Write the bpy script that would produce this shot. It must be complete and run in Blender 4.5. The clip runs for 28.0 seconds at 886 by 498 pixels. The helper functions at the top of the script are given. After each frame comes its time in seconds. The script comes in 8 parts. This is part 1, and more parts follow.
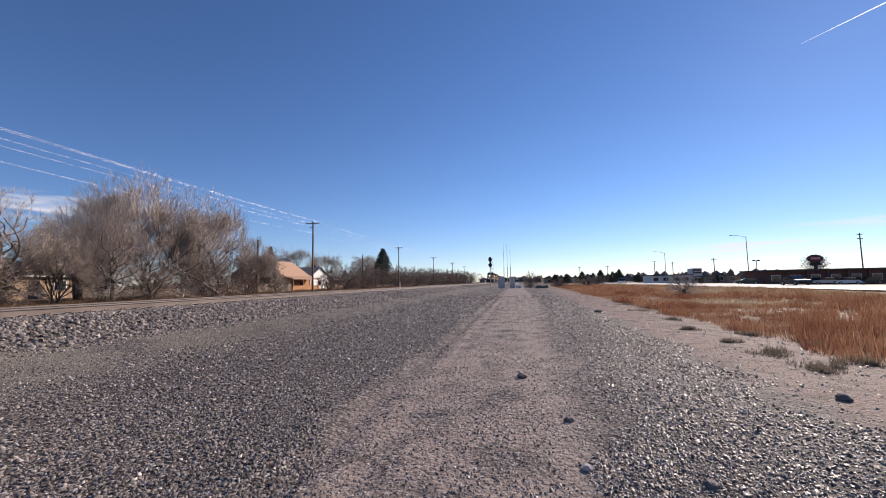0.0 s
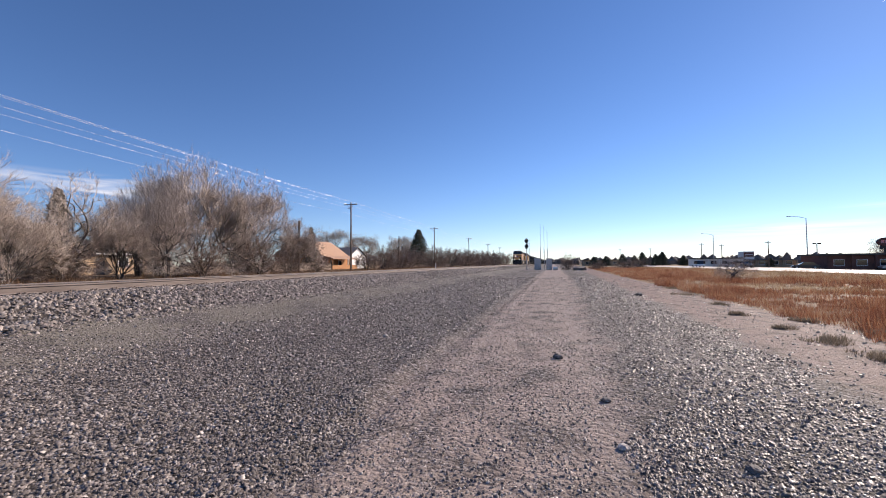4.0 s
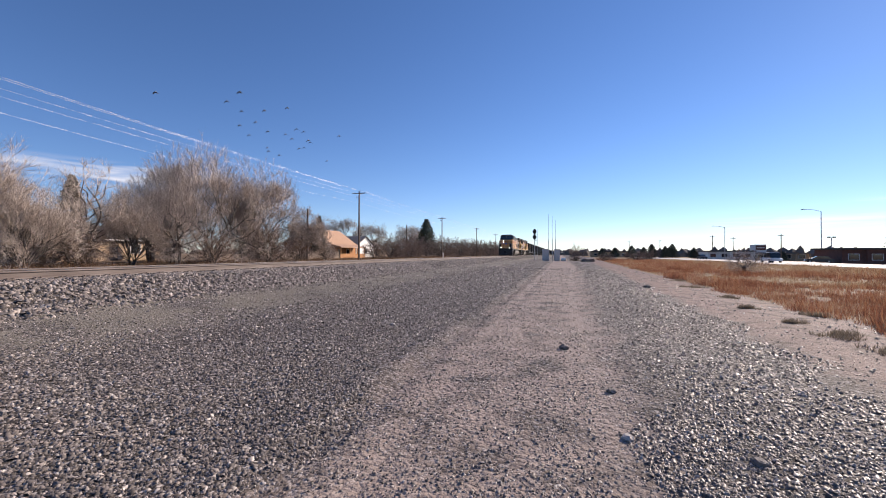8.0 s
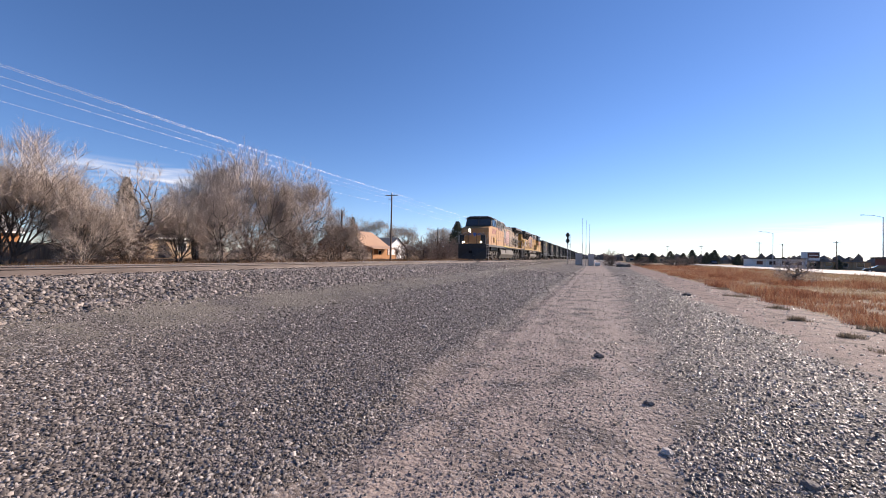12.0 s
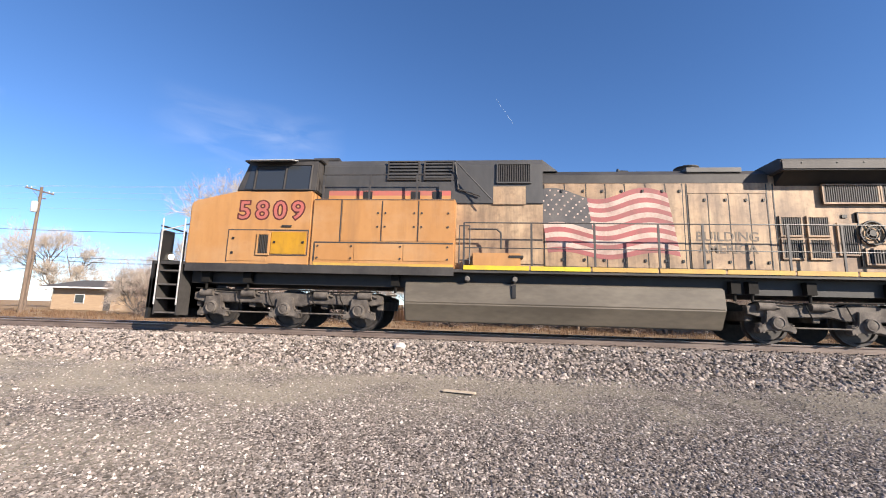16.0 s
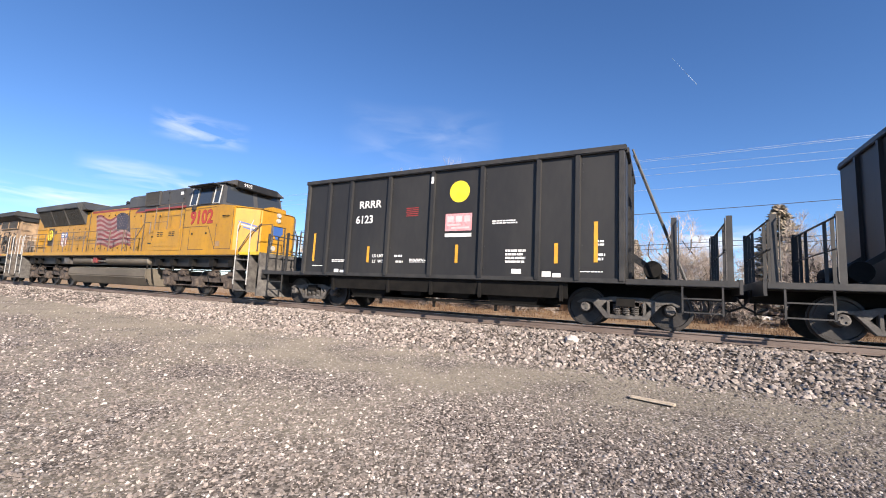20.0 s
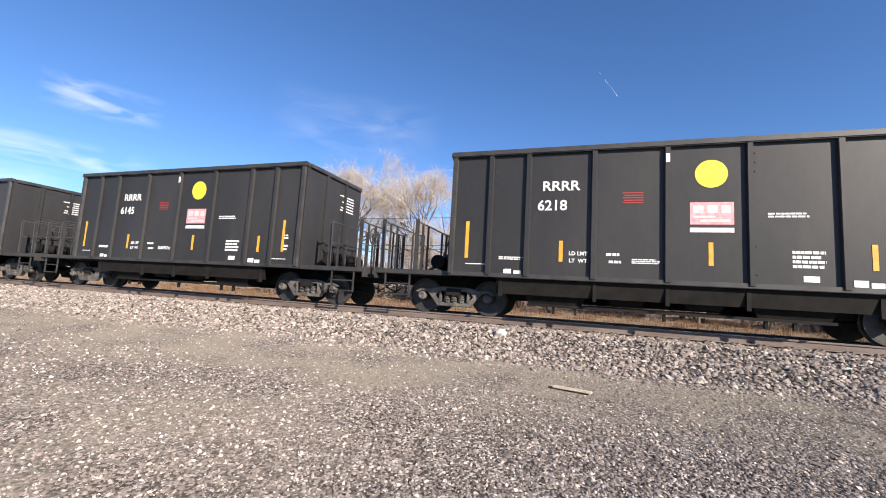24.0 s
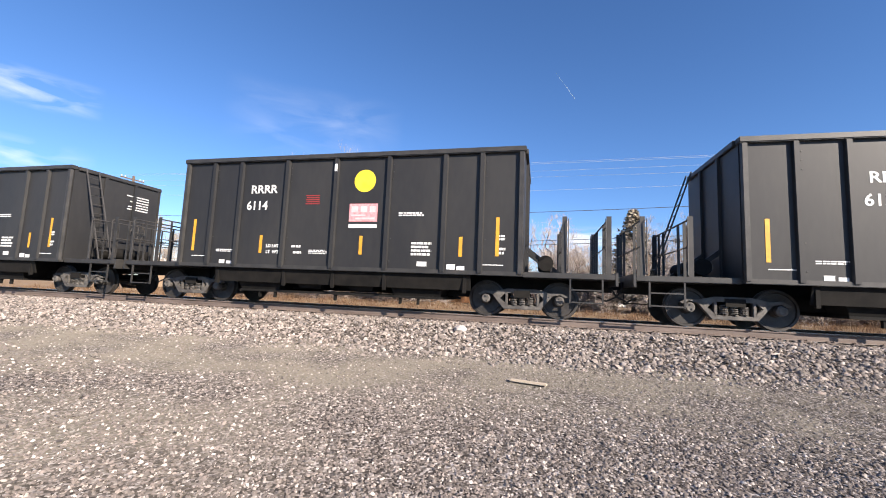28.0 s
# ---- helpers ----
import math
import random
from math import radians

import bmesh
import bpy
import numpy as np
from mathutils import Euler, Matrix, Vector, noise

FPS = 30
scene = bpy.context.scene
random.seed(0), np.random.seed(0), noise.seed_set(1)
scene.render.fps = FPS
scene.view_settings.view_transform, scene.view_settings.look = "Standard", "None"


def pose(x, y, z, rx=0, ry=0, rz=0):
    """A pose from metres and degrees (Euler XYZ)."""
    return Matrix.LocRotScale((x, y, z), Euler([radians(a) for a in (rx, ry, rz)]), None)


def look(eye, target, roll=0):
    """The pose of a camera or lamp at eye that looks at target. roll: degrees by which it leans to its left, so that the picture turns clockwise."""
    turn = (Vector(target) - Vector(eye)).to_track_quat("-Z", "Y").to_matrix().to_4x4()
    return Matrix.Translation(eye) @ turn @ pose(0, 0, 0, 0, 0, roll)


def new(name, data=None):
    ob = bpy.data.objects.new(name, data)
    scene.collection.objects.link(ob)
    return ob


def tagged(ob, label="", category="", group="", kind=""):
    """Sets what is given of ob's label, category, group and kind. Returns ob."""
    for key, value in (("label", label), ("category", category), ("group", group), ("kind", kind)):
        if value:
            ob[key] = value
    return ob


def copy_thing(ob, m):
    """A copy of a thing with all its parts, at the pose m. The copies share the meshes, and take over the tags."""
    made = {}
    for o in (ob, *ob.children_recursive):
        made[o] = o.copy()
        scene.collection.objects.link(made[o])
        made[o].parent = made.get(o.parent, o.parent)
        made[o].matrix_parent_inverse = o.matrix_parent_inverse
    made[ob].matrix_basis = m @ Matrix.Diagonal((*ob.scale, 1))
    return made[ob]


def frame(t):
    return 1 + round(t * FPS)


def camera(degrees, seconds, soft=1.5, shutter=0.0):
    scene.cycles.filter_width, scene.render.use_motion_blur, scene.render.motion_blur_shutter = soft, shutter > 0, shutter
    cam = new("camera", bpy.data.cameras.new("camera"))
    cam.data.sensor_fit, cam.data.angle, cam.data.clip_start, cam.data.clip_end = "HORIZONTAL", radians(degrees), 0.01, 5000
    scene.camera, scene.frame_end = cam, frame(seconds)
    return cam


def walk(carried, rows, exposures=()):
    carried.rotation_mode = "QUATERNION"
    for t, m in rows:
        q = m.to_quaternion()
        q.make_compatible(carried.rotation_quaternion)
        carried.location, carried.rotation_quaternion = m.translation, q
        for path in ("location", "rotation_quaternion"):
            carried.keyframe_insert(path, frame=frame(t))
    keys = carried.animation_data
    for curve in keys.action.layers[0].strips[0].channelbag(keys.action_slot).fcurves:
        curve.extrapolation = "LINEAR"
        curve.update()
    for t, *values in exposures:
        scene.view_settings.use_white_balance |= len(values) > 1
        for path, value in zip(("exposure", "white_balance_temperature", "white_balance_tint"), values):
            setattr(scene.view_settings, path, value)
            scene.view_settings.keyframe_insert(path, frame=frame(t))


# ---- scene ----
cam = camera(95.2, 28.0, soft=1.0)
PATH = [
    (0, pose(0.014, 0.043, 1.438, 94.78, 1.11, 10.28)),
    (0.5, pose(0.003, 0.040, 1.420, 94.37, 1.16, 11.44)),
    (1, pose(-0.000, 0.037, 1.421, 93.84, 1.27, 12.46)),
    (1.5, pose(-0.005, 0.032, 1.422, 93.38, 1.48, 13.20)),
    (2, pose(0.006, 0.028, 1.417, 93.04, 1.70, 13.59)),
    (2.5, pose(0.011, 0.018, 1.416, 92.66, 1.74, 13.86)),
    (3, pose(0.009, 0.012, 1.413, 92.33, 1.39, 14.14)),
    (3.5, pose(0.008, 0.006, 1.414, 92.18, 0.91, 14.61)),
    (4, pose(0.006, 0.003, 1.420, 92.17, 0.51, 15.26)),
    (4.5, pose(0.003, -0.005, 1.420, 92.22, 0.17, 15.97)),
    (6.5, pose(0.001, -0.032, 1.417, 91.64, -0.30, 16.78)),
    (7, pose(-0.000, -0.021, 1.414, 91.31, -0.15, 16.55)),
    (7.5, pose(0.014, -0.014, 1.416, 91.01, -0.08, 16.31)),
    (8, pose(0.010, 0.002, 1.416, 90.72, -0.14, 16.32)),
    (8.5, pose(-0.001, 0.008, 1.419, 90.46, -0.38, 16.46)),
    (9, pose(-0.007, 0.008, 1.417, 90.31, -0.56, 16.63)),
    (9.5, pose(0.002, 0.012, 1.417, 90.31, -0.60, 16.75)),
    (10, pose(-0.000, -0.000, 1.414, 90.36, -0.65, 16.80)),
    (10.5, pose(0.008, -0.009, 1.415, 90.46, -0.74, 17.07)),
    (11, pose(0.010, -0.026, 1.416, 90.64, -0.77, 17.72)),
    (11.5, pose(-0.005, -0.034, 1.418, 90.76, -0.97, 18.88)),
    (13.5, pose(-0.036, -0.132, 1.564, 92.42, -0.71, 31.07)),
    (14, pose(-0.047, -0.129, 1.559, 93.23, -0.58, 37.59)),
    (14.5, pose(-0.104, -0.160, 1.571, 94.69, -0.62, 48.95)),
    (15, pose(-0.112, -0.246, 1.592, 96.46, -0.60, 64.93)),
    (15.5, pose(-0.172, -0.447, 1.597, 98.12, -1.31, 83.48)),
    (16, pose(-0.188, -0.660, 1.597, 98.87, -1.62, 95.36)),
    (16.5, pose(-0.199, -0.613, 1.592, 98.73, -2.11, 97.94)),
    (17, pose(-0.233, -0.530, 1.592, 98.05, -2.65, 97.91)),
    (17.5, pose(-0.327, -0.508, 1.585, 97.05, -3.03, 99.65)),
    (18, pose(-0.423, -0.620, 1.574, 96.26, -3.08, 102.84)),
    (18.5, pose(-0.564, -0.837, 1.597, 95.88, -3.12, 107.28)),
    (19, pose(-0.725, -0.851, 1.594, 95.75, -3.31, 111.84)),
    (19.5, pose(-0.797, -0.824, 1.602, 96.01, -3.06, 115.59)),
    (20, pose(-0.784, -0.912, 1.597, 96.38, -2.81, 117.98)),
    (20.5, pose(-0.792, -0.980, 1.607, 96.40, -3.00, 119.03)),
    (22.5, pose(-0.777, -0.959, 1.604, 94.95, -3.42, 119.18)),
    (23, pose(-0.776, -0.957, 1.598, 95.03, -3.25, 117.06)),
    (23.5, pose(-0.777, -0.991, 1.588, 95.53, -3.39, 113.04)),
    (24, pose(-0.824, -0.937, 1.598, 96.03, -3.37, 108.52)),
    (24.5, pose(-0.835, -0.889, 1.604, 96.40, -3.30, 105.16)),
    (25, pose(-0.843, -0.875, 1.598, 96.60, -3.24, 103.62)),
    (25.5, pose(-0.840, -0.888, 1.605, 96.63, -3.13, 103.48)),
    (26, pose(-0.840, -0.880, 1.603, 96.75, -3.04, 103.94)),
    (26.5, pose(-0.819, -0.868, 1.612, 96.79, -2.87, 104.45)),
    (27, pose(-0.816, -0.871, 1.624, 96.73, -2.77, 104.81)),
    (27.5, pose(-0.824, -0.870, 1.610, 96.51, -2.57, 104.67)),
    (28, pose(-0.830, -0.869, 1.594, 95.99, -2.42, 103.32)),
]
walk(cam, PATH, exposures=[(0, 0.50, 6950, 20), (3, 0.70, 6950, 20), (8, 0.70, 6950, 20), (11.5, 0.80, 6950, 20), (13.5, 0.95, 6900, 19), (15, 1.10, 6900, 15), (16, 1.18, 6800, 14), (20, 1.10, 6750, 14), (28, 1.20, 6750, 14)])

# ---- light ----
SUN_AZ, SUN_EL = 36.5, 26.0      # degrees: right of the track's heading, above the horizon
world = bpy.data.worlds.new("world")
scene.world = world
world.use_nodes = True
wn = world.node_tree
sky = wn.nodes.new("ShaderNodeTexSky")
sky.sky_type, sky.sun_disc = "NISHITA", False
sky.sun_elevation, sky.sun_rotation = radians(SUN_EL), radians(SUN_AZ)
sky.air_density, sky.dust_density, sky.ozone_density, sky.altitude = 1.0, 0.08, 4.0, 1500
deep = wn.nodes.new("ShaderNodeHueSaturation")      # a dry, high-plains blue
deep.inputs["Saturation"].default_value = 1.10
tint = wn.nodes.new("ShaderNodeMix")
tint.data_type, tint.blend_type = "RGBA", "MULTIPLY"
tint.inputs[0].default_value = 1.0
tint.inputs[7].default_value = (0.94, 0.97, 1.06, 1)
wn.links.new(sky.outputs[0], tint.inputs[6])
wn.links.new(tint.outputs[2], deep.inputs["Color"])
wn.links.new(deep.outputs[0], wn.nodes["Background"].inputs[0])
wn.nodes["Background"].inputs[1].default_value = 0.085
sun = new("sun", bpy.data.lights.new("sun", "SUN"))
sun.data.energy, sun.data.angle, sun.data.color = 5.0, radians(0.5), (1.0, 0.92, 0.80)
sun.matrix_world = look((0, 0, 0), (-math.sin(radians(SUN_AZ)) * math.cos(radians(SUN_EL)), -math.cos(radians(SUN_AZ)) * math.cos(radians(SUN_EL)), -math.sin(radians(SUN_EL))))


# ---- materials ----
def material(name, colour, rough=0.7, metal=0.0, second=None, scale=4.0, bump=0.0, bump_scale=40.0, mix=(0.35, 0.7), spec=0.5,
             stretch=(1, 1, 1), emit=0.0, island=0.0):
    """A surface of two colours mixed by a coarse and a fine noise, with a fine relief."""
    m = bpy.data.materials.new(name)
    m.use_nodes = True
    n, l = m.node_tree.nodes, m.node_tree.links
    bsdf = n["Principled BSDF"]
    bsdf.inputs["Roughness"].default_value, bsdf.inputs["Metallic"].default_value = rough, metal
    bsdf.inputs["Specular IOR Level"].default_value = spec
    bsdf.inputs["Base Color"].default_value = (*colour, 1)
    if emit:
        bsdf.inputs["Emission Color"].default_value, bsdf.inputs["Emission Strength"].default_value = (*colour, 1), emit
    if second or bump:
        tc, mp = n.new("ShaderNodeTexCoord"), n.new("ShaderNodeMapping")
        mp.inputs["Scale"].default_value = stretch
        l.new(tc.outputs["Object"], mp.inputs[0])
    if second:
        a, b = n.new("ShaderNodeTexNoise"), n.new("ShaderNodeTexNoise")
        a.inputs["Scale"].default_value, a.inputs["Detail"].default_value = scale, 6
        b.inputs["Scale"].default_value, b.inputs["Detail"].default_value = scale * 9, 4
        l.new(mp.outputs[0], a.inputs[0]), l.new(mp.outputs[0], b.inputs[0])
        add, ramp = n.new("ShaderNodeMath"), n.new("ShaderNodeValToRGB")
        add.operation = "MULTIPLY_ADD"
        l.new(b.outputs["Fac"], add.inputs[0])
        add.inputs[1].default_value = 0.35
        off = n.new("ShaderNodeMath")
        off.operation = "SUBTRACT"
        l.new(a.outputs["Fac"], off.inputs[0])
        off.inputs[1].default_value = 0.175
        l.new(off.outputs[0], add.inputs[2])
        ramp.color_ramp.elements[0].position, ramp.color_ramp.elements[1].position = mix
        ramp.color_ramp.elements[0].color, ramp.color_ramp.elements[1].color = (*colour, 1), (*second, 1)
        l.new(add.outputs[0], ramp.inputs[0])
        last = ramp.outputs[0]
        if island:
            geo, hsv = n.new("ShaderNodeNewGeometry"), n.new("ShaderNodeHueSaturation")
            rng = n.new("ShaderNodeMapRange")
            rng.inputs["To Min"].default_value, rng.inputs["To Max"].default_value = 1 - island, 1 + island
            l.new(geo.outputs["Random Per Island"], rng.inputs[0])
            l.new(rng.outputs[0], hsv.inputs["Value"])
            l.new(last, hsv.inputs["Color"])
            last = hsv.outputs[0]
        l.new(last, bsdf.inputs["Base Color"])
    if bump:
        c, bp = n.new("ShaderNodeTexNoise"), n.new("ShaderNodeBump")
        c.inputs["Scale"].default_value, c.inputs["Detail"].default_value = bump_scale, 5
        bp.inputs["Strength"].default_value, bp.inputs["Distance"].default_value = bump, 0.02
        l.new(mp.outputs[0], c.inputs[0])
        l.new(c.outputs["Fac"], bp.inputs["Height"])
        l.new(bp.outputs[0], bsdf.inputs["Normal"])
    return m


def glass(name, colour=(0.03, 0.035, 0.04)):
    m = material(name, colour, 0.06)
    m.node_tree.nodes["Principled BSDF"].inputs["Specular IOR Level"].default_value = 0.9
    return m


# ---- mesh tools ----
class Shape:
    """Collects corners and faces of one mesh."""

    def __init__(self):
        self.v, self.f = [], []

    def add(self, v, f):
        k = len(self.v)
        self.v += [tuple(p) for p in v]
        self.f += [tuple(i + k for i in q) for q in f]
        return self

    def box(self, x0, x1, y0, y1, z0, z1, m=None):
        v = [(x0, y0, z0), (x1, y0, z0), (x1, y1, z0), (x0, y1, z0), (x0, y0, z1), (x1, y0, z1), (x1, y1, z1), (x0, y1, z1)]
        if m is not None:
            v = [m @ Vector(p) for p in v]
        return self.add(v, [(0, 3, 2, 1), (4, 5, 6, 7), (0, 1, 5, 4), (1, 2, 6, 5), (2, 3, 7, 6), (3, 0, 4, 7)])

    def prism(self, profile, a, b, axis="x"):
        """A closed outline drawn out from a to b along an axis; x: points are (y, z), y: (x, z), z: (x, y)."""
        put = {"x": lambda p, q: (q, p[0], p[1]), "y": lambda p, q: (p[0], q, p[1]), "z": lambda p, q: (p[0], p[1], q)}[axis]
        n = len(profile)
        v = [put(p, a) for p in profile] + [put(p, b) for p in profile]
        return self.add(v, [tuple(range(n))[::-1], tuple(range(n, 2 * n))] + [(i, (i + 1) % n, n + (i + 1) % n, n + i) for i in range(n)])

    def rod(self, p, q, r, n=8, r2=None, caps=True):
        p, q = Vector(p), Vector(q)
        w = (q - p).normalized()
        u = w.orthogonal().normalized()
        s = w.cross(u)
        r2 = r if r2 is None else r2
        v = []
        for c, rr in ((p, r), (q, r2)):
            v += [c + (u * math.cos(2 * math.pi * i / n) + s * math.sin(2 * math.pi * i / n)) * rr for i in range(n)]
        f = [(i, (i + 1) % n, n + (i + 1) % n, n + i) for i in range(n)]
        if caps:
            f += [tuple(range(n))[::-1], tuple(range(n, 2 * n))]
        return self.add(v, f)

    def tube(self, points, r, n=6):
        """A bent round bar through the points."""
        P = [Vector(p) for p in points]
        v, f, u = [], [], None
        for i, p in enumerate(P):
            d = ((P[min(i + 1, len(P) - 1)] - p).normalized() + (p - P[max(i - 1, 0)]).normalized()).normalized()
            u = d.orthogonal().normalized() if u is None else (u - d * u.dot(d)).normalized()
            s = d.cross(u)
            v += [p + (u * math.cos(2 * math.pi * j / n) + s * math.sin(2 * math.pi * j / n)) * r for j in range(n)]
        for i in range(len(P) - 1):
            f += [(i * n + j, i * n + (j + 1) % n, (i + 1) * n + (j + 1) % n, (i + 1) * n + j) for j in range(n)]
        m = (len(P) - 1) * n
        return self.add(v, f + [tuple(range(n))[::-1], tuple(range(m, m + n))])

    def ring(self, c, axis, r, tube, n=16, k=6):
        """A round hoop about an axis through c."""
        w = Vector(axis).normalized()
        u = w.orthogonal().normalized()
        s = w.cross(u)
        v, f = [], []
        for i in range(n):
            a = 2 * math.pi * i / n
            d = u * math.cos(a) + s * math.sin(a)
            for j in range(k):
                b = 2 * math.pi * j / k
                v.append(Vector(c) + d * (r + tube * math.cos(b)) + w * tube * math.sin(b))
        for i in range(n):
            for j in range(k):
                f.append((i * k + j, ((i + 1) % n) * k + j, ((i + 1) % n) * k + (j + 1) % k, i * k + (j + 1) % k))
        return self.add(v, f)

    def coil(self, c, r, wire, height, turns, n=10):
        """A helical spring standing on c."""
        k = int(turns * n)
        return self.tube([(c[0] + r * math.cos(2 * math.pi * i / n), c[1] + r * math.sin(2 * math.pi * i / n), c[2] + height * i / k) for i in range(k + 1)], wire, 5)

    def spin(self, profile, c, axis="x", n=24):
        """A turned body: profile of (along, radius) about an axis through c."""
        v, f = [], []
        for a_, r_ in profile:
            for i in range(n):
                t = 2 * math.pi * i / n
                o = {"x": (a_, r_ * math.cos(t), r_ * math.sin(t)), "y": (r_ * math.cos(t), a_, r_ * math.sin(t)), "z": (r_ * math.cos(t), r_ * math.sin(t), a_)}[axis]
                v.append((c[0] + o[0], c[1] + o[1], c[2] + o[2]))
        for j in range(len(profile) - 1):
            for i in range(n):
                f.append((j * n + i, j * n + (i + 1) % n, (j + 1) * n + (i + 1) % n, (j + 1) * n + i))
        f += [tuple(range(n))[::-1], tuple(range((len(profile) - 1) * n, len(profile) * n))]
        return self.add(v, f)

    def mesh(self, name, mat, bevel=0.0, smooth=False):
        me = bpy.data.meshes.new(name)
        me.from_pydata([tuple(p) for p in self.v], [], self.f)
        bm = bmesh.new()
        bm.from_mesh(me)
        bmesh.ops.recalc_face_normals(bm, faces=bm.faces)
        if bevel:
            sharp = [e for e in bm.edges if len(e.link_faces) == 2 and e.calc_face_angle(0) > 0.5]
            bmesh.ops.bevel(bm, geom=sharp, offset=bevel, segments=2, affect="EDGES", clamp_overlap=True)
        bm.to_mesh(me)
        bm.free()
        me.materials.append(mat)
        if smooth:
            me.shade_smooth()
            me.set_sharp_from_angle(angle=radians(40))
        return me


def part(name, shape, mat, parent, label="", bevel=0.0, smooth=False, at=None):
    """Links a shape as one mesh object under a thing or a part."""
    ob = new(name, shape.mesh(name, mat, bevel, smooth) if isinstance(shape, Shape) else shape)
    ob.parent = parent
    if at is not None:
        ob.matrix_basis = at
    if label:
        tagged(ob, label)
    return ob


def thing(name, label, category, at=None, group="", shape=None, mat=None, bevel=0.0, smooth=False, kind=""):
    ob = new(name, shape.mesh(name, mat, bevel, smooth) if shape else None)
    if at is not None:
        ob.matrix_basis = at
    return tagged(ob, label, category, group, kind)


def lettering(words, size, mat, parent, at, name="lettering", label="", bold=0.0, depth=0.002, gap=1.0):
    """Words in the built-in font as a flat mesh; at: the pose of the text's middle, in its parent's space."""
    c = bpy.data.curves.new(name, "FONT")
    c.body, c.size, c.align_x, c.align_y, c.offset, c.extrude, c.resolution_u = words, size, "CENTER", "CENTER", bold, depth, 3
    c.space_character = gap
    tmp = bpy.data.objects.new(name, c)
    scene.collection.objects.link(tmp)
    me = bpy.data.meshes.new_from_object(tmp.evaluated_get(bpy.context.evaluated_depsgraph_get()))
    bpy.data.objects.remove(tmp)
    me.materials.clear()
    me.materials.append(mat)
    ob = new(name, me)
    ob.parent, ob.matrix_basis = parent, at
    return tagged(ob, label) if label else ob


# Facing the +x side: text runs along +y and stands up along z.
def on_side(x, y, z):
    return pose(x, y, z, 90, 0, 90)

# ---- the ground ----
XC, RAIL = -12.35, 1.02          # the track's middle line and the height of its rail heads


def ground_z(x, y):
    """The height of the ground: gravel apron, ballast bank, verge and field."""
    dx = x - XC
    pts = [(-400, 0.5), (-22, 0.5), (-9.0, 0.35), (-4.2, 0.3), (-2.0, 0.80), (2.0, 0.80), (3.95, 0.32), (7.5, 0.12), (10.5, 0.0), (17.5, 0.0), (19.5, -0.05), (23, 0.05), (60, -0.2), (90, -0.6), (400, -0.8)]
    z = float(np.interp(dx, [p[0] for p in pts], [p[1] for p in pts]))
    if abs(dx) > 2.0:
        z += 0.03 * noise.noise((x * 0.25, y * 0.25, 0)) * min(1, (abs(dx) - 2) / 3)
        z += 0.030 * math.exp(-((x + 2.05) / 0.16) ** 2) - 0.028 * math.exp(-((x + 1.7) / 0.14) ** 2) - 0.018 * math.exp(-((x + 1.2) / 0.12) ** 2) - 0.015 * math.exp(-((x - 0.45) / 0.2) ** 2)
        if dx > 21 or dx < -8:
            z += 0.10 * noise.noise((x * 0.12, y * 0.12, 5))
    return z


def axis_steps(stops):
    """Coordinates with their own spacing between stops: (start, step), ..., (end, 0)."""
    out = []
    for (a, s), (b, _) in zip(stops, stops[1:]):
        n = max(1, round((b - a) / s))
        out += [a + (b - a) * i / n for i in range(n)]
    return out + [stops[-1][0]]


def sheet(name, xs, ys, mat, label, category):
    v = [(x, y, ground_z(x, y)) for y in ys for x in xs]
    n = len(xs)
    f = [(j * n + i, j * n + i + 1, (j + 1) * n + i + 1, (j + 1) * n + i) for j in range(len(ys) - 1) for i in range(n - 1)]
    me = bpy.data.meshes.new(name)
    me.from_pydata(v, [], f)
    me.materials.append(mat)
    me.shade_smooth()
    return tagged(new(name, me), label, category, kind="structure")


GX = axis_steps([(-3000, 600), (-400, 60), (-60, 6), (-24, 1.0), (-17, 0.4), (-8, 0.25), (-2.6, 0.09), (-0.9, 0.2), (8, 0.6), (14, 3), (60, 12), (140, 60), (400, 500), (3000, 0)])
GY = axis_steps([(-3000, 500), (-300, 40), (-60, 4), (-16, 0.6), (30, 1.5), (70, 6), (180, 30), (420, 400), (3500, 0)])

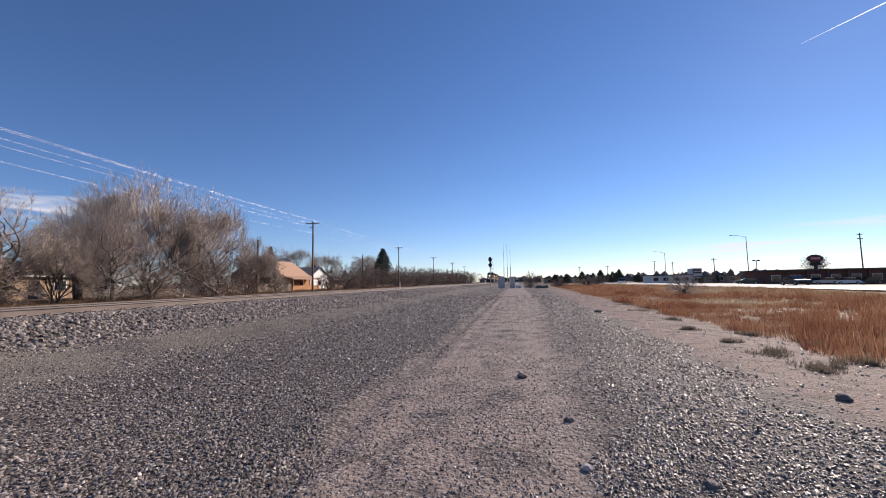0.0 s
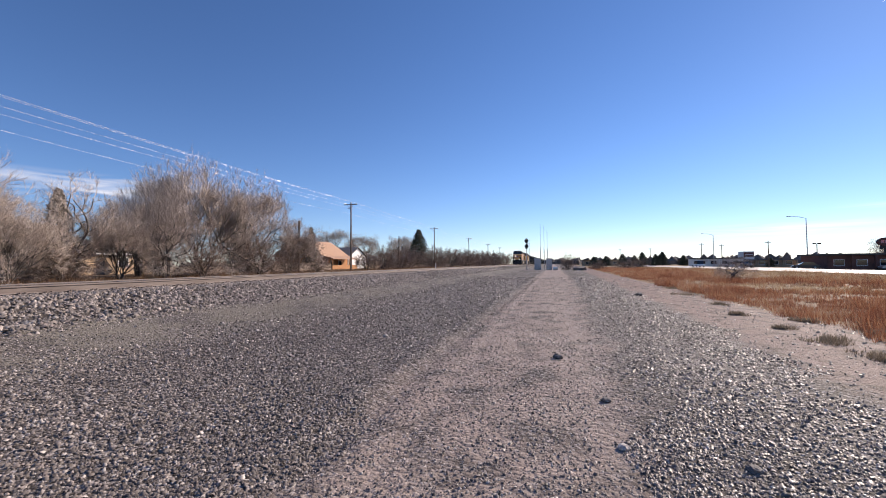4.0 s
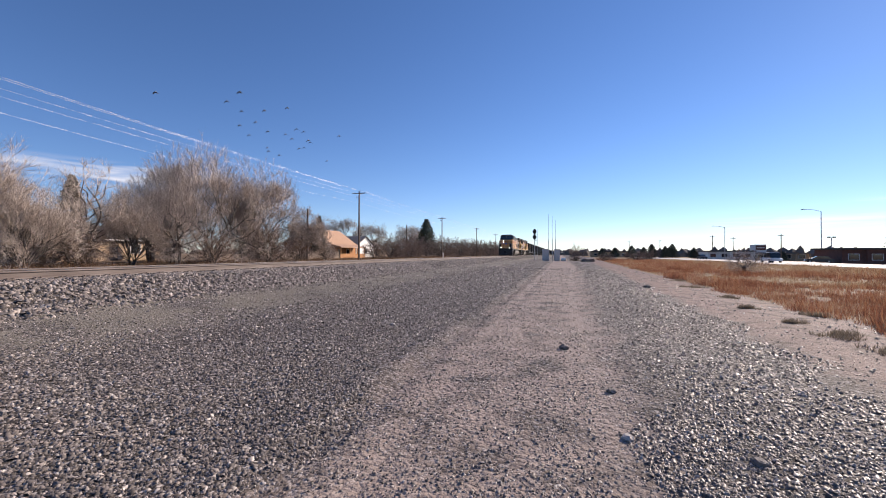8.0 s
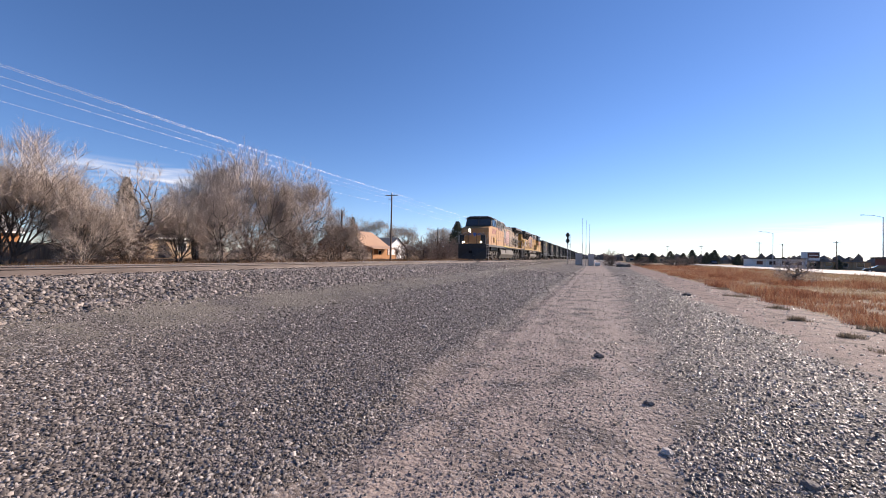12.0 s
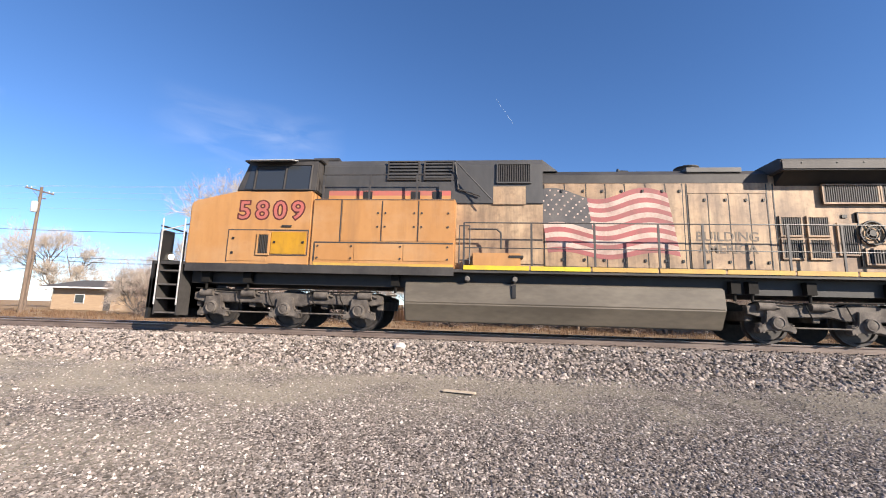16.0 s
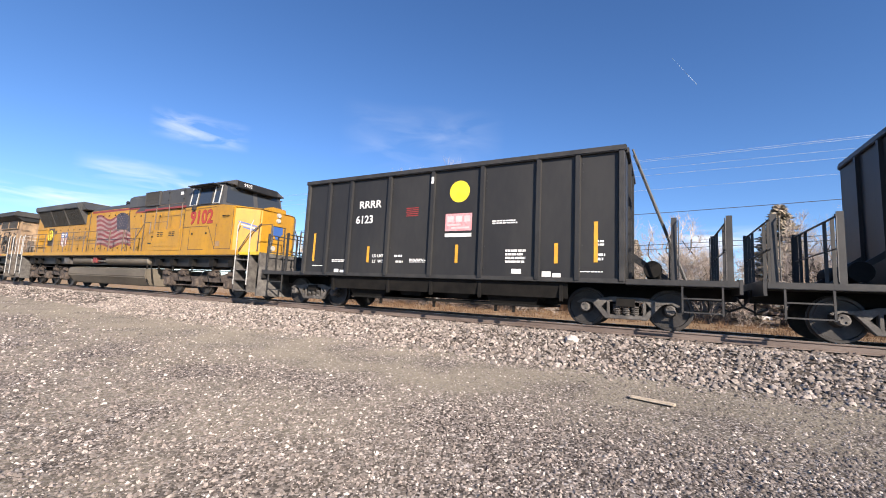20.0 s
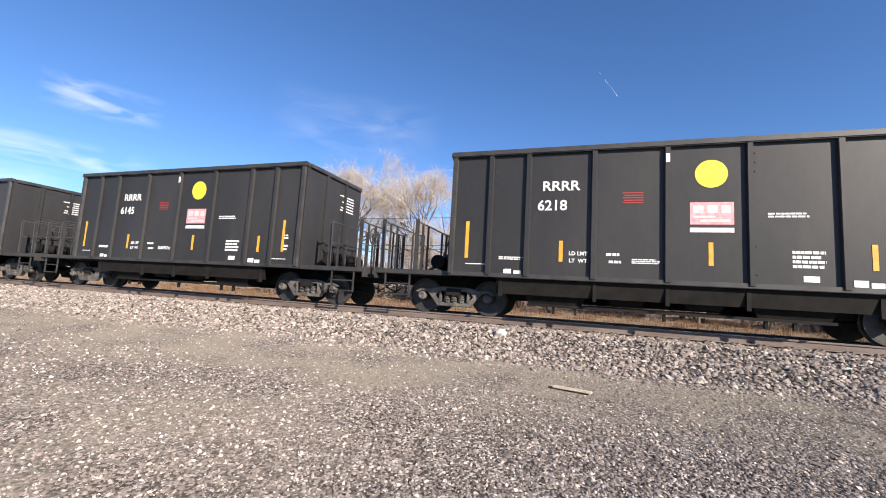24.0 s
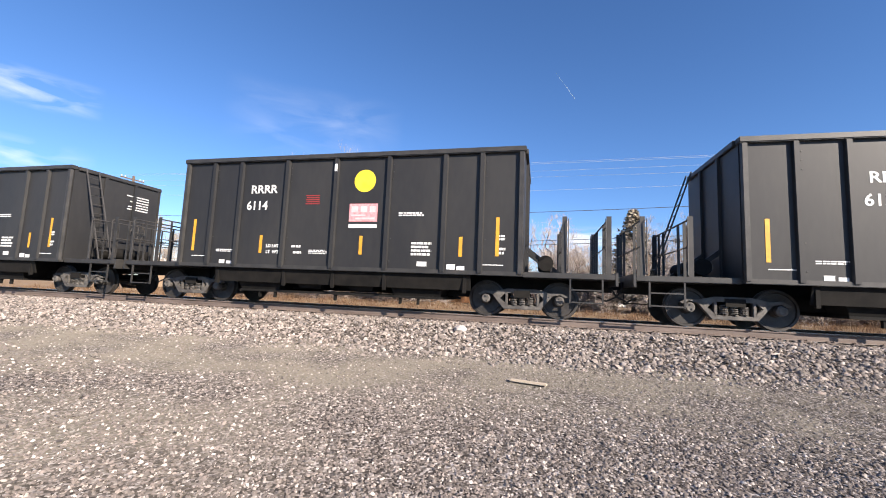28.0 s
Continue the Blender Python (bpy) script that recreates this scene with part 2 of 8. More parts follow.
# ---- ground surface ----
def ground_material():
    """Crushed gravel, paler worn lane, pinkish dirt strip and dry straw soil, blended by where they lie."""
    m = bpy.data.materials.new("gravel_ground")
    m.use_nodes = True
    n, l = m.node_tree.nodes, m.node_tree.links
    bsdf = n["Principled BSDF"]
    bsdf.inputs["Roughness"].default_value, bsdf.inputs["Specular IOR Level"].default_value, bsdf.inputs["Diffuse Roughness"].default_value = 0.8, 0.10, 0.35
    tc = n.new("ShaderNodeTexCoord")
    sep = n.new("ShaderNodeSeparateXYZ")
    l.new(tc.outputs["Object"], sep.inputs[0])

    def noise_at(scale, detail=4):
        t = n.new("ShaderNodeTexNoise")
        t.inputs["Scale"].default_value, t.inputs["Detail"].default_value = scale, detail
        l.new(tc.outputs["Object"], t.inputs[0])
        return t.outputs["Fac"]

    def math_node(op, a, b=None):
        t = n.new("ShaderNodeMath")
        t.operation = op
        for i, v in enumerate((a, b)):
            if v is None:
                continue
            if isinstance(v, (int, float)):
                t.inputs[i].default_value = v
            else:
                l.new(v, t.inputs[i])
        return t.outputs[0]

    def blend(fac, a, b):
        t = n.new("ShaderNodeMix")
        t.data_type = "RGBA"
        l.new(fac, t.inputs[0])
        for i, v in ((6, a), (7, b)):
            if isinstance(v, tuple):
                t.inputs[i].default_value = (*v, 1)
            else:
                l.new(v, t.inputs[i])
        return t.outputs[2]

    def ramp(fac, a, b):
        t = n.new("ShaderNodeMapRange")
        t.interpolation_type = "SMOOTHSTEP"
        t.inputs["From Min"].default_value, t.inputs["From Max"].default_value = a, b
        l.new(fac, t.inputs[0])
        return t.outputs[0]
    # pebbles: cells of their own tone, kept dark for the shade between loose stones
    cells = []
    for s in (18.0, 40.0):
        v = n.new("ShaderNodeTexVoronoi")
        v.inputs["Scale"].default_value = s
        l.new(tc.outputs["Object"], v.inputs[0])
        cells.append(v)
    cr = n.new("ShaderNodeValToRGB")
    e = cr.color_ramp.elements
    e[0].position, e[0].color = 0.0, (0.025, 0.022, 0.020, 1)
    e[1].position, e[1].color = 1.0, (0.50, 0.46, 0.43, 1)
    for p, c in ((0.3, (0.055, 0.047, 0.042)), (0.5, (0.11, 0.095, 0.085)), (0.68, (0.18, 0.155, 0.14)), (0.84, (0.30, 0.27, 0.25))):
        k = cr.color_ramp.elements.new(p)
        k.color = (*c, 1)
    sepc = n.new("ShaderNodeSeparateColor")
    l.new(cells[0].outputs["Color"], sepc.inputs[0])
    sepd = n.new("ShaderNodeSeparateColor")
    l.new(cells[1].outputs["Color"], sepd.inputs[0])
    both = math_node("ADD", math_node("MULTIPLY", sepc.outputs[0], 0.18), math_node("MULTIPLY", sepd.outputs[0], 0.82))
    l.new(both, cr.inputs[0])
    gravel_c = cr.outputs[0]
    # coarse tone: damp darker and dusty paler fields, drawn out along the track
    mp = n.new("ShaderNodeMapping")
    mp.inputs["Scale"].default_value = (1.0, 0.22, 1.0)
    l.new(tc.outputs["Object"], mp.inputs[0])
    lane = n.new("ShaderNodeTexNoise")
    lane.inputs["Scale"].default_value, lane.inputs["Detail"].default_value = 0.55, 5
    l.new(mp.outputs[0], lane.inputs[0])
    hv = n.new("ShaderNodeHueSaturation")
    val = n.new("ShaderNodeMapRange")
    val.inputs["From Min"].default_value, val.inputs["From Max"].default_value = 0.3, 0.7
    val.inputs["To Min"].default_value, val.inputs["To Max"].default_value = 0.82, 1.18
    l.new(lane.outputs["Fac"], val.inputs[0])
    l.new(val.outputs[0], hv.inputs["Value"])
    l.new(gravel_c, hv.inputs["Color"])
    wob = math_node("MULTIPLY", math_node("SUBTRACT", noise_at(0.5), 0.5), 1.3)
    wob2 = math_node("MULTIPLY", math_node("SUBTRACT", noise_at(3.0), 0.5), 0.7)
    x = math_node("ADD", math_node("ADD", sep.outputs[0], wob), wob2)
    # worn wheel lane, dustier and warmer, a little wider as it goes
    xr = math_node("SUBTRACT", x, math_node("MULTIPLY", math_node("MAXIMUM", math_node("MINIMUM", sep.outputs[1], 30.0), 0.0), 0.03))
    worn = math_node("MULTIPLY", ramp(x, -2.1, -1.3), math_node("SUBTRACT", 1.0, ramp(xr, 0.2, 1.0)))
    dust = blend(noise_at(14.0), (0.32, 0.25, 0.21), (0.50, 0.40, 0.34))
    c = blend(math_node("MULTIPLY", math_node("MULTIPLY", worn, ramp(noise_at(1.6, 6), 0.26, 0.58)), 0.78), hv.outputs[0], dust)
    pale = blend(noise_at(9.0), (0.175, 0.155, 0.122), (0.28, 0.25, 0.20))
    toe = math_node("MULTIPLY", ramp(x, -9.0, -8.3), math_node("SUBTRACT", 1.0, ramp(x, -7.0, -5.2)))
    c = blend(math_node("MULTIPLY", math_node("MULTIPLY", toe, ramp(noise_at(0.8, 6), 0.28, 0.6)), 0.75), c, pale)
    back = math_node("SUBTRACT", 1.0, ramp(math_node("ADD", sep.outputs[1], wob), -5.0, -1.5))
    c = blend(math_node("MULTIPLY", math_node("MULTIPLY", back, ramp(noise_at(0.6, 6), 0.36, 0.62)), 0.55), c, pale)
    # base under the bank stones: brown darkened to stand for shade in the gaps
    bank = math_node("SUBTRACT", 1.0, ramp(x, -9.1, -8.5))
    c = blend(bank, c, blend(noise_at(20.0), (0.035, 0.03, 0.026), (0.13, 0.11, 0.095)))
    dirt = blend(noise_at(5.0, 8), (0.15, 0.10, 0.083), (0.33, 0.235, 0.20))
    spots = ramp(noise_at(2.2, 8), 0.50, 0.66)
    dirt = blend(math_node("MULTIPLY", spots, 0.8), dirt, (0.085, 0.062, 0.05))
    xd = math_node("SUBTRACT", x, math_node("MULTIPLY", math_node("MAXIMUM", math_node("SUBTRACT", sep.outputs[1], 12.0), 0.0), 0.03))
    c = blend(ramp(xd, 2.9, 3.7), c, dirt)
    straw = blend(noise_at(1.3, 6), (0.13, 0.07, 0.035), (0.27, 0.19, 0.10))
    c = blend(ramp(xd, 5.6, 6.4), c, straw)
    left = math_node("SUBTRACT", 1.0, ramp(x, -18.8, -17.2))
    c = blend(left, c, blend(noise_at(0.9, 6), (0.13, 0.085, 0.052), (0.27, 0.19, 0.115)))
    l.new(c, bsdf.inputs["Base Color"])
    bp = n.new("ShaderNodeBump")
    bp.inputs["Strength"].default_value, bp.inputs["Distance"].default_value = 1.0, 0.018
    h = math_node("ADD", math_node("MULTIPLY", cells[0].outputs["Distance"], -0.7), math_node("MULTIPLY", cells[1].outputs["Distance"], -0.35))
    l.new(math_node("ADD", h, math_node("MULTIPLY", noise_at(120.0), 0.25)), bp.inputs["Height"])
    l.new(bp.outputs[0], bsdf.inputs["Normal"])
    return m


sheet("ground", GX, GY, ground_material(), "grey crushed gravel ground beside the railway track", "ground")


def stone_material(name, tones, rough=0.8, through_light=0.0, warm=(1, 1), patches=0.0, spec=0.25):
    m = bpy.data.materials.new(name)
    m.use_nodes = True
    n, l = m.node_tree.nodes, m.node_tree.links
    bsdf = n["Principled BSDF"]
    bsdf.inputs["Roughness"].default_value, bsdf.inputs["Specular IOR Level"].default_value, bsdf.inputs["Diffuse Roughness"].default_value = rough, spec, 0.5
    geo, cr, tc, no, mx = (n.new("ShaderNode" + k) for k in ("NewGeometry", "ValToRGB", "TexCoord", "TexNoise", "HueSaturation"))
    cr.color_ramp.interpolation = "LINEAR"
    tones = [(r, g * warm[0], b * warm[1]) for r, g, b in tones]
    e = cr.color_ramp.elements
    e[0].color, e[1].color = (*tones[0], 1), (*tones[-1], 1)
    for i, c in enumerate(tones[1:-1]):
        k = e.new((i + 1) / (len(tones) - 1))
        k.color = (*c, 1)
    if patches:
        big, mix, tone = n.new("ShaderNodeTexNoise"), n.new("ShaderNodeMapRange"), n.new("ShaderNodeMath")
        big.inputs["Scale"].default_value, big.inputs["Detail"].default_value = patches, 5
        l.new(tc.outputs["Object"], big.inputs[0])
        mix.inputs["From Min"].default_value, mix.inputs["From Max"].default_value, mix.inputs["To Min"].default_value, mix.inputs["To Max"].default_value = 0.35, 0.65, -0.35, 0.35
        l.new(big.outputs["Fac"], mix.inputs[0])
        tone.operation, tone.use_clamp = "ADD", True
        l.new(geo.outputs["Random Per Island"], tone.inputs[0]), l.new(mix.outputs[0], tone.inputs[1])
        l.new(tone.outputs[0], cr.inputs[0])
    else:
        l.new(geo.outputs["Random Per Island"], cr.inputs[0])
    no.inputs["Scale"].default_value, no.inputs["Detail"].default_value = 45, 4
    l.new(tc.outputs["Object"], no.inputs[0])
    mr = n.new("ShaderNodeMapRange")
    mr.inputs["To Min"].default_value, mr.inputs["To Max"].default_value = 0.65, 1.35
    l.new(no.outputs["Fac"], mr.inputs[0])
    l.new(mr.outputs[0], mx.inputs["Value"])
    l.new(cr.outputs[0], mx.inputs["Color"])
    l.new(mx.outputs[0], bsdf.inputs["Base Color"])
    if through_light:
        thin, both = n.new("ShaderNodeBsdfTranslucent"), n.new("ShaderNodeMixShader")
        both.inputs[0].default_value = through_light
        l.new(mx.outputs[0], thin.inputs[0])
        l.new(bsdf.outputs[0], both.inputs[1])
        l.new(thin.outputs[0], both.inputs[2])
        l.new(both.outputs[0], n["Material Output"].inputs[0])
    return m


BALLAST = stone_material("ballast_stone", [(0.10, 0.088, 0.08), (0.19, 0.168, 0.152), (0.27, 0.238, 0.215), (0.16, 0.148, 0.142), (0.34, 0.29, 0.26), (0.46, 0.42, 0.39)], 0.55, warm=(0.97, 0.94), spec=0.3)
PEBBLE = stone_material("gravel_stone", [(0.07, 0.062, 0.058), (0.15, 0.132, 0.122), (0.22, 0.193, 0.178), (0.14, 0.125, 0.118), (0.29, 0.25, 0.23), (0.55, 0.51, 0.48)], 0.5, warm=(0.97, 0.93), spec=0.3)


def stones(name, boxes, mat, label, seed):
    """Angular crushed stones lying on the ground, in one mesh: beds of (x, y, size). Each has a foot of four corners and a short ridge."""
    rng = np.random.default_rng(seed)
    corners = np.array([(-1, -1, -0.45), (1, -1, -0.45), (1, 1, -0.45), (-1, 1, -0.45), (-0.45, 0, 0.85), (0.45, 0, 0.85)], float)
    loops = np.array([0, 1, 5, 4, 2, 3, 4, 5, 1, 2, 5, 3, 0, 4])
    starts = np.array([0, 4, 8, 11])
    allv = []
    for px, py, size in boxes:
        k = len(px)
        v = corners[None] + rng.uniform(-0.42, 0.42, (k, 6, 3)) * np.array([1, 1, 0.8])
        v *= (rng.uniform(0.6, 1.2, (k, 1, 3)) * np.array([1.0, 0.8, 0.8])) * size[:, None, None] * 0.5
        a, tilt = rng.uniform(0, 2 * np.pi, k), rng.normal(0, 0.4, k)
        ct, st, ca, sa = np.cos(tilt)[:, None], np.sin(tilt)[:, None], np.cos(a)[:, None], np.sin(a)[:, None]
        x, y, z = v[:, :, 0] * ct + v[:, :, 2] * st, v[:, :, 1], v[:, :, 2] * ct - v[:, :, 0] * st
        gz = np.array([ground_z(float(u), float(w)) for u, w in zip(px, py)])
        allv.append(np.stack([x * ca - y * sa + px[:, None], x * sa + y * ca + py[:, None], z + (gz + size * 0.16)[:, None]], 2))
    v = np.concatenate(allv)
    k = len(v)
    me = bpy.data.meshes.new(name)
    me.vertices.add(k * 6)
    me.vertices.foreach_set("co", v.reshape(-1).astype(np.float32))
    me.loops.add(k * 14)
    me.loops.foreach_set("vertex_index", (loops[None] + (np.arange(k) * 6)[:, None]).reshape(-1).astype(np.int32))
    me.polygons.add(k * 4)
    me.polygons.foreach_set("loop_start", (starts[None] + (np.arange(k) * 14)[:, None]).reshape(-1).astype(np.int32))
    me.update(calc_edges=True)
    me.materials.append(mat)
    return tagged(new(name, me), label, "gravel", kind="stuff")


def bed(x0, x1, y0, y1, dens, a, b, seed):
    """An even bed of stones."""
    rng = np.random.default_rng(seed)
    k = int((x1 - x0) * (y1 - y0) * dens)
    return rng.uniform(x0, x1, k), rng.uniform(y0, y1, k), a + (b - a) * rng.random(k) ** 2.0


def thinning(k, r0, r1, seed):
    """Stones strewn round the middle of the apron, thinning out and coarser the farther off; finer and fewer on the worn lane, the dusty foot of the bank and the dirt."""
    rng = np.random.default_rng(seed)
    r = r0 * (r1 / r0) ** rng.random(k)
    a = np.radians(rng.uniform(-50, 178, k))             # left of the track's heading
    px, py = -r * np.sin(a), r * np.cos(a)
    wave = 0.35 * np.sin(py * 0.8) * np.cos(px * 1.3) + 0.25 * np.sin(py * 2.1 + px)
    xl = px + wave
    lane = (xl > -1.9) & (px - 0.03 * np.clip(py, 0, 30) + wave < 0.75)
    toe = xl < -6.4
    dirt = px - 0.03 * np.maximum(py - 12, 0) + wave > 3.3
    patch = 0.5 + 0.5 * np.sin(px * 1.7 + 1.3 * np.sin(py * 0.9)) * np.sin(py * 1.1 + 0.7 * np.sin(px * 2.3))
    keep = np.where(lane, 0.20 + 0.40 * patch, 1.0) * np.where(toe, 0.35 + 0.35 * patch, 1.0) * np.where(dirt, 0.07 + 0.12 * patch, 1.0) * np.where((px > 6.2) | (px < -8.5), 0.0, 1.0)
    ok = rng.random(k) < keep
    px, py, r, fine = px[ok], py[ok], r[ok], (lane | toe)[ok]
    size = (0.008 + 0.0012 * r) + (0.018 + 0.0014 * r) * rng.random(len(px)) ** 2.2
    return px, py, size * np.where(fine, 0.8, 1.0)


stones("ballast_stones", [bed(-11.4, -10.2, -24, 30, 300, 0.04, 0.10, 1), bed(-10.2, -8.55, -22, 28, 330, 0.04, 0.105, 2), bed(-8.75, -8.2, -20, 26, 110, 0.03, 0.085, 12), bed(-11.2, -8.5, 28, 75, 70, 0.06, 0.12, 3), bed(-11.2, -8.6, -52, -22, 60, 0.06, 0.12, 4),
                          bed(-13.0, -11.6, -20, 24, 80, 0.04, 0.085, 5)],
       BALLAST, "grey and pinkish crushed ballast stones on the bank", 3)
stones("gravel_stones", [thinning(345000, 1.9, 42, 6)], PEBBLE, "small grey gravel stones strewn over the apron", 4)

ROCK = material("dark_rock", (0.10, 0.09, 0.085), 0.85, second=(0.2, 0.18, 0.165), scale=14, bump=0.5, bump_scale=40)
PALEROCK = material("pale_rock", (0.5, 0.46, 0.42), 0.85, second=(0.38, 0.34, 0.31), scale=14, bump=0.5, bump_scale=40)


def rock(x, y, s, mat, label):
    bm = bmesh.new()
    bmesh.ops.create_icosphere(bm, subdivisions=2, radius=s)
    for v in bm.verts:
        d = noise.noise(v.co * (2.2 / s) + Vector((x, y, 0)))
        v.co *= 1 + 0.35 * d
        v.co.z *= 0.6
    me = bpy.data.meshes.new("rock")
    bm.to_mesh(me)
    bm.free()
    me.materials.append(mat)
    return tagged(new("rock", me), label, "rock", "loose rocks")


for x, y, s, m in ((0.04, 6.26, 0.075, ROCK), (3.7, 5.6, 0.08, ROCK), (3.5, 19.0, 0.15, ROCK), (0.5, 3.42, 0.045, PALEROCK), (1.28, 3.22, 0.05, ROCK), (0.5, 4.5, 0.05, ROCK), (-9.3, 19.8, 0.12, PALEROCK), (-10.0, -2.6, 0.16, PALEROCK), (-3.4, 1.0, 0.06, ROCK), (-3.1, 7.2, 0.05, PALEROCK)):
    rock(x, y, s, m, "rough dark rock lying on the gravel" if m is ROCK else "rough pale rock lying on the gravel").location = (x, y, ground_z(x, y) + s * 0.3)
OLDWOOD = material("weathered_wood", (0.42, 0.34, 0.25), 0.85, second=(0.55, 0.47, 0.37), scale=8, stretch=(6, 1, 6), bump=0.3)
thing("wood_scrap", "weathered pale wood scrap lying on the gravel", "wood scrap", pose(-7.24, -1.01, ground_z(-7.24, -1.01) + 0.02, 0, 0, -14), shape=Shape().box(-0.05, 0.05, -0.28, 0.28, 0, 0.03), mat=OLDWOOD, bevel=0.008)

# ---- railway track ----
RUST = material("rusty_rail", (0.10, 0.074, 0.063), 0.65, second=(0.16, 0.125, 0.108), scale=5, stretch=(1, 0.2, 1), bump=0.1)
SHINE = material("polished_rail_head", (0.55, 0.53, 0.52), 0.25, 1.0, second=(0.42, 0.4, 0.39), scale=3, stretch=(1, 0.1, 1))
SLEEPER = material("creosoted_sleeper", (0.10, 0.082, 0.07), 0.85, second=(0.19, 0.16, 0.138), scale=5, stretch=(1, 5, 5), bump=0.4)
track = tagged(new("railway_track"), "single railway track of rusty rails on wooden sleepers", "railway track", kind="structure")
for e in (-1, 1):
    c = XC + e * 0.7525
    web = Shape().prism([(c - 0.075, RAIL - 0.178), (c + 0.075, RAIL - 0.178), (c + 0.07, RAIL - 0.162), (c + 0.012, RAIL - 0.14), (c + 0.012, RAIL - 0.05), (c + 0.037, RAIL - 0.036), (c + 0.037, RAIL - 0.012), (c + 0.03, RAIL - 0.004),
                         (c - 0.03, RAIL - 0.004), (c - 0.037, RAIL - 0.012), (c - 0.037, RAIL - 0.036), (c - 0.012, RAIL - 0.05), (c - 0.012, RAIL - 0.14), (c - 0.07, RAIL - 0.162)], -400, 900, "y")
    r = part("rail", web, RUST, track)
    part("rail_head", Shape().box(c - 0.028, c + 0.028, -400, 900, RAIL - 0.004, RAIL), SHINE, r)
sl = Shape().box(-1.3, 1.3, -0.115, 0.115, -0.14, 0).mesh("sleeper", SLEEPER, bevel=0.012)
plate = Shape().box(-0.86, -0.645, -0.09, 0.09, 0, 0.016).box(0.645, 0.86, -0.09, 0.09, 0, 0.016)
for x in (-0.85, -0.66, 0.66, 0.85):
    for y in (-0.05, 0.05):
        plate.box(x - 0.012, x + 0.012, y - 0.012, y + 0.012, 0.016, 0.05)
pl = plate.mesh("tie_plate", RUST)
rnd = random.Random(5)
for i in range(280):
    y = -62 + i * 0.495
    part("sleeper", sl, SLEEPER, track, at=pose(XC + rnd.uniform(-0.03, 0.03), y, RAIL - 0.194, 0, rnd.uniform(-0.3, 0.3), rnd.uniform(-0.7, 0.7)))
for i in range(110):
    part("tie_plate", pl, RUST, track, at=pose(XC, -20.42 + i * 0.495, RAIL - 0.194))
rest = Shape()
for i in range(500):
    rest.box(XC - 1.3, XC + 1.3, 77 + i * 0.5, 77.23 + i * 0.5, RAIL - 0.33, RAIL - 0.194)
tagged(part("sleepers_far", rest, SLEEPER, track), "far wooden sleepers", kind="stuff")

# ---- train materials ----
CAR = material("car_paint", (0.021, 0.021, 0.022), 0.5, second=(0.033, 0.032, 0.031), scale=0.9, bump=0.05, bump_scale=12, stretch=(1, 1, 0.35), spec=0.35)
CAR_EDGE = material("car_paint_worn", (0.024, 0.023, 0.022), 0.5, second=(0.045, 0.042, 0.039), scale=3.0)
# underframe black, set deeper than paint so the shade underneath is in the colour
UNDER = material("underframe_shade_black", (0.006, 0.0058, 0.0055), 0.8, second=(0.014, 0.0125, 0.011), scale=3.0, spec=0.2)
CAST = material("cast_steel_dusty", (0.055, 0.05, 0.047), 0.7, second=(0.13, 0.12, 0.108), scale=5.0, bump=0.2, bump_scale=60)
WHEEL = material("wheel_steel", (0.03, 0.028, 0.027), 0.55, 0.3, second=(0.06, 0.053, 0.048), scale=6)
WHITE = material("white_marking", (0.75, 0.75, 0.74), 0.6, second=(0.6, 0.6, 0.58), scale=6)
YBAR = material("reflector_yellow", (0.62, 0.33, 0.03), 0.5, second=(0.5, 0.25, 0.03), scale=8)
DOT = material("yellow_disc_paint", (0.80, 0.62, 0.03), 0.5, second=(0.72, 0.55, 0.05), scale=5)
PINK = material("pink_panel", (0.62, 0.22, 0.24), 0.6, second=(0.66, 0.36, 0.37), scale=12)
PALEPINK = material("worn_sign_white", (0.68, 0.50, 0.50), 0.6, second=(0.62, 0.40, 0.41), scale=9)
REDLINE = material("red_marking", (0.35, 0.03, 0.03), 0.6, second=(0.25, 0.03, 0.03), scale=6)


def weathered(name, colour, second, grime, amount, fine=1.0, rough=0.6, worse=0.0):
    """Old paint: two fading tones, rain-drawn grime streaks and blotches of soot."""
    m = material(name, colour, rough, second=second, scale=0.6, bump=0.05, bump_scale=10, stretch=(1, 1, 0.3))
    n, l = m.node_tree.nodes, m.node_tree.links
    bsdf = n["Principled BSDF"]
    old = bsdf.inputs["Base Color"].links[0].from_socket
    tc = n.new("ShaderNodeTexCoord")
    facs = []
    for stretch, scale, lo, hi, share_of in (((1.5, 2.4, 0.3), 1.2 * fine, 0.48, 0.76, 1.0), ((1, 0.8, 1.2), 0.9, 0.46, 0.72, 1.0), ((2, 2, 2), 3.0, 0.54, 0.72, 0.35)):
        mp, no, mr = n.new("ShaderNodeMapping"), n.new("ShaderNodeTexNoise"), n.new("ShaderNodeMapRange")
        mp.inputs["Scale"].default_value = stretch
        no.inputs["Scale"].default_value, no.inputs["Detail"].default_value, no.inputs["Roughness"].default_value = scale, 8, 0.62
        mr.inputs["From Min"].default_value, mr.inputs["From Max"].default_value, mr.inputs["To Max"].default_value = lo - worse, hi - worse, amount * share_of
        l.new(tc.outputs["Object"], mp.inputs[0]), l.new(mp.outputs[0], no.inputs[0]), l.new(no.outputs["Fac"], mr.inputs[0])
        facs.append(mr.outputs[0])
    for f, c in zip(facs, grime):
        mx = n.new("ShaderNodeMix")
        mx.data_type = "RGBA"
        l.new(f, mx.inputs[0]), l.new(old, mx.inputs[6])
        mx.inputs[7].default_value = (*c, 1)
        old = mx.outputs[2]
    l.new(old, bsdf.inputs["Base Color"])
    return m


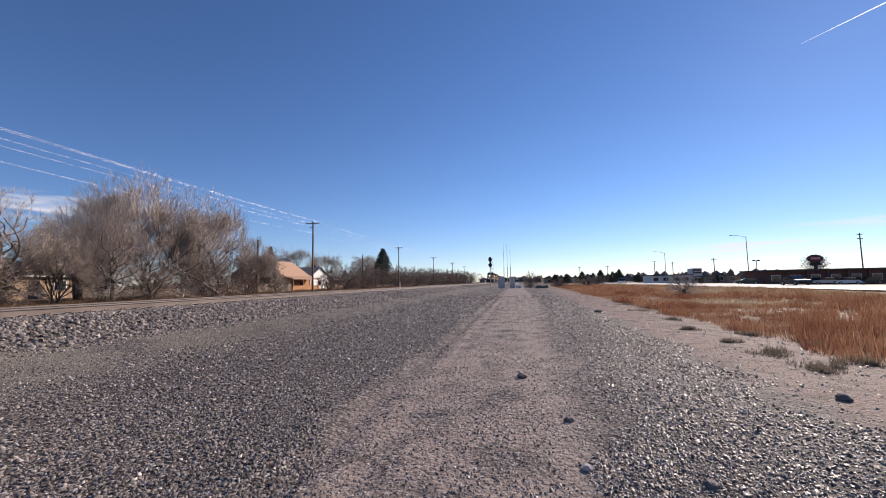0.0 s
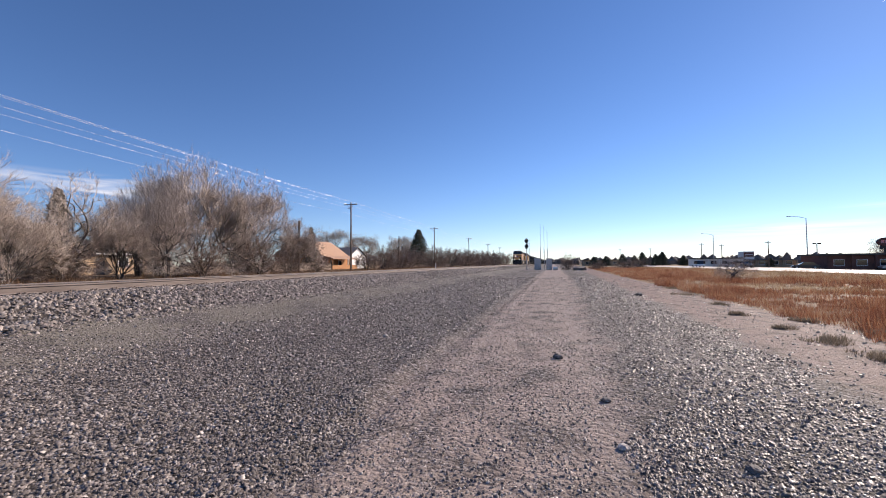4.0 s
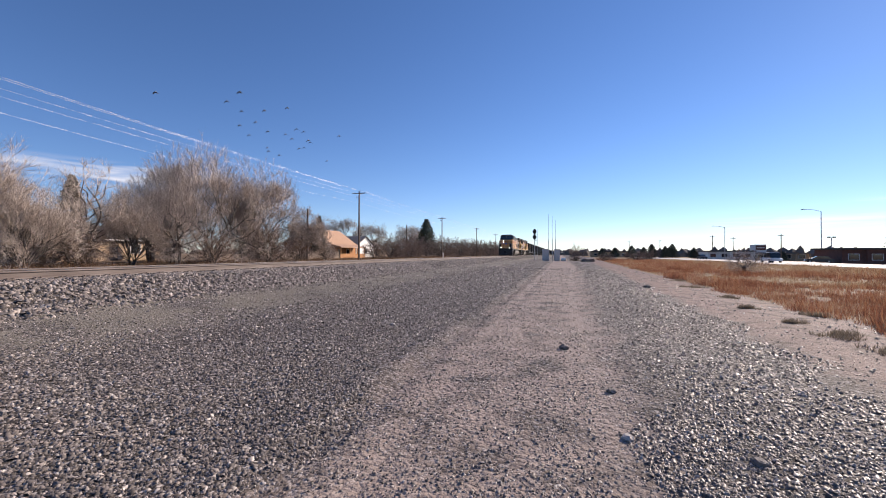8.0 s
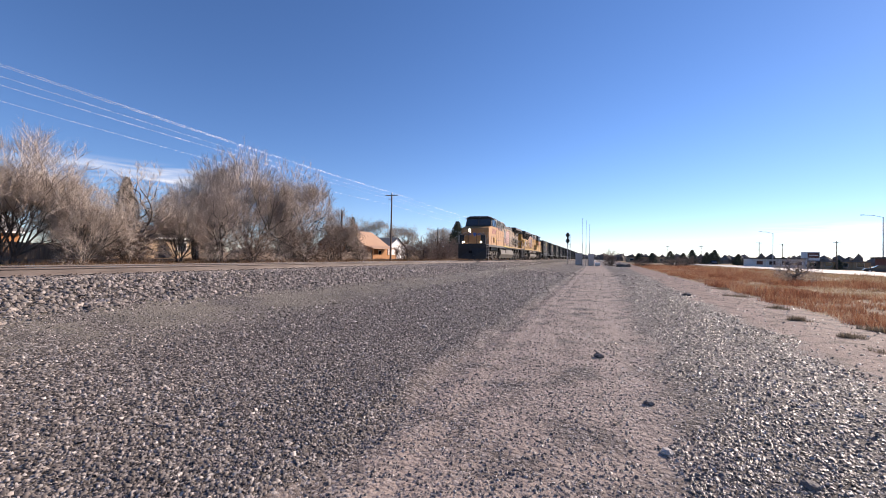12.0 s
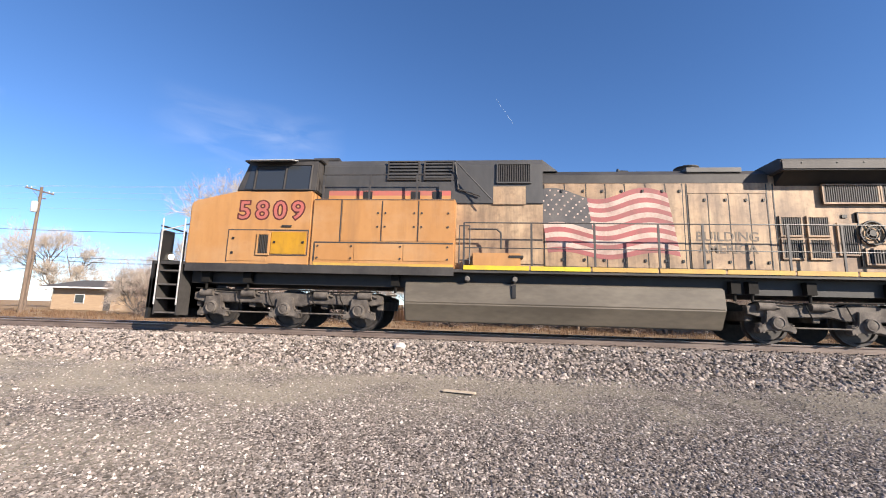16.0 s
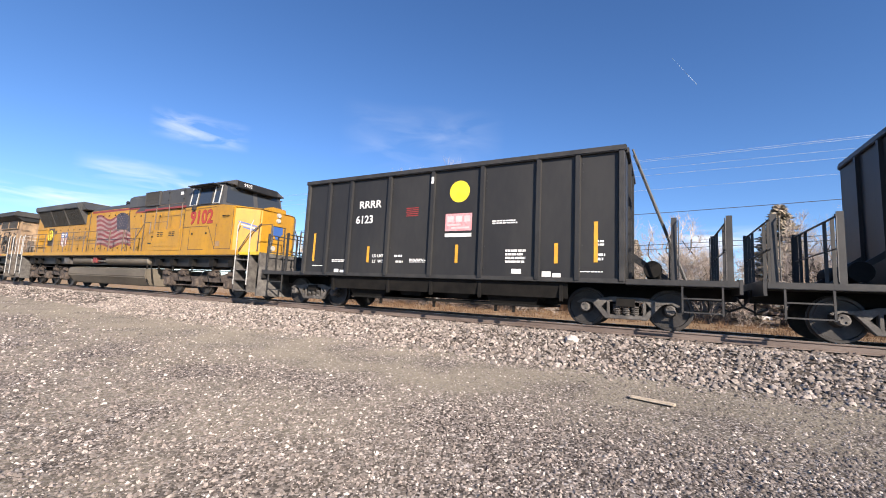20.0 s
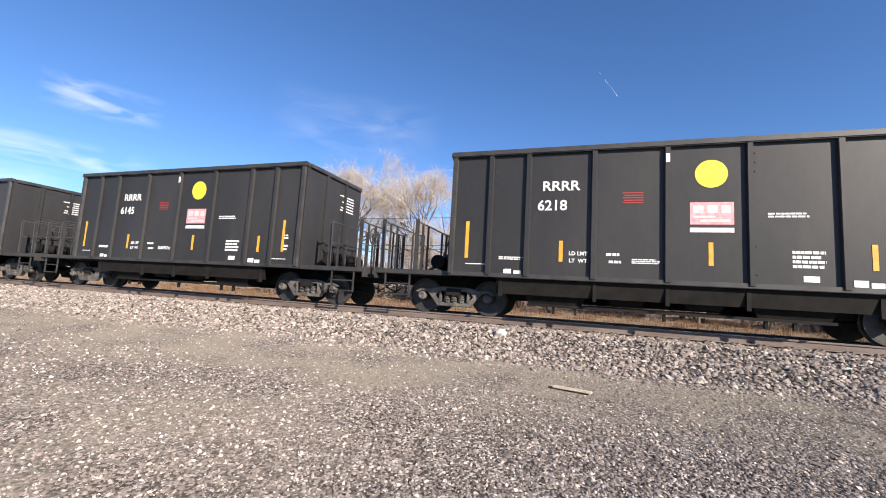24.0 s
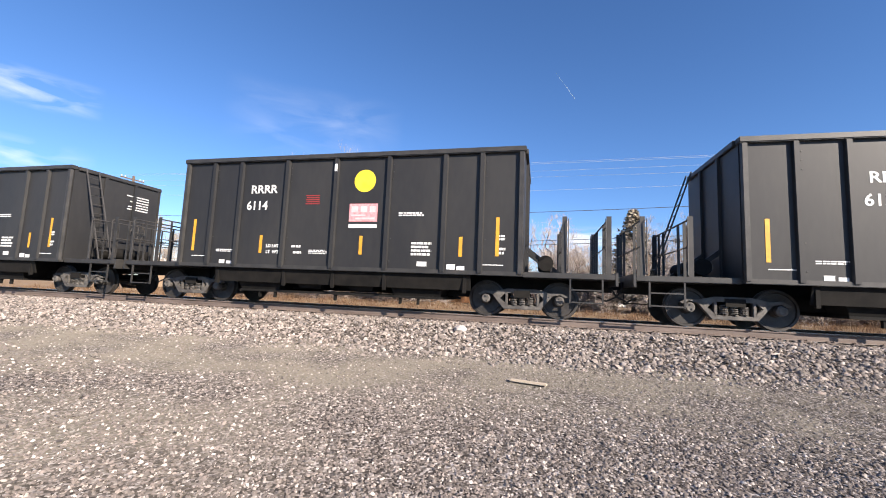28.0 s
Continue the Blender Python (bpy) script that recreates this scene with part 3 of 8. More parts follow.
ARMOUR = weathered("bright_yellow_paint", (0.45, 0.232, 0.010), (0.36, 0.178, 0.013), ((0.25, 0.13, 0.022), (0.31, 0.17, 0.03), (0.10, 0.058, 0.02)), 0.7, rough=0.45, worse=0.02)
FADED = weathered("faded_yellow_paint", (0.42, 0.215, 0.078), (0.36, 0.172, 0.056), ((0.17, 0.095, 0.05), (0.42, 0.27, 0.15), (0.20, 0.11, 0.05)), 0.5)
PALE = weathered("bleached_yellow_paint", (0.47, 0.335, 0.205), (0.35, 0.225, 0.125), ((0.06, 0.042, 0.032), (0.17, 0.11, 0.072), (0.05, 0.036, 0.028)), 0.85, worse=0.055)
GREY = material("grey_roof_paint", (0.042, 0.042, 0.043), 0.55, second=(0.07, 0.068, 0.066), scale=0.9, stretch=(1, 1, 0.4))
DARKGREY = material("sooty_grey_paint", (0.024, 0.022, 0.021), 0.65, second=(0.052, 0.047, 0.043), scale=1.2)
REDPAINT = material("red_stripe_paint", (0.24, 0.035, 0.03), 0.5, second=(0.17, 0.035, 0.03), scale=3)
REDFADED = material("faded_red_paint", (0.40, 0.10, 0.085), 0.65, second=(0.30, 0.11, 0.085), scale=3)
TANK = material("dusty_tank_paint", (0.085, 0.072, 0.055), 0.65, second=(0.15, 0.128, 0.098), scale=0.8, stretch=(1, 0.5, 1.5))
TRUCKG = material("dusty_grey_bogie", (0.05, 0.042, 0.036), 0.8, second=(0.14, 0.12, 0.102), scale=4.0, bump=0.2, bump_scale=50)
TRUCKB = material("dusty_brown_bogie", (0.045, 0.034, 0.028), 0.8, second=(0.12, 0.093, 0.075), scale=4.0, bump=0.2, bump_scale=50)
BLACK = material("black_paint", (0.008, 0.008, 0.008), 0.55, second=(0.016, 0.015, 0.014), scale=4)
MESHBLACK = material("black_grille", (0.010, 0.010, 0.011), 0.8)
RAILING = material("dark_handrail", (0.035, 0.033, 0.032), 0.5, second=(0.06, 0.055, 0.05), scale=6)
SILVER = material("silver_handrail", (0.42, 0.42, 0.41), 0.4, second=(0.30, 0.30, 0.29), scale=8)
STRIPE = material("safety_yellow", (0.58, 0.45, 0.02), 0.5, second=(0.46, 0.33, 0.04), scale=2)
FADESTRIPE = material("faded_safety_yellow", (0.46, 0.29, 0.06), 0.6, second=(0.36, 0.22, 0.06), scale=2)
CABGLASS = glass("cab_glass")
FBLUE = material("flag_blue", (0.03, 0.03, 0.045), 0.55, second=(0.055, 0.05, 0.06), scale=2)
FRED = material("flag_red", (0.20, 0.045, 0.045), 0.55, second=(0.14, 0.045, 0.045), scale=2)
FWHITE = material("flag_white", (0.30, 0.20, 0.185), 0.55, second=(0.19, 0.13, 0.12), scale=2)
FREDF = material("faded_flag_red", (0.32, 0.085, 0.085), 0.65, second=(0.20, 0.075, 0.07), scale=2)
FWHITEF = material("faded_flag_white", (0.50, 0.39, 0.33), 0.65, second=(0.30, 0.21, 0.175), scale=2)
FBLUEF = material("faded_flag_blue", (0.05, 0.05, 0.055), 0.65, second=(0.11, 0.10, 0.092), scale=2)
SHIELDBLUE = material("shield_blue", (0.03, 0.09, 0.30), 0.5, second=(0.04, 0.1, 0.28), scale=4)
LAMPGLOW = material("headlight_glow", (1.0, 0.9, 0.72), 0.3, emit=8.0)
OUTLINE = material("numeral_outline_paint", (0.10, 0.018, 0.015), 0.6, second=(0.07, 0.02, 0.016), scale=5)
RAILBROWN = material("dusty_handrail", (0.16, 0.115, 0.085), 0.6, second=(0.10, 0.075, 0.06), scale=6)
LETTERRED = material("red_numeral_paint", (0.30, 0.022, 0.022), 0.5, second=(0.38, 0.04, 0.03), scale=5)
LETTERDARK = material("dark_lettering_paint", (0.06, 0.05, 0.045), 0.6, second=(0.16, 0.12, 0.08), scale=6)

V = 12.91                                  # metres a second, towards -y
LAG = ([0, 14, 15, 16, 17, 18.5, 20, 28], [-0.30, -0.30, -0.26, -0.12, 0.16, 0.48, 0.60, 0.60])     # the train eases off as it passes
SPEED_ROWS = [i / FPS for i in range(28 * FPS + 1)]


def bars_of_writing(parent, x, y, z, w, h, lines, mat=None, name="lettering_bar"):
    """Lines of writing too small to read: one mesh of short bars."""
    s, step = Shape(), h / lines
    rnd = random.Random(int(y * 100) + int(z * 37))
    for i in range(lines):
        zz, yy = z + h / 2 - step * (i + 0.5), y - w / 2
        end = y + w / 2 - rnd.uniform(0, 0.18) * w
        while yy < end:
            k = min(rnd.uniform(0.05, 0.14), end - yy)
            s.box(x, x + 0.003, yy, yy + k * 0.82, zz - step * 0.3, zz + step * 0.3)
            yy += k
    return part(name, s, mat or WHITE, parent)


# ---- bogies ----
def wheelset(radius, parent, y, gauge=0.75, cap=0.95):
    s = Shape()
    for e in (-1, 1):
        g = gauge * e
        s.spin([(g - 0.065 * e, radius + 0.025), (g - 0.04 * e, radius + 0.025), (g - 0.03 * e, radius), (g + 0.065 * e, radius - 0.006), (g + 0.065 * e, radius - 0.055),
                (g + 0.03 * e, radius - 0.07), (g + 0.02 * e, 0.16), (g + 0.075 * e, 0.13), (g + 0.075 * e, 0.09)], (0, 0, 0), "x", 32)
    s.rod((-cap, 0, 0), (cap, 0, 0), 0.075, 12)
    w = part("wheelset", s, WHEEL, parent, smooth=True)
    out = [w]
    for e in (-1, 1):
        t = Shape().spin([(e * (cap - 0.02), 0.115), (e * (cap + 0.10), 0.115), (e * (cap + 0.13), 0.085), (e * (cap + 0.13), 0.03)], (0, 0, 0), "x", 20)
        for k in range(3):
            a = 2 * math.pi * k / 3
            t.rod((e * (cap + 0.12), 0.06 * math.cos(a), 0.06 * math.sin(a)), (e * (cap + 0.155), 0.06 * math.cos(a), 0.06 * math.sin(a)), 0.02, 6)
        out.append(part("bearing_cap", t, CAST, parent, smooth=True))
    return [(o, y, radius) for o in out]


ROLLING = []


def car_truck(parent, y):
    """Three-piece freight bogie: cast side frames, bolster, springs and two wheelsets."""
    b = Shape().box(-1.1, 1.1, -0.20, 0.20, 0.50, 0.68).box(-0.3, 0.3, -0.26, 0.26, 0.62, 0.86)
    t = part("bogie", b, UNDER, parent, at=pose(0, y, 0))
    for e in (-1, 1):
        s = Shape()
        x0, x1 = e * 0.90, e * 1.04
        low, mid, top = 0.24, 0.47, 0.66
        s.prism([(-1.12, 0.56), (-0.95, 0.66), (-0.70, 0.64), (-0.36, 0.72), (0.36, 0.72), (0.70, 0.64), (0.95, 0.66), (1.12, 0.56), (1.05, 0.53), (0.92, 0.60), (0.74, 0.56),
                 (0.55, 0.46), (0.42, 0.60), (-0.42, 0.60), (-0.55, 0.46), (-0.74, 0.56), (-0.92, 0.60), (-1.05, 0.53)], x0, x1)
        s.prism([(-0.76, 0.57), (-0.64, 0.56), (-0.36, 0.30), (0.36, 0.30), (0.64, 0.56), (0.76, 0.57), (0.46, 0.20), (-0.46, 0.20)], x0, x1)
        for d in (-0.42, 0.36):
            s.box(min(x0, x1), max(x0, x1), d, d + 0.07, 0.28, 0.64)
        part("side_frame", s, CAST, t, bevel=0.012)
    for e in (-1, 1):
        for k in range(3):
            part("coil_spring", Shape().coil((e * 0.985, -0.20 + 0.20 * k, 0.31), 0.075, 0.015, 0.22, 5), CAST, t)
    for d in (-0.915, 0.915):
        for o, yy, r in wheelset(0.457, t, d):
            o.matrix_basis = pose(0, d, 0.457)
            ROLLING.append((o, d, r))
    return t


def loco_truck(parent, y, spacing, mat, style):
    """Three-axle locomotive bogie with a deep cast frame, axle boxes, coil springs and brake gear."""
    s = Shape()
    L = spacing + 0.62
    for e in (-1, 1):
        x0, x1 = (0.98 * e, 1.12 * e)
        if style == "high":
            s.prism([(-L, 0.72), (-L, 0.92), (-L + 0.35, 1.0), (-0.9, 0.93), (0, 0.98), (0.9, 0.93), (L - 0.35, 1.0), (L, 0.92), (L, 0.72), (L - 0.3, 0.66), (0.75, 0.68), (0.45, 0.60), (-0.45, 0.60), (-0.75, 0.68), (-L + 0.3, 0.66)], x0, x1)
            for a in (-spacing, 0, spacing):
                s.prism([(a - 0.42, 0.28), (a - 0.44, 0.40), (a - 0.26, 0.52), (a - 0.22, 0.84), (a + 0.22, 0.84), (a + 0.26, 0.52), (a + 0.44, 0.40), (a + 0.42, 0.28), (a + 0.2, 0.34), (a - 0.2, 0.34)], 1.0 * e, 1.2 * e)
        else:
            s.prism([(-L, 0.62), (-L, 0.88), (-L + 0.5, 0.96), (-1.1, 0.84), (-0.5, 0.80), (0.5, 0.80), (1.1, 0.84), (L - 0.5, 0.96), (L, 0.88), (L, 0.62), (L - 0.3, 0.58), (0.6, 0.58), (-0.6, 0.58), (-L + 0.3, 0.58)], x0, x1)
            for a in (-spacing, 0, spacing):
                s.prism([(a - 0.30, 0.36), (a - 0.33, 0.5), (a - 0.25, 0.74), (a + 0.25, 0.74), (a + 0.33, 0.5), (a + 0.30, 0.36)], 1.0 * e, 1.2 * e)
    for a in (-L + 0.1, -spacing / 2, spacing / 2, L - 0.1):
        s.box(-1.0, 1.0, a - 0.09, a + 0.09, 0.55, 0.8)
    t = part("bogie", s, mat, parent, bevel=0.018, at=pose(0, y, 0))
    for a in (-spacing, 0, spacing):
        for e in (-1, 1):
            j = Shape().spin([(e * 1.18, 0.17), (e * 1.25, 0.165), (e * 1.27, 0.14)], (0, a, 0.53), "x", 20)
            j.ring((e * 1.265, a, 0.53), (1, 0, 0), 0.13, 0.022, 18, 6)
            part("axle_box", j, mat, t, smooth=True)
    for e in (-1, 1):
        spots = [a + d for a in (-spacing, 0, spacing) for d in (-0.34, 0.34)] if style == "high" else [-spacing * 0.52, spacing * 0.52, -spacing * 1.1]
        for a in spots:
            z0, n = (0.30, 5) if style == "high" else (0.84, 6)
            part("coil_spring", Shape().coil((e * 1.1, a, z0), 0.085 if style == "high" else 0.15, 0.018, n * 0.042, n), mat, t)
        for a in (-L + 0.45, -spacing / 2, spacing / 2, L - 0.45):
            br = Shape().rod((e * 1.14, a - 0.22, 0.92), (e * 1.14, a + 0.16, 0.92), 0.11, 12)
            br.rod((e * 1.14, a + 0.16, 0.92), (e * 1.14, a + 0.30, 0.88), 0.035, 6)
            part("brake_cylinder", br, mat, t, smooth=True)
        part("brake_rod", Shape().tube([(e * 1.17, -spacing + 0.3, 0.42), (e * 1.17, -0.4, 0.42)], 0.022), mat, t)
        part("brake_rod", Shape().tube([(e * 1.17, spacing - 0.3, 0.42), (e * 1.17, 0.4, 0.42)], 0.022), mat, t)
        pp = Shape().tube([(e * 1.2, -L + 0.1, 1.04), (e * 1.2, -L / 2, 1.0), (e * 1.2, 0.2, 1.05), (e * 1.2, L / 2, 1.0), (e * 1.2, L - 0.1, 1.04)], 0.02)
        for a in (-1.4, -0.5, 0.7, 1.5):
            part("sand_hose", Shape().tube([(e * 1.2, a, 1.02), (e * 1.22, a + 0.07, 0.8), (e * 1.2, a + 0.16, 0.62)], 0.014), UNDER, t)
        part("brake_pipe", pp, UNDER, t)
    for d in (-spacing, 0, spacing):
        s2 = Shape()
        for e in (-1, 1):
            g = 0.75 * e
            s2.spin([(g - 0.065 * e, 0.555), (g - 0.04 * e, 0.555), (g - 0.03 * e, 0.53), (g + 0.065 * e, 0.524), (g + 0.065 * e, 0.46), (g + 0.02 * e, 0.44), (g + 0.02 * e, 0.2), (g + 0.08 * e, 0.15), (g + 0.08 * e, 0.1)], (0, 0, 0), "x", 32)
        s2.rod((-1.0, 0, 0), (1.0, 0, 0), 0.09, 12)
        w = part("wheelset", s2, WHEEL, t, smooth=True)
        w.matrix_basis = pose(0, d, 0.53)
        ROLLING.append((w, d, 0.53))
    return t


def coupler(parent, y, way):
    s = Shape().box(-0.09, 0.09, min(y, y + way * 0.5), max(y, y + way * 0.5), 0.80, 0.98)
    s.prism([(-0.14, y + way * 0.45), (0.16, y + way * 0.45), (0.20, y + way * 0.62), (0.05, y + way * 0.68), (-0.02, y + way * 0.60), (-0.16, y + way * 0.66)], 0.74, 1.02, "z")
    part("coupler", s, UNDER, parent, bevel=0.015)
    h = Shape().tube([(0.3, y, 0.95), (0.32, y + way * 0.2, 0.62), (0.3, y + way * 0.45, 0.5), (0.25, y + way * 0.65, 0.6)], 0.025)
    part("air_hose", h, BLACK, parent)


# ---- hopper car ----
def hopper_car():
    """Open-topped ballast hopper; its body runs from y = 0 to y = 10.12, origin on the rail heads."""
    car = thing("hopper_car", "dark grey open-topped hopper car with ribbed sides running on the track", "freight car", group="hopper cars of the train")
    B, W, Z0, Z1 = 10.12, 1.56, 1.08, 4.13
    for e in (-1, 1):
        part("side_sheet", Shape().box(e * W - 0.02, e * W + 0.02, 0.02, B - 0.02, Z0, Z1), CAR, car)
        part("side_sill", Shape().box(e * W - 0.06, e * W + 0.07, 0, B, Z0 - 0.07, Z0 + 0.04), CAR_EDGE, car, bevel=0.01)
        part("top_chord", Shape().box(e * W - 0.09, e * W + 0.12, -0.05, B + 0.05, Z1 - 0.02, Z1 + 0.12), CAR_EDGE, car, bevel=0.02)
        for y in (0.06, 1.03, 1.97, 3.50, 5.03, 6.58, 8.12, 9.08, 10.06):
            p = Shape().prism([(e * (W + 0.02), y - 0.075), (e * (W + 0.10), y - 0.055), (e * (W + 0.10), y + 0.055), (e * (W + 0.02), y + 0.075)], Z0 - 0.02, Z1 - 0.02, "z")
            part("side_rib", p, CAR_EDGE if y in (0.06, 10.06) else CAR, car, bevel=0.008)
        for y in (1.03, 3.50, 6.58, 9.08):
            bo = Shape()
            for z in (1.3, 1.9, 3.5, 3.7, 3.9):
                bo.rod((e * (W + 0.02), y + 0.11, z), (e * (W + 0.035), y + 0.11, z), 0.016, 6)
            tagged(part("rivets", bo, CAR_EDGE, car), "row of small rivets", kind="stuff")
    for y, e in ((0, -1), (B, 1)):
        part("end_sheet", Shape().box(-W + 0.02, W - 0.02, y - 0.02, y + 0.02, Z0, Z1), CAR, car)
        part("end_chord", Shape().box(-W + 0.1, W - 0.1, y - 0.06 + e * 0.03, y + 0.06 + e * 0.03, Z1 - 0.02, Z1 + 0.11), CAR_EDGE, car, bevel=0.015)
        for x in (-0.55, 0.55):
            part("end_post", Shape().box(x - 0.05, x + 0.05, min(y, y + e * 0.09), max(y, y + e * 0.09), Z0, Z1 - 0.02), CAR, car)
            part("end_gusset", Shape().prism([(y + e * 0.02, 1.9), (y + e * 1.0, 1.14), (y + e * 0.85, 1.14), (y + e * 0.02, 1.75)], x - 0.03, x + 0.03), CAR, car)
        yo = y + e * 2.12
        part("end_platform", Shape().box(-1.5, 1.5, min(y, yo), max(y, yo), 1.0, 1.13), CAR_EDGE, car, bevel=0.01)
        part("draft_sill", Shape().box(-0.35, 0.35, min(y, yo + e * 0.1), max(y, yo + e * 0.1), 0.72, 1.0), UNDER, car)
        part("cross_beam", Shape().box(-1.5, 1.5, min(yo, yo + e * 0.06), max(yo, yo + e * 0.06), 0.86, 1.16), CAR_EDGE, car)
        for yy in (y + e * 0.98, y + e * 1.98):
            part("railing_top", Shape().tube([(-1.46, yy, 2.44), (1.46, yy, 2.44)], 0.022).tube([(-1.46, yy, 1.82), (1.46, yy, 1.82)], 0.016), RAILING, car)
            for x in (-1.46, -1.05, -0.62, 0.62, 1.05, 1.46):
                wd = 0.055 if abs(x) > 1.3 else 0.03
                part("railing_post", Shape().box(x - 0.012, x + 0.012, yy - wd, yy + wd, 1.13, 2.5 if abs(x) > 1.3 else 2.44), CAR_EDGE, car)
        for x in (-1.46, 1.46):
            for d in (1.06, 1.9):
                part("grab_iron", Shape().tube([(x + 0.05, y + e * d, 1.16), (x + 0.08, y + e * d, 2.38), (x + 0.02, y + e * d, 2.44)], 0.014), RAILING, car)
            st = Shape()
            for a in (1.12, 1.84):
                st.box(x - 0.02, x + 0.02, y + e * a - 0.018, y + e * a + 0.018, 0.42, 1.05)
            for z in (0.45, 0.74):
                st.box(x - 0.02, x + 0.02, min(y + e * 1.12, y + e * 1.84), max(y + e * 1.12, y + e * 1.84), z - 0.015, z + 0.015)
            part("step", st, CAR_EDGE, car)
        part("air_reservoir", Shape().rod((-0.9, y + e * 0.55, 1.4), (0.9, y + e * 0.55, 1.4), 0.2, 16), UNDER, car, smooth=True)
        coupler(car, yo + e * 0.02, e)
    part("brake_wheel", Shape().ring((0.75, B + 2.0, 2.1), (0, 1, 0), 0.24, 0.02, 20, 6).tube([(0.52, B + 2.0, 2.1), (0.98, B + 2.0, 2.1)], 0.014).tube([(0.75, B + 2.0, 1.87), (0.75, B + 2.0, 2.33)], 0.014), RAILING, car)
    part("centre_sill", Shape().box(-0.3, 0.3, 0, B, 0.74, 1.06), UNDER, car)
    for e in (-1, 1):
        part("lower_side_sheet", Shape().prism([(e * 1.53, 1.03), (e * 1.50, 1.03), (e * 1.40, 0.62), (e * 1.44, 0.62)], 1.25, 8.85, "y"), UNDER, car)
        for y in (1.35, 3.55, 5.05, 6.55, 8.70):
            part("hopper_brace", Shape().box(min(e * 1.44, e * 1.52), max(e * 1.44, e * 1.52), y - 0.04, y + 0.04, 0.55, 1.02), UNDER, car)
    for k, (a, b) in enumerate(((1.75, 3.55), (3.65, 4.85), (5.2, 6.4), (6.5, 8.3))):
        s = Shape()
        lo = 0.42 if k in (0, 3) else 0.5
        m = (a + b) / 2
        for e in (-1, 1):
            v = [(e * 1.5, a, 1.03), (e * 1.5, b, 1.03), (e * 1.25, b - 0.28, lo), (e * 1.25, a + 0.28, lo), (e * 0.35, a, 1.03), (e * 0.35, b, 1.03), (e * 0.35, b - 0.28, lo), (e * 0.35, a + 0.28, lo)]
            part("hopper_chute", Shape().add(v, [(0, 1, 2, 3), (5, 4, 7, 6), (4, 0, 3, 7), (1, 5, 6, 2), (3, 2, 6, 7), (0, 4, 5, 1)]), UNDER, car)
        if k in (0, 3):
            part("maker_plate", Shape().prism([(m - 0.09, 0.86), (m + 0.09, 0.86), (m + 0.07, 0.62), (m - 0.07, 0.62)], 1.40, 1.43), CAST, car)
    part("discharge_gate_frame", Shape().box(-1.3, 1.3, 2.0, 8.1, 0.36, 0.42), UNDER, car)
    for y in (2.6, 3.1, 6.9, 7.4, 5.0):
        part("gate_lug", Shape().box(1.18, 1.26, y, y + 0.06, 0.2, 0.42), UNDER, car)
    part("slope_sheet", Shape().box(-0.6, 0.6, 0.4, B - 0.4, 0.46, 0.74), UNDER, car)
    part("brake_cylinder", Shape().rod((0.9, 4.7, 0.7), (0.9, 5.3, 0.7), 0.13, 12), UNDER, car, smooth=True)
    t1 = car_truck(car, 0.02)
    t2 = copy_thing(t1, pose(0, 10.10, 0))
    t2.parent = car
    # marks on the side that faces the road
    X = W + 0.023
    lettering("RRRR", 0.33, WHITE, car, on_side(X, 2.74, 3.28) @ Matrix.Diagonal((1.10, 1, 1, 1)), bold=0.006)
    part("yellow_disc", Shape().spin([(X, 0.31), (X + 0.003, 0.31)], (0, 5.88, 3.47), "x", 40), DOT, car, "round yellow painted disc")
    part("pink_sign_panel", Shape().box(X, X + 0.003, 5.47, 6.29, 2.35, 2.84), PINK, car, "pink sign panel with worn white shapes")
    lg = Shape()
    for a, b, c, d in ((5.53, 5.73, 2.60, 2.77), (5.80, 5.99, 2.60, 2.77), (6.06, 6.23, 2.60, 2.77), (5.53, 5.95, 2.50, 2.54), (5.66, 6.22, 2.41, 2.46)):
        lg.box(X + 0.003, X + 0.005, a, b, c, d)
    tagged(part("sign_block", lg, PALEPINK, car), "worn white sign shapes", kind="stuff")
    part("white_strip", Shape().box(X, X + 0.003, 5.47, 6.29, 2.18, 2.28), WHITE, car)
    for y, a, b in ((0.46, 1.48, 2.42), (2.78, 1.45, 1.95), (5.86, 1.46, 1.96), (8.58, 1.46, 1.96), (9.50, 1.49, 2.46)):
        part("reflector_strip", Shape().box(X, X + 0.004, y - 0.045, y + 0.045, a, b), YBAR, car, "yellow reflector strip")
    for y, z, w in ((0.72, 1.33, 0.55),):
        part("white_line", Shape().box(X, X + 0.003, y - w / 2, y + w / 2, z - 0.01, z + 0.01), WHITE, car)
    for y0, y1, z0, z1 in ((1.43, 1.62, 1.11, 1.23), (1.68, 1.86, 1.11, 1.2), (7.45, 7.71, 1.19, 1.31), (8.24, 8.46, 1.13, 1.26), (8.5, 8.7, 1.12, 1.22), (4.99, 5.07, 3.75, 3.95)):
        part("white_patch", Shape().box(X + (0.082 if y0 == 4.99 else 0), X + 0.004 + (0.082 if y0 == 4.99 else 0), y0, y1, z0, z1), WHITE, car)
    for k in range(5):
        part("red_line", Shape().box(X, X + 0.003, 4.12 + 0.02 * (k % 2), 4.55, 2.84 + k * 0.058, 2.862 + k * 0.058), REDLINE, car)
    lettering("LD LMT", 0.125, WHITE, car, on_side(X, 3.17, 1.65), bold=0.003)
    lettering("LT  WT", 0.125, WHITE, car, on_side(X, 3.17, 1.48), bold=0.003)
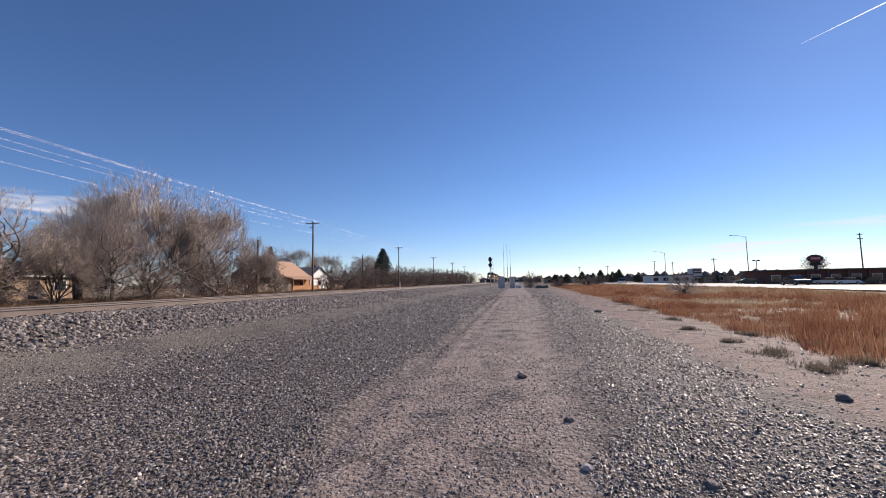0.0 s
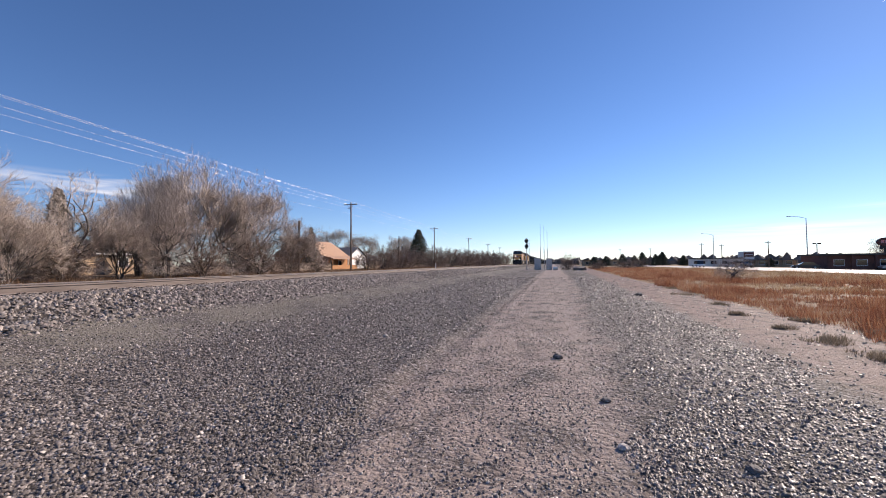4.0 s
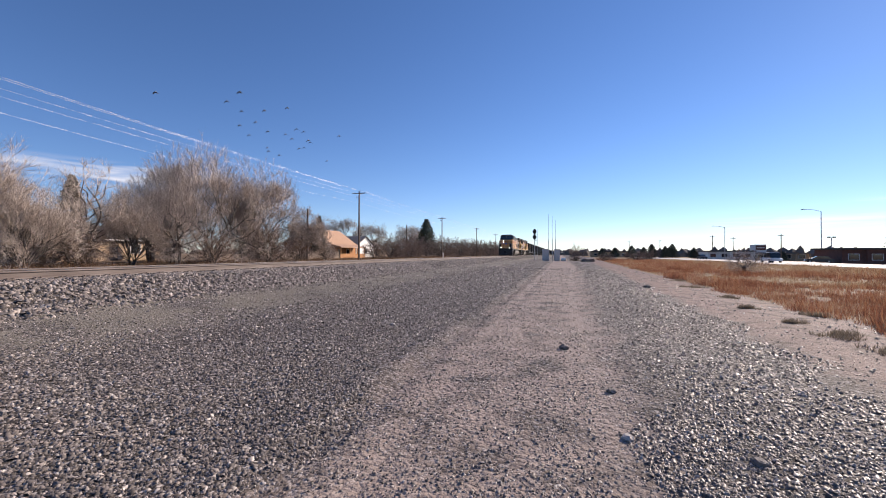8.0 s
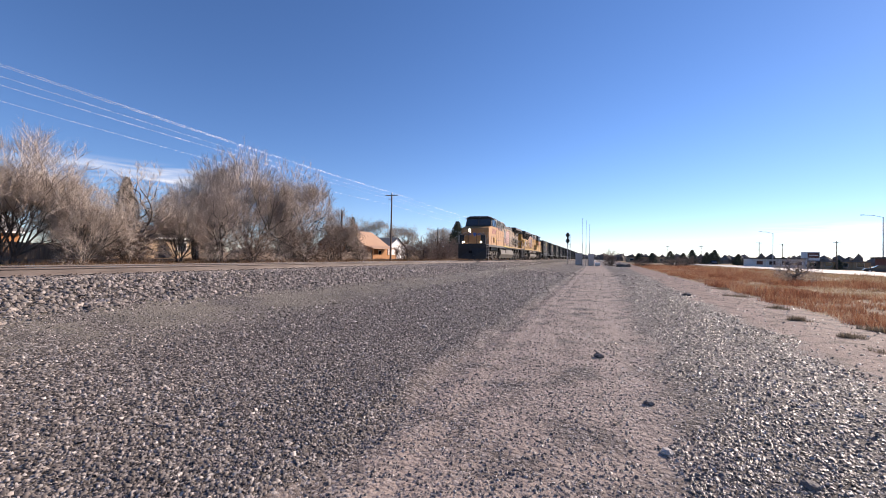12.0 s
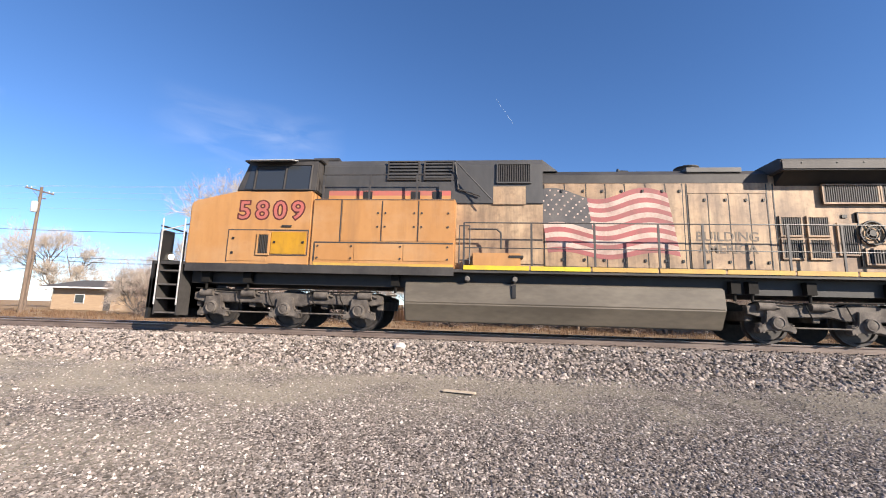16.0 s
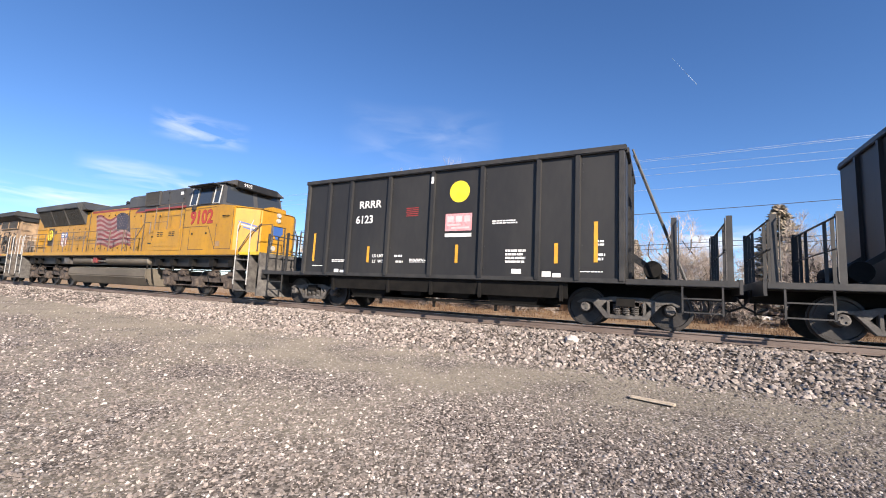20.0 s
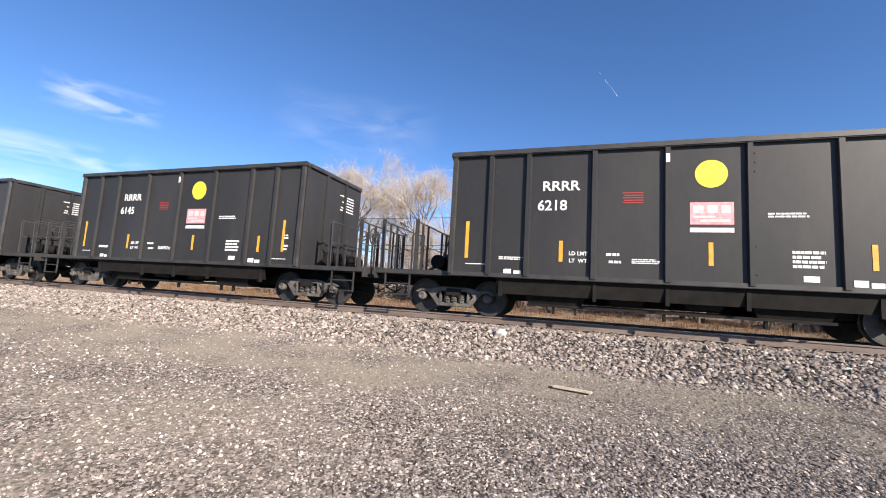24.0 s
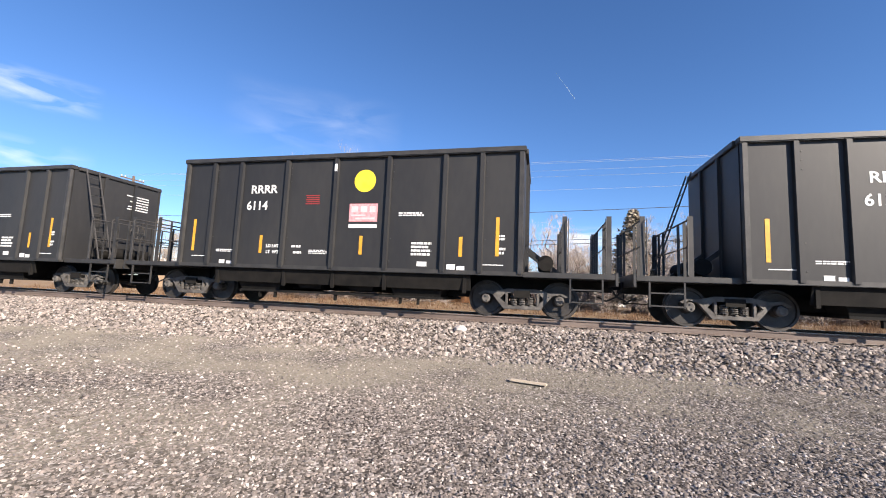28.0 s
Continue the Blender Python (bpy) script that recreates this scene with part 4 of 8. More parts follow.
    for y, z, w, h, n in ((3.95, 1.65, 0.34, 0.1, 1), (3.98, 1.48, 0.28, 0.1, 1), (4.61, 1.51, 0.58, 0.12, 3), (7.28, 2.55, 0.78, 0.12, 2), (7.56, 1.64, 0.56, 0.38, 4), (9.6, 1.95, 0.22, 0.16, 2),
                          (9.6, 1.62, 0.22, 0.2, 2), (1.6, 1.5, 0.6, 0.09, 2), (9.39, 1.27, 0.62, 0.04, 1)):
        bars_of_writing(car, X, y, z, w, h, n)
    ew, words = Shape(), random.Random(4)
    for k in range(6):
        u, end = -1.15, -0.25 - words.uniform(0, 0.35)
        while u < end:
            w = words.uniform(0.05, 0.13)
            ew.box(u, min(u + w * 0.8, end), B + 0.022, B + 0.025, 3.16 + k * 0.10, 3.20 + k * 0.10)
            u += w
    tagged(part("end_lettering_bars", ew, WHITE, car), "lines of small white writing", kind="stuff")
    return car


def end_ladder(car, turned):
    """The leaning ladder at the brake end."""
    s = Shape()
    y0, e, x = (10.12, 1, 1.1) if not turned else (0.0, -1, -1.1)
    a, b = (y0 + e * 0.16, 4.22), (y0 + e * 1.2, 1.14)
    for d in (-0.2, 0.2):
        s.rod((x + d, a[0], a[1]), (x + d, b[0], b[1]), 0.024, 6)
    for k in range(1, 10):
        f = k / 10
        s.rod((x - 0.2, a[0] + (b[0] - a[0]) * f, a[1] + (b[1] - a[1]) * f), (x + 0.2, a[0] + (b[0] - a[0]) * f, a[1] + (b[1] - a[1]) * f), 0.014, 6)
    part("end_ladder", s, RAILING, car)


CARS = []
first = hopper_car()
NUMBERS = ["6123", "6228", "6122", "6145", "6218", "6108", "6187", "6114", "6138"]
TURNED = [False, False, True, True, True, False, False, True, True, False, True, False, False, True, False, True, True, False, True, False, False, True]
for k in range(22):
    CARS.append((first if k == 0 else copy_thing(first, pose(XC, 39.32 + 14.8 * k, RAIL)), 39.32 + 14.8 * k))
for k, (c, y) in enumerate(CARS):
    c.matrix_basis = pose(XC, y, RAIL)
    if k < len(NUMBERS):
        lettering(NUMBERS[k], 0.35, WHITE, c, on_side(1.583, 2.55, 2.80), bold=0.006, name="car_number")
    else:
        bars_of_writing(c, 1.583, 2.54, 2.75, 0.66, 0.3, 1, name="car_number_bar")
    end_ladder(c, TURNED[k])


# ---- locomotives ----
def flag(parent, x, y0, y1, z0, z1, red, white, blue, stars_left=True, waves=1.6, amp=0.10, shear=0.0):
    """A painted waving flag: seven red and six pale stripes, a dark field and its stars, flat on the side of the hood."""
    n = 26

    def at(u, v):
        y = y0 + (y1 - y0) * u + shear * (v - 0.5)
        z = z0 + (z1 - z0) * (0.10 + 0.80 * v) + amp * math.sin(u * waves * 2 * math.pi + 0.6) * (0.6 + 0.4 * v)
        return y, z
    flip = (lambda u: u) if stars_left else (lambda u: 1 - u)
    fields = {"flag_red_stripes": (Shape(), red), "flag_pale_stripes": (Shape(), white), "flag_field": (Shape(), blue)}
    for k in range(13):
        a, b = 1 - (k + 1) / 13, 1 - k / 13
        s = fields["flag_red_stripes" if k % 2 == 0 else "flag_pale_stripes"][0]
        for i in range(n):
            u, w = i / n, (i + 1) / n
            q = fields["flag_field"][0] if k < 7 and w < 0.41 else s
            q.add([(x, *at(flip(u), a)), (x, *at(flip(w), a)), (x, *at(flip(w), b)), (x, *at(flip(u), b))], [(0, 1, 2, 3)])
    for name, (s, m) in fields.items():
        part(name, s, m, parent)
    st = Shape()
    for r in range(6):
        for c in range(6):
            y, z = at(flip(0.03 + c * 0.064 + (r % 2) * 0.032), 0.96 - r * 0.075)
            st.spin([(x + 0.001, 0.028), (x + 0.003, 0.028)], (0, y, z), "x", 5)
    part("flag_stars", st, white, parent)


def slats(parent, name, x, y0, y1, z0, z1, n, mat, frame_mat, upright=True, depth=0.04):
    """A louvred opening: dark backing, a frame and its slats."""
    part(name + "_backing", Shape().box(x - 0.03, x + 0.004, y0, y1, z0, z1), MESHBLACK, parent)
    if upright:
        w = (y1 - y0) / n * 0.25
        me = Shape().box(0.004, depth, -w, w, z0, z1).mesh("slat", mat)
    else:
        w = (z1 - z0) / n * 0.22
        me = Shape().box(0.004, depth, y0, y1, -w, w).mesh("slat", mat)
    for i in range(n):
        f = (i + 0.5) / n
        part("slat", me, mat, parent, at=pose(x, y0 + (y1 - y0) * f, 0) if upright else pose(x, 0, z0 + (z1 - z0) * f))
    f = Shape()
    for a, b, c, d in ((y0 - 0.04, y1 + 0.04, z1, z1 + 0.04), (y0 - 0.04, y1 + 0.04, z0 - 0.04, z0), (y0 - 0.04, y0, z0, z1), (y1, y1 + 0.04, z0, z1)):
        f.box(x, x + depth + 0.01, a, b, c, d)
    part(name + "_frame", f, frame_mat, parent)


def hood_doors(parent, x, ys, z0, z1, mat, gap_mat):
    """Hood doors as thin raised panels with latches."""
    for a, b in zip(ys, ys[1:]):
        part("hood_door", Shape().box(x, x + 0.014, a + 0.012, b - 0.012, z0, z1), mat, parent, bevel=0.004)
        for z in (z0 + 0.16, z1 - 0.18):
            part("door_latch", Shape().box(x + 0.014, x + 0.04, b - 0.10, b - 0.05, z, z + 0.07), gap_mat, parent)


def handrail(parent, posts, x, z0, z1, mat, mid=True):
    for y in posts:
        part("handrail_post", Shape().box(x - 0.015, x + 0.015, y - 0.025, y + 0.025, z0 - 0.12, z1), mat, parent)
    a, b = posts[0], posts[-1]
    s = Shape().tube([(x, a, z1), (x, b, z1)], 0.018)
    if mid:
        s.tube([(x, a, z0 + 0.52), (x, b, z0 + 0.52)], 0.014)
    part("handrail", s, mat, parent)


def steps(parent, y0, y1, mat, rail_mat, way, n=4):
    """Corner steps with their side plates and grab rails, on both sides."""
    for e in (-1, 1):
        for y in (y0, y1):
            part("step_side", Shape().box(e * 1.05 if e > 0 else e * 1.5, e * 1.5 if e > 0 else e * 1.05, y - 0.02, y + 0.02, 0.28, 1.75), mat, parent)
        for k in range(n):
            z = 0.32 + k * 0.38
            part("step_tread", Shape().box(min(e * 1.02, e * 1.5), max(e * 1.02, e * 1.5), min(y0, y1), max(y0, y1), z, z + 0.04), CAST, parent)
        g = Shape()
        for y in (y0, y1):
            g.tube([(e * 1.53, y, 0.55), (e * 1.55, y, 2.75), (e * 1.5, y + 0.05 * way, 2.95)], 0.02)
        part("grab_rail", g, rail_mat, parent)


def pilot(parent, y, way, plough, mat):
    part("pilot_plate", Shape().box(-1.5, 1.5, min(y, y + way * 0.08), max(y, y + way * 0.08), 0.45, 1.75), mat, parent, bevel=0.01)
    if plough:
        v = [(-1.5, y + way * 0.08, 0.18), (0, y + way * 0.55, 0.15), (1.5, y + way * 0.08, 0.18), (-1.5, y + way * 0.08, 1.25), (0, y + way * 0.32, 1.25), (1.5, y + way * 0.08, 1.25), (-1.5, y, 0.18), (1.5, y, 0.18), (-1.5, y, 1.25), (1.5, y, 1.25)]
        part("snow_plough", Shape().add(v, [(0, 1, 4, 3), (1, 2, 5, 4), (6, 8, 9, 7), (3, 4, 5, 9, 8), (0, 6, 7, 2, 1), (0, 3, 8, 6), (2, 7, 9, 5)]), mat, parent)
    coupler(parent, y + way * 0.1, way)


def lead_locomotive():
    """The weathered lead unit: nose towards -y."""
    L = thing("locomotive", "faded orange-yellow diesel locomotive with sooty grey roof hauling the train", "locomotive")
    # frame
    part("underframe", Shape().box(-1.2, 1.2, -8.6, 11.4, 1.18, 1.58), BLACK, L)
    part("walkway", Shape().box(-1.52, 1.52, -8.6, 11.56, 1.58, 1.66), DARKGREY, L)
    part("front_deck", Shape().box(-1.5, 1.5, -9.55, -8.6, 1.66, 1.74), DARKGREY, L)
    part("rear_deck", Shape().box(-1.5, 1.5, 11.56, 12.40, 1.58, 1.74), DARKGREY, L)
    for e in (-1, 1):
        part("side_skirt", Shape().box(min(e * 1.50, e * 1.54), max(e * 1.50, e * 1.54), -8.6, -1.25, 1.48, 1.70), DARKGREY, L)
        for a, b in ((-1.0, 0.65), (0.7, 2.15), (2.2, 3.75), (3.8, 5.3), (5.35, 6.85), (6.9, 8.2), (8.25, 9.6), (9.65, 10.5), (10.55, 11.4)):
            part("edge_stripe", Shape().box(min(e * 1.52, e * 1.545), max(e * 1.52, e * 1.545), a, b, 1.65, 1.76), STRIPE if a < 1 else (REDFADED if 9.6 < a < 10.5 else FADESTRIPE), L, "worn yellow edge stripe")
    # cab and nose: profile (y, z)
    prof = [(-8.68, 1.66), (-8.68, 3.36), (-8.60, 3.47), (-7.35, 3.74), (-5.12, 3.74), (-5.12, 1.66)]
    part("nose", Shape().prism(prof, -1.5, 1.5), FADED, L, bevel=0.05)
    cab = Shape().add([(-1.47, -7.40, 3.74), (1.47, -7.40, 3.74), (1.47, -5.08, 3.74), (-1.47, -5.08, 3.74), (-1.36, -7.12, 4.70), (1.36, -7.12, 4.70), (1.36, -5.08, 4.72), (-1.36, -5.08, 4.72)],
                      [(0, 3, 2, 1), (4, 5, 6, 7), (0, 1, 5, 4), (1, 2, 6, 5), (2, 3, 7, 6), (3, 0, 4, 7)])
    part("cab", cab, DARKGREY, L, bevel=0.03)
    part("cab_roof", Shape().prism([(-1.4, 4.68), (-0.9, 4.83), (0.9, 4.83), (1.4, 4.68), (1.4, 4.64), (-1.4, 4.64)], -7.30, -5.0, "y"), DARKGREY, L, bevel=0.02)
    part("air_conditioner", Shape().box(-0.7, 0.9, -6.6, -5.6, 4.83, 4.90).box(-0.5, 0.9, -5.5, -4.7, 4.82, 4.92), DARKGREY, L, bevel=0.02)
    for e in (-1, 1):
        for a, b, c in ((-7.16, -6.92, -7.05), (-6.84, -6.05, -6.84), (-5.97, -5.30, -5.97)):
            part("side_window", Shape().add([(e * 1.478, a, 3.80), (e * 1.478, b, 3.80), (e * 1.392, b, 4.50), (e * 1.392, c, 4.50)], [(0, 1, 2, 3)]), CABGLASS, L)
        fr = Shape()
        for y in (-6.88, -6.01, -5.27):
            fr.rod((e * 1.485, y, 3.78), (e * 1.395, y, 4.52), 0.026, 6)
        fr.rod((e * 1.485, -6.88, 3.78), (e * 1.485, -5.27, 3.78), 0.022, 6).rod((e * 1.395, -6.88, 4.52), (e * 1.395, -5.27, 4.52), 0.022, 6)
        part("window_frame", fr, DARKGREY, L)
        part("sun_visor", Shape().add([(e * 1.36, -7.1, 4.66), (e * 1.36, -5.7, 4.66), (e * 1.68, -5.75, 4.58), (e * 1.68, -6.95, 4.58), (e * 1.36, -7.1, 4.64), (e * 1.36, -5.7, 4.64), (e * 1.68, -5.75, 4.56), (e * 1.68, -6.95, 4.56)],
                                      [(0, 1, 2, 3), (7, 6, 5, 4), (0, 4, 5, 1), (1, 5, 6, 2), (2, 6, 7, 3), (3, 7, 4, 0)]), SILVER, L)
        part("windscreen", Shape().add([(e * 0.08, -7.375, 3.86), (e * 1.34, -7.375, 3.86), (e * 1.26, -7.165, 4.58), (e * 0.08, -7.165, 4.58)], [(0, 1, 2, 3)]), CABGLASS, L)
    part("number_board", Shape().box(-0.75, 0.75, -7.28, -7.12, 4.60, 4.76), BLACK, L)
    lettering("5809", 0.16, WHITE, L, pose(0.1, -7.285, 4.68, 90, 0, 0), name="number_board_lettering")
    # front of the nose
    part("nose_door", Shape().box(-0.35, 0.3, -8.720, -8.680, 1.75, 3.3), FADED, L, bevel=0.01)
    for z in (3.28, 3.08):
        part("headlight", Shape().spin([(-8.750, 0.085), (-8.680, 0.1)], (-0.55, 0, z), "y", 16), LAMPGLOW, L, "lit headlight")
    part("headlight_housing", Shape().box(-0.69, -0.41, -8.730, -8.680, 2.94, 3.42), BLACK, L, bevel=0.01)
    for e in (-1, 1):
        part("ditch_light", Shape().spin([(-9.650, 0.09), (-9.610, 0.1), (-9.490, 0.07)], (e * 0.95, 0, 1.92), "y", 16), LAMPGLOW, L, "lit ditch light")
        wing = Shape()
        for k in range(3):
            wing.add([(e * 0.08, -8.686, 2.62 + k * 0.09), (e * (1.0 - 0.16 * k), -8.686, 2.72 + k * 0.06), (e * (1.0 - 0.16 * k), -8.686, 2.75 + k * 0.06), (e * 0.08, -8.686, 2.68 + k * 0.09)], [(0, 1, 2, 3)])
        part("nose_stripes", wing, SHIELDBLUE, L)
        g = Shape().tube([(e * 1.42, -9.530, 1.75), (e * 1.42, -9.530, 2.6), (e * 0.9, -8.780, 3.0)], 0.022).tube([(e * 1.45, -8.650, 1.75), (e * 1.2, -8.730, 2.5), (e * 0.6, -8.750, 2.95)], 0.018)
        part("front_grab_rail", g, SILVER, L)
        fr = Shape().tube([(e * 0.45, -9.550, 1.74), (e * 0.45, -9.550, 2.75), (e * 1.4, -9.550, 2.75)], 0.03).box(min(e * 0.9, e * 1.38), max(e * 0.9, e * 1.38), -9.570, -9.530, 1.76, 2.65)
        part("front_railing", fr, BLACK, L)
    part("nose_shield_field", Shape().prism([(-0.18, 2.95), (0.18, 2.95), (0.2, 2.75), (0, 2.5), (-0.2, 2.75)], -8.724, -8.721, "y"), SHIELDBLUE, L)
    pilot(L, -9.530, -1, True, BLACK)
    steps(L, -9.380, -8.730, DARKGREY, SILVER, -1)
    # side of the cab
    # the road number: pale inside a dark red outline
    lettering("5809", 0.70, OUTLINE, L, on_side(1.502, -6.30, 3.165) @ Matrix.Diagonal((1.10, 1, 1, 1)), gap=1.32, name="number_outline", label="dark red outline of the road number", bold=0.045, depth=0.001)
    lettering("5809", 0.70, REDFADED, L, on_side(1.505, -6.30, 3.165) @ Matrix.Diagonal((1.10, 1, 1, 1)), gap=1.32, name="road_number", label="faded red road number", bold=0.004)
    part("cab_door", Shape().box(1.5, 1.516, -7.45, -6.32, 1.78, 2.62), FADED, L, bevel=0.006)
    for a, b, c, d in ((-7.47, -5.18, 2.62, 2.65), (-7.47, -7.44, 1.76, 2.62), (-5.2, -5.18, 1.96, 2.62), (-6.3, -5.2, 1.94, 1.965)):
        part("door_seam", Shape().box(1.5, 1.512, a, b, c, d), RAILING, L)
    part("equipment_door", Shape().box(1.5, 1.518, -6.22, -5.24, 1.98, 2.58), ARMOUR, L, bevel=0.008)
    slats(L, "cab_vent", 1.51, -6.56, -6.28, 1.98, 2.50, 6, DARKGREY, FADED)
    for y, z in ((-7.3, 2.4), (-7.3, 2.0), (-5.32, 2.3), (-6.12, 2.3)):
        part("door_latch", Shape().box(1.516, 1.535, y - 0.03, y + 0.03, z - 0.03, z + 0.03), BLACK, L)
    part("builder_plate", Shape().box(1.5, 1.515, -6.25, -5.80, 1.56, 1.72), BLACK, L)
    part("builder_plate_face", Shape().box(1.515, 1.522, -6.19, -6.05, 1.60, 1.68).box(1.515, 1.522, -5.98, -5.86, 1.60, 1.68), FADESTRIPE, L)
    part("door_handle", Shape().box(1.5, 1.53, -5.95, -5.68, 2.72, 2.77), DARKGREY, L)
    # wide equipment cabinet behind the cab
    part("cabinet", Shape().box(-1.5, 1.5, -5.12, -1.24, 1.58, 3.52), FADED, L, bevel=0.03)
    for a, b, c, d in ((-4.28, -3.22, 2.36, 3.46), (-3.18, -2.24, 2.36, 3.46), (-2.2, -1.34, 2.36, 3.46), (-4.98, -3.94, 1.84, 2.28), (-3.90, -2.62, 1.84, 2.28), (-2.58, -1.34, 1.84, 2.28)):
        part("cabinet_panel", Shape().box(1.5, 1.512, a, b, c, d), FADED, L, bevel=0.004)
    for a, b, c, d in ((-4.33, -4.30, 2.34, 3.50), (-3.21, -3.19, 2.36, 3.46), (-2.23, -2.21, 2.36, 3.46), (-5.02, -1.28, 2.30, 2.335), (-5.02, -4.99, 1.80, 2.30), (-5.08, -1.28, 3.48, 3.50)):
        part("panel_seam", Shape().box(1.5, 1.508, a, b, c, d), RAILING, L)
    bl = Shape()
    for y, z in [(y, z) for y in (-3.3, -3.1, -2.32, -2.12, -1.42) for z in (2.75, 3.12)] + [(y, z) for y in (-4.9, -3.98, -2.66, -1.42) for z in (1.9, 2.22)]:
        bl.rod((1.512, y, z), (1.53, y, z), 0.028, 6)
    tagged(part("panel_bolts", bl, DARKGREY, L), "small dark panel bolts", kind="stuff")
    part("cabinet_base_stripe", Shape().box(1.5, 1.514, -5.0, -1.26, 1.68, 1.77), FADESTRIPE, L)
    # hood
    part("front_hood", Shape().prism([(-1.1, 3.50), (-1.1, 4.60), (-0.95, 4.80), (0.95, 4.80), (1.1, 4.60), (1.1, 3.50)], -5.06, 1.08, "y"), GREY, L, bevel=0.02)
    part("hood_slope", Shape().prism([(1.08, 4.46), (1.50, 4.46), (1.08, 4.80)], -0.95, 0.95), GREY, L)
    part("front_hood_side", Shape().box(-1.06, 1.06, -1.24, 1.08, 1.66, 3.50), PALE, L)
    part("hood_side_upper", Shape().box(1.1, 1.106, -0.25, 0.62, 3.48, 3.98), PALE, L)
    part("red_band", Shape().box(1.1, 1.108, -4.85, -1.35, 3.62, 3.86), REDFADED, L)
    part("pale_band", Shape().box(1.108, 1.112, -4.85, -1.35, 3.60, 3.72), FADED, L)
    for y in (-3.7, -2.35, -1.75):
        part("band_slot", Shape().box(1.112, 1.12, y - 0.16, y + 0.10, 3.55, 3.84), BLACK, L)
    for a, b in ((-3.15, -2.33), (-2.13, -1.37)):
        slats(L, "hood_vent", 1.1, a, b, 4.20, 4.68, 5, GREY, DARKGREY, upright=False)
    slats(L, "blower_vent", 1.1, -0.12, 0.73, 4.10, 4.60, 14, DARKGREY, GREY)
    handrail(L, [-4.9, -3.6, -2.3, -1.35], 1.42, 3.62, 4.22, RAILING, mid=False)
    part("slant_rail", Shape().tube([(1.30, -1.3, 4.66), (1.36, -0.3, 3.55)], 0.018), RAILING, L)
    part("pipe_run", Shape().tube([(1.13, -1.3, 4.70), (1.14, -1.2, 3.9), (1.16, -0.6, 3.7)], 0.022), RAILING, L)
    part("engine_hood", Shape().prism([(-1.0, 1.66), (-1.0, 4.32), (-0.8, 4.48), (0.8, 4.48), (1.0, 4.32), (1.0, 1.66)], 1.08, 11.36, "y"), PALE, L, bevel=0.02)
    part("hood_roof", Shape().prism([(-1.01, 4.10), (-1.01, 4.33), (-0.8, 4.495), (0.8, 4.495), (1.01, 4.33), (1.01, 4.10)], 1.10, 6.8, "y"), DARKGREY, L)
    hood_doors(L, 1.0, [1.12, 1.66, 2.22, 2.72, 3.22, 3.75, 4.25, 4.68], 1.82, 4.02, PALE, BLACK)
    hood_doors(L, 1.0, [4.80, 5.29, 5.80, 6.30, 6.72], 1.82, 3.78, PALE, BLACK)
    part("door_head", Shape().box(1.0, 1.012, 4.80, 6.72, 3.82, 4.06), PALE, L)
    for y in (1.12, 1.66, 2.22, 2.72, 3.22, 3.75, 4.25, 4.68, 4.78, 5.29, 5.80, 6.30, 6.74, 6.90):
        part("door_gap", Shape().box(1.0, 1.008, y - 0.013, y + 0.013, 1.72, 4.08), BLACK, L)
    flag(L, 1.0165, 1.08, 4.42, 1.92, 4.02, FREDF, FWHITEF, FBLUEF, True, 1.4, 0.16, -0.25)
    lettering("BUILDING", 0.34, LETTERDARK, L, on_side(1.017, 5.70, 2.66), bold=0.006)
    lettering("AMERICA", 0.34, LETTERDARK, L, on_side(1.017, 5.70, 2.34), bold=0.006)
    part("toolbox", Shape().box(1.0, 1.45, -0.78, 0.45, 1.72, 2.10), FADED, L, bevel=0.015)
    part("toolbox_lid", Shape().box(1.0, 1.47, 0.16, 0.52, 1.98, 2.04), BLACK, L)
    part("platform_pipe", Shape().tube([(1.45, -0.9, 2.72), (1.45, -0.15, 2.72), (1.45, -0.05, 2.62), (1.45, -0.05, 2.2)], 0.025), RAILING, L)
    part("gate_frame", Shape().tube([(1.48, -1.12, 1.8), (1.48, -1.12, 2.8), (1.48, -0.85, 2.8), (1.48, -0.85, 1.8)], 0.02).tube([(1.48, -1.12, 1.9), (1.48, -0.85, 1.9)], 0.02), RAILING, L)
    # stack and horns
    part("exhaust_stack", Shape().box(-0.5, 0.5, 4.75, 5.9, 4.46, 4.60).spin([(4.58, 0.31), (4.80, 0.30), (4.84, 0.33), (4.86, 0.33), (4.86, 0.25)], (0, 5.31, 0), "z", 20), DARKGREY, L)
    part("roof_hatch", Shape().box(-0.9, 1.0, 4.82, 6.2, 4.40, 4.53), GREY, L, bevel=0.01)
    hn = Shape().box(-0.1, 0.6, 3.40, 3.68, 4.5, 4.54)
    for x, w in ((0.0, -1), (0.22, 1), (0.44, -1)):
        hn.spin([(3.54, 0.03), (3.54 + w * 0.22, 0.04), (3.54 + w * 0.30, 0.09)], (x, 0, 4.62), "y", 12)
    part("air_horn", hn, BLACK, L)
    # radiator section
    part("radiator_cover", Shape().prism([(-1.5, 4.28), (-1.5, 4.54), (-1.35, 4.62), (1.35, 4.62), (1.5, 4.54), (1.5, 4.28)], 6.82, 11.60, "y"), DARKGREY, L, bevel=0.03)
    part("radiator_underside", Shape().prism([(-1.42, 4.30), (-1.0, 4.02), (1.0, 4.02), (1.42, 4.30)], 6.95, 11.5, "y"), BLACK, L)
    rv = Shape()
    for y in (7.3, 8.1, 8.7, 9.4, 10.2, 10.9):
        rv.rod((1.49, y, 4.46), (1.515, y, 4.46), 0.02, 6)
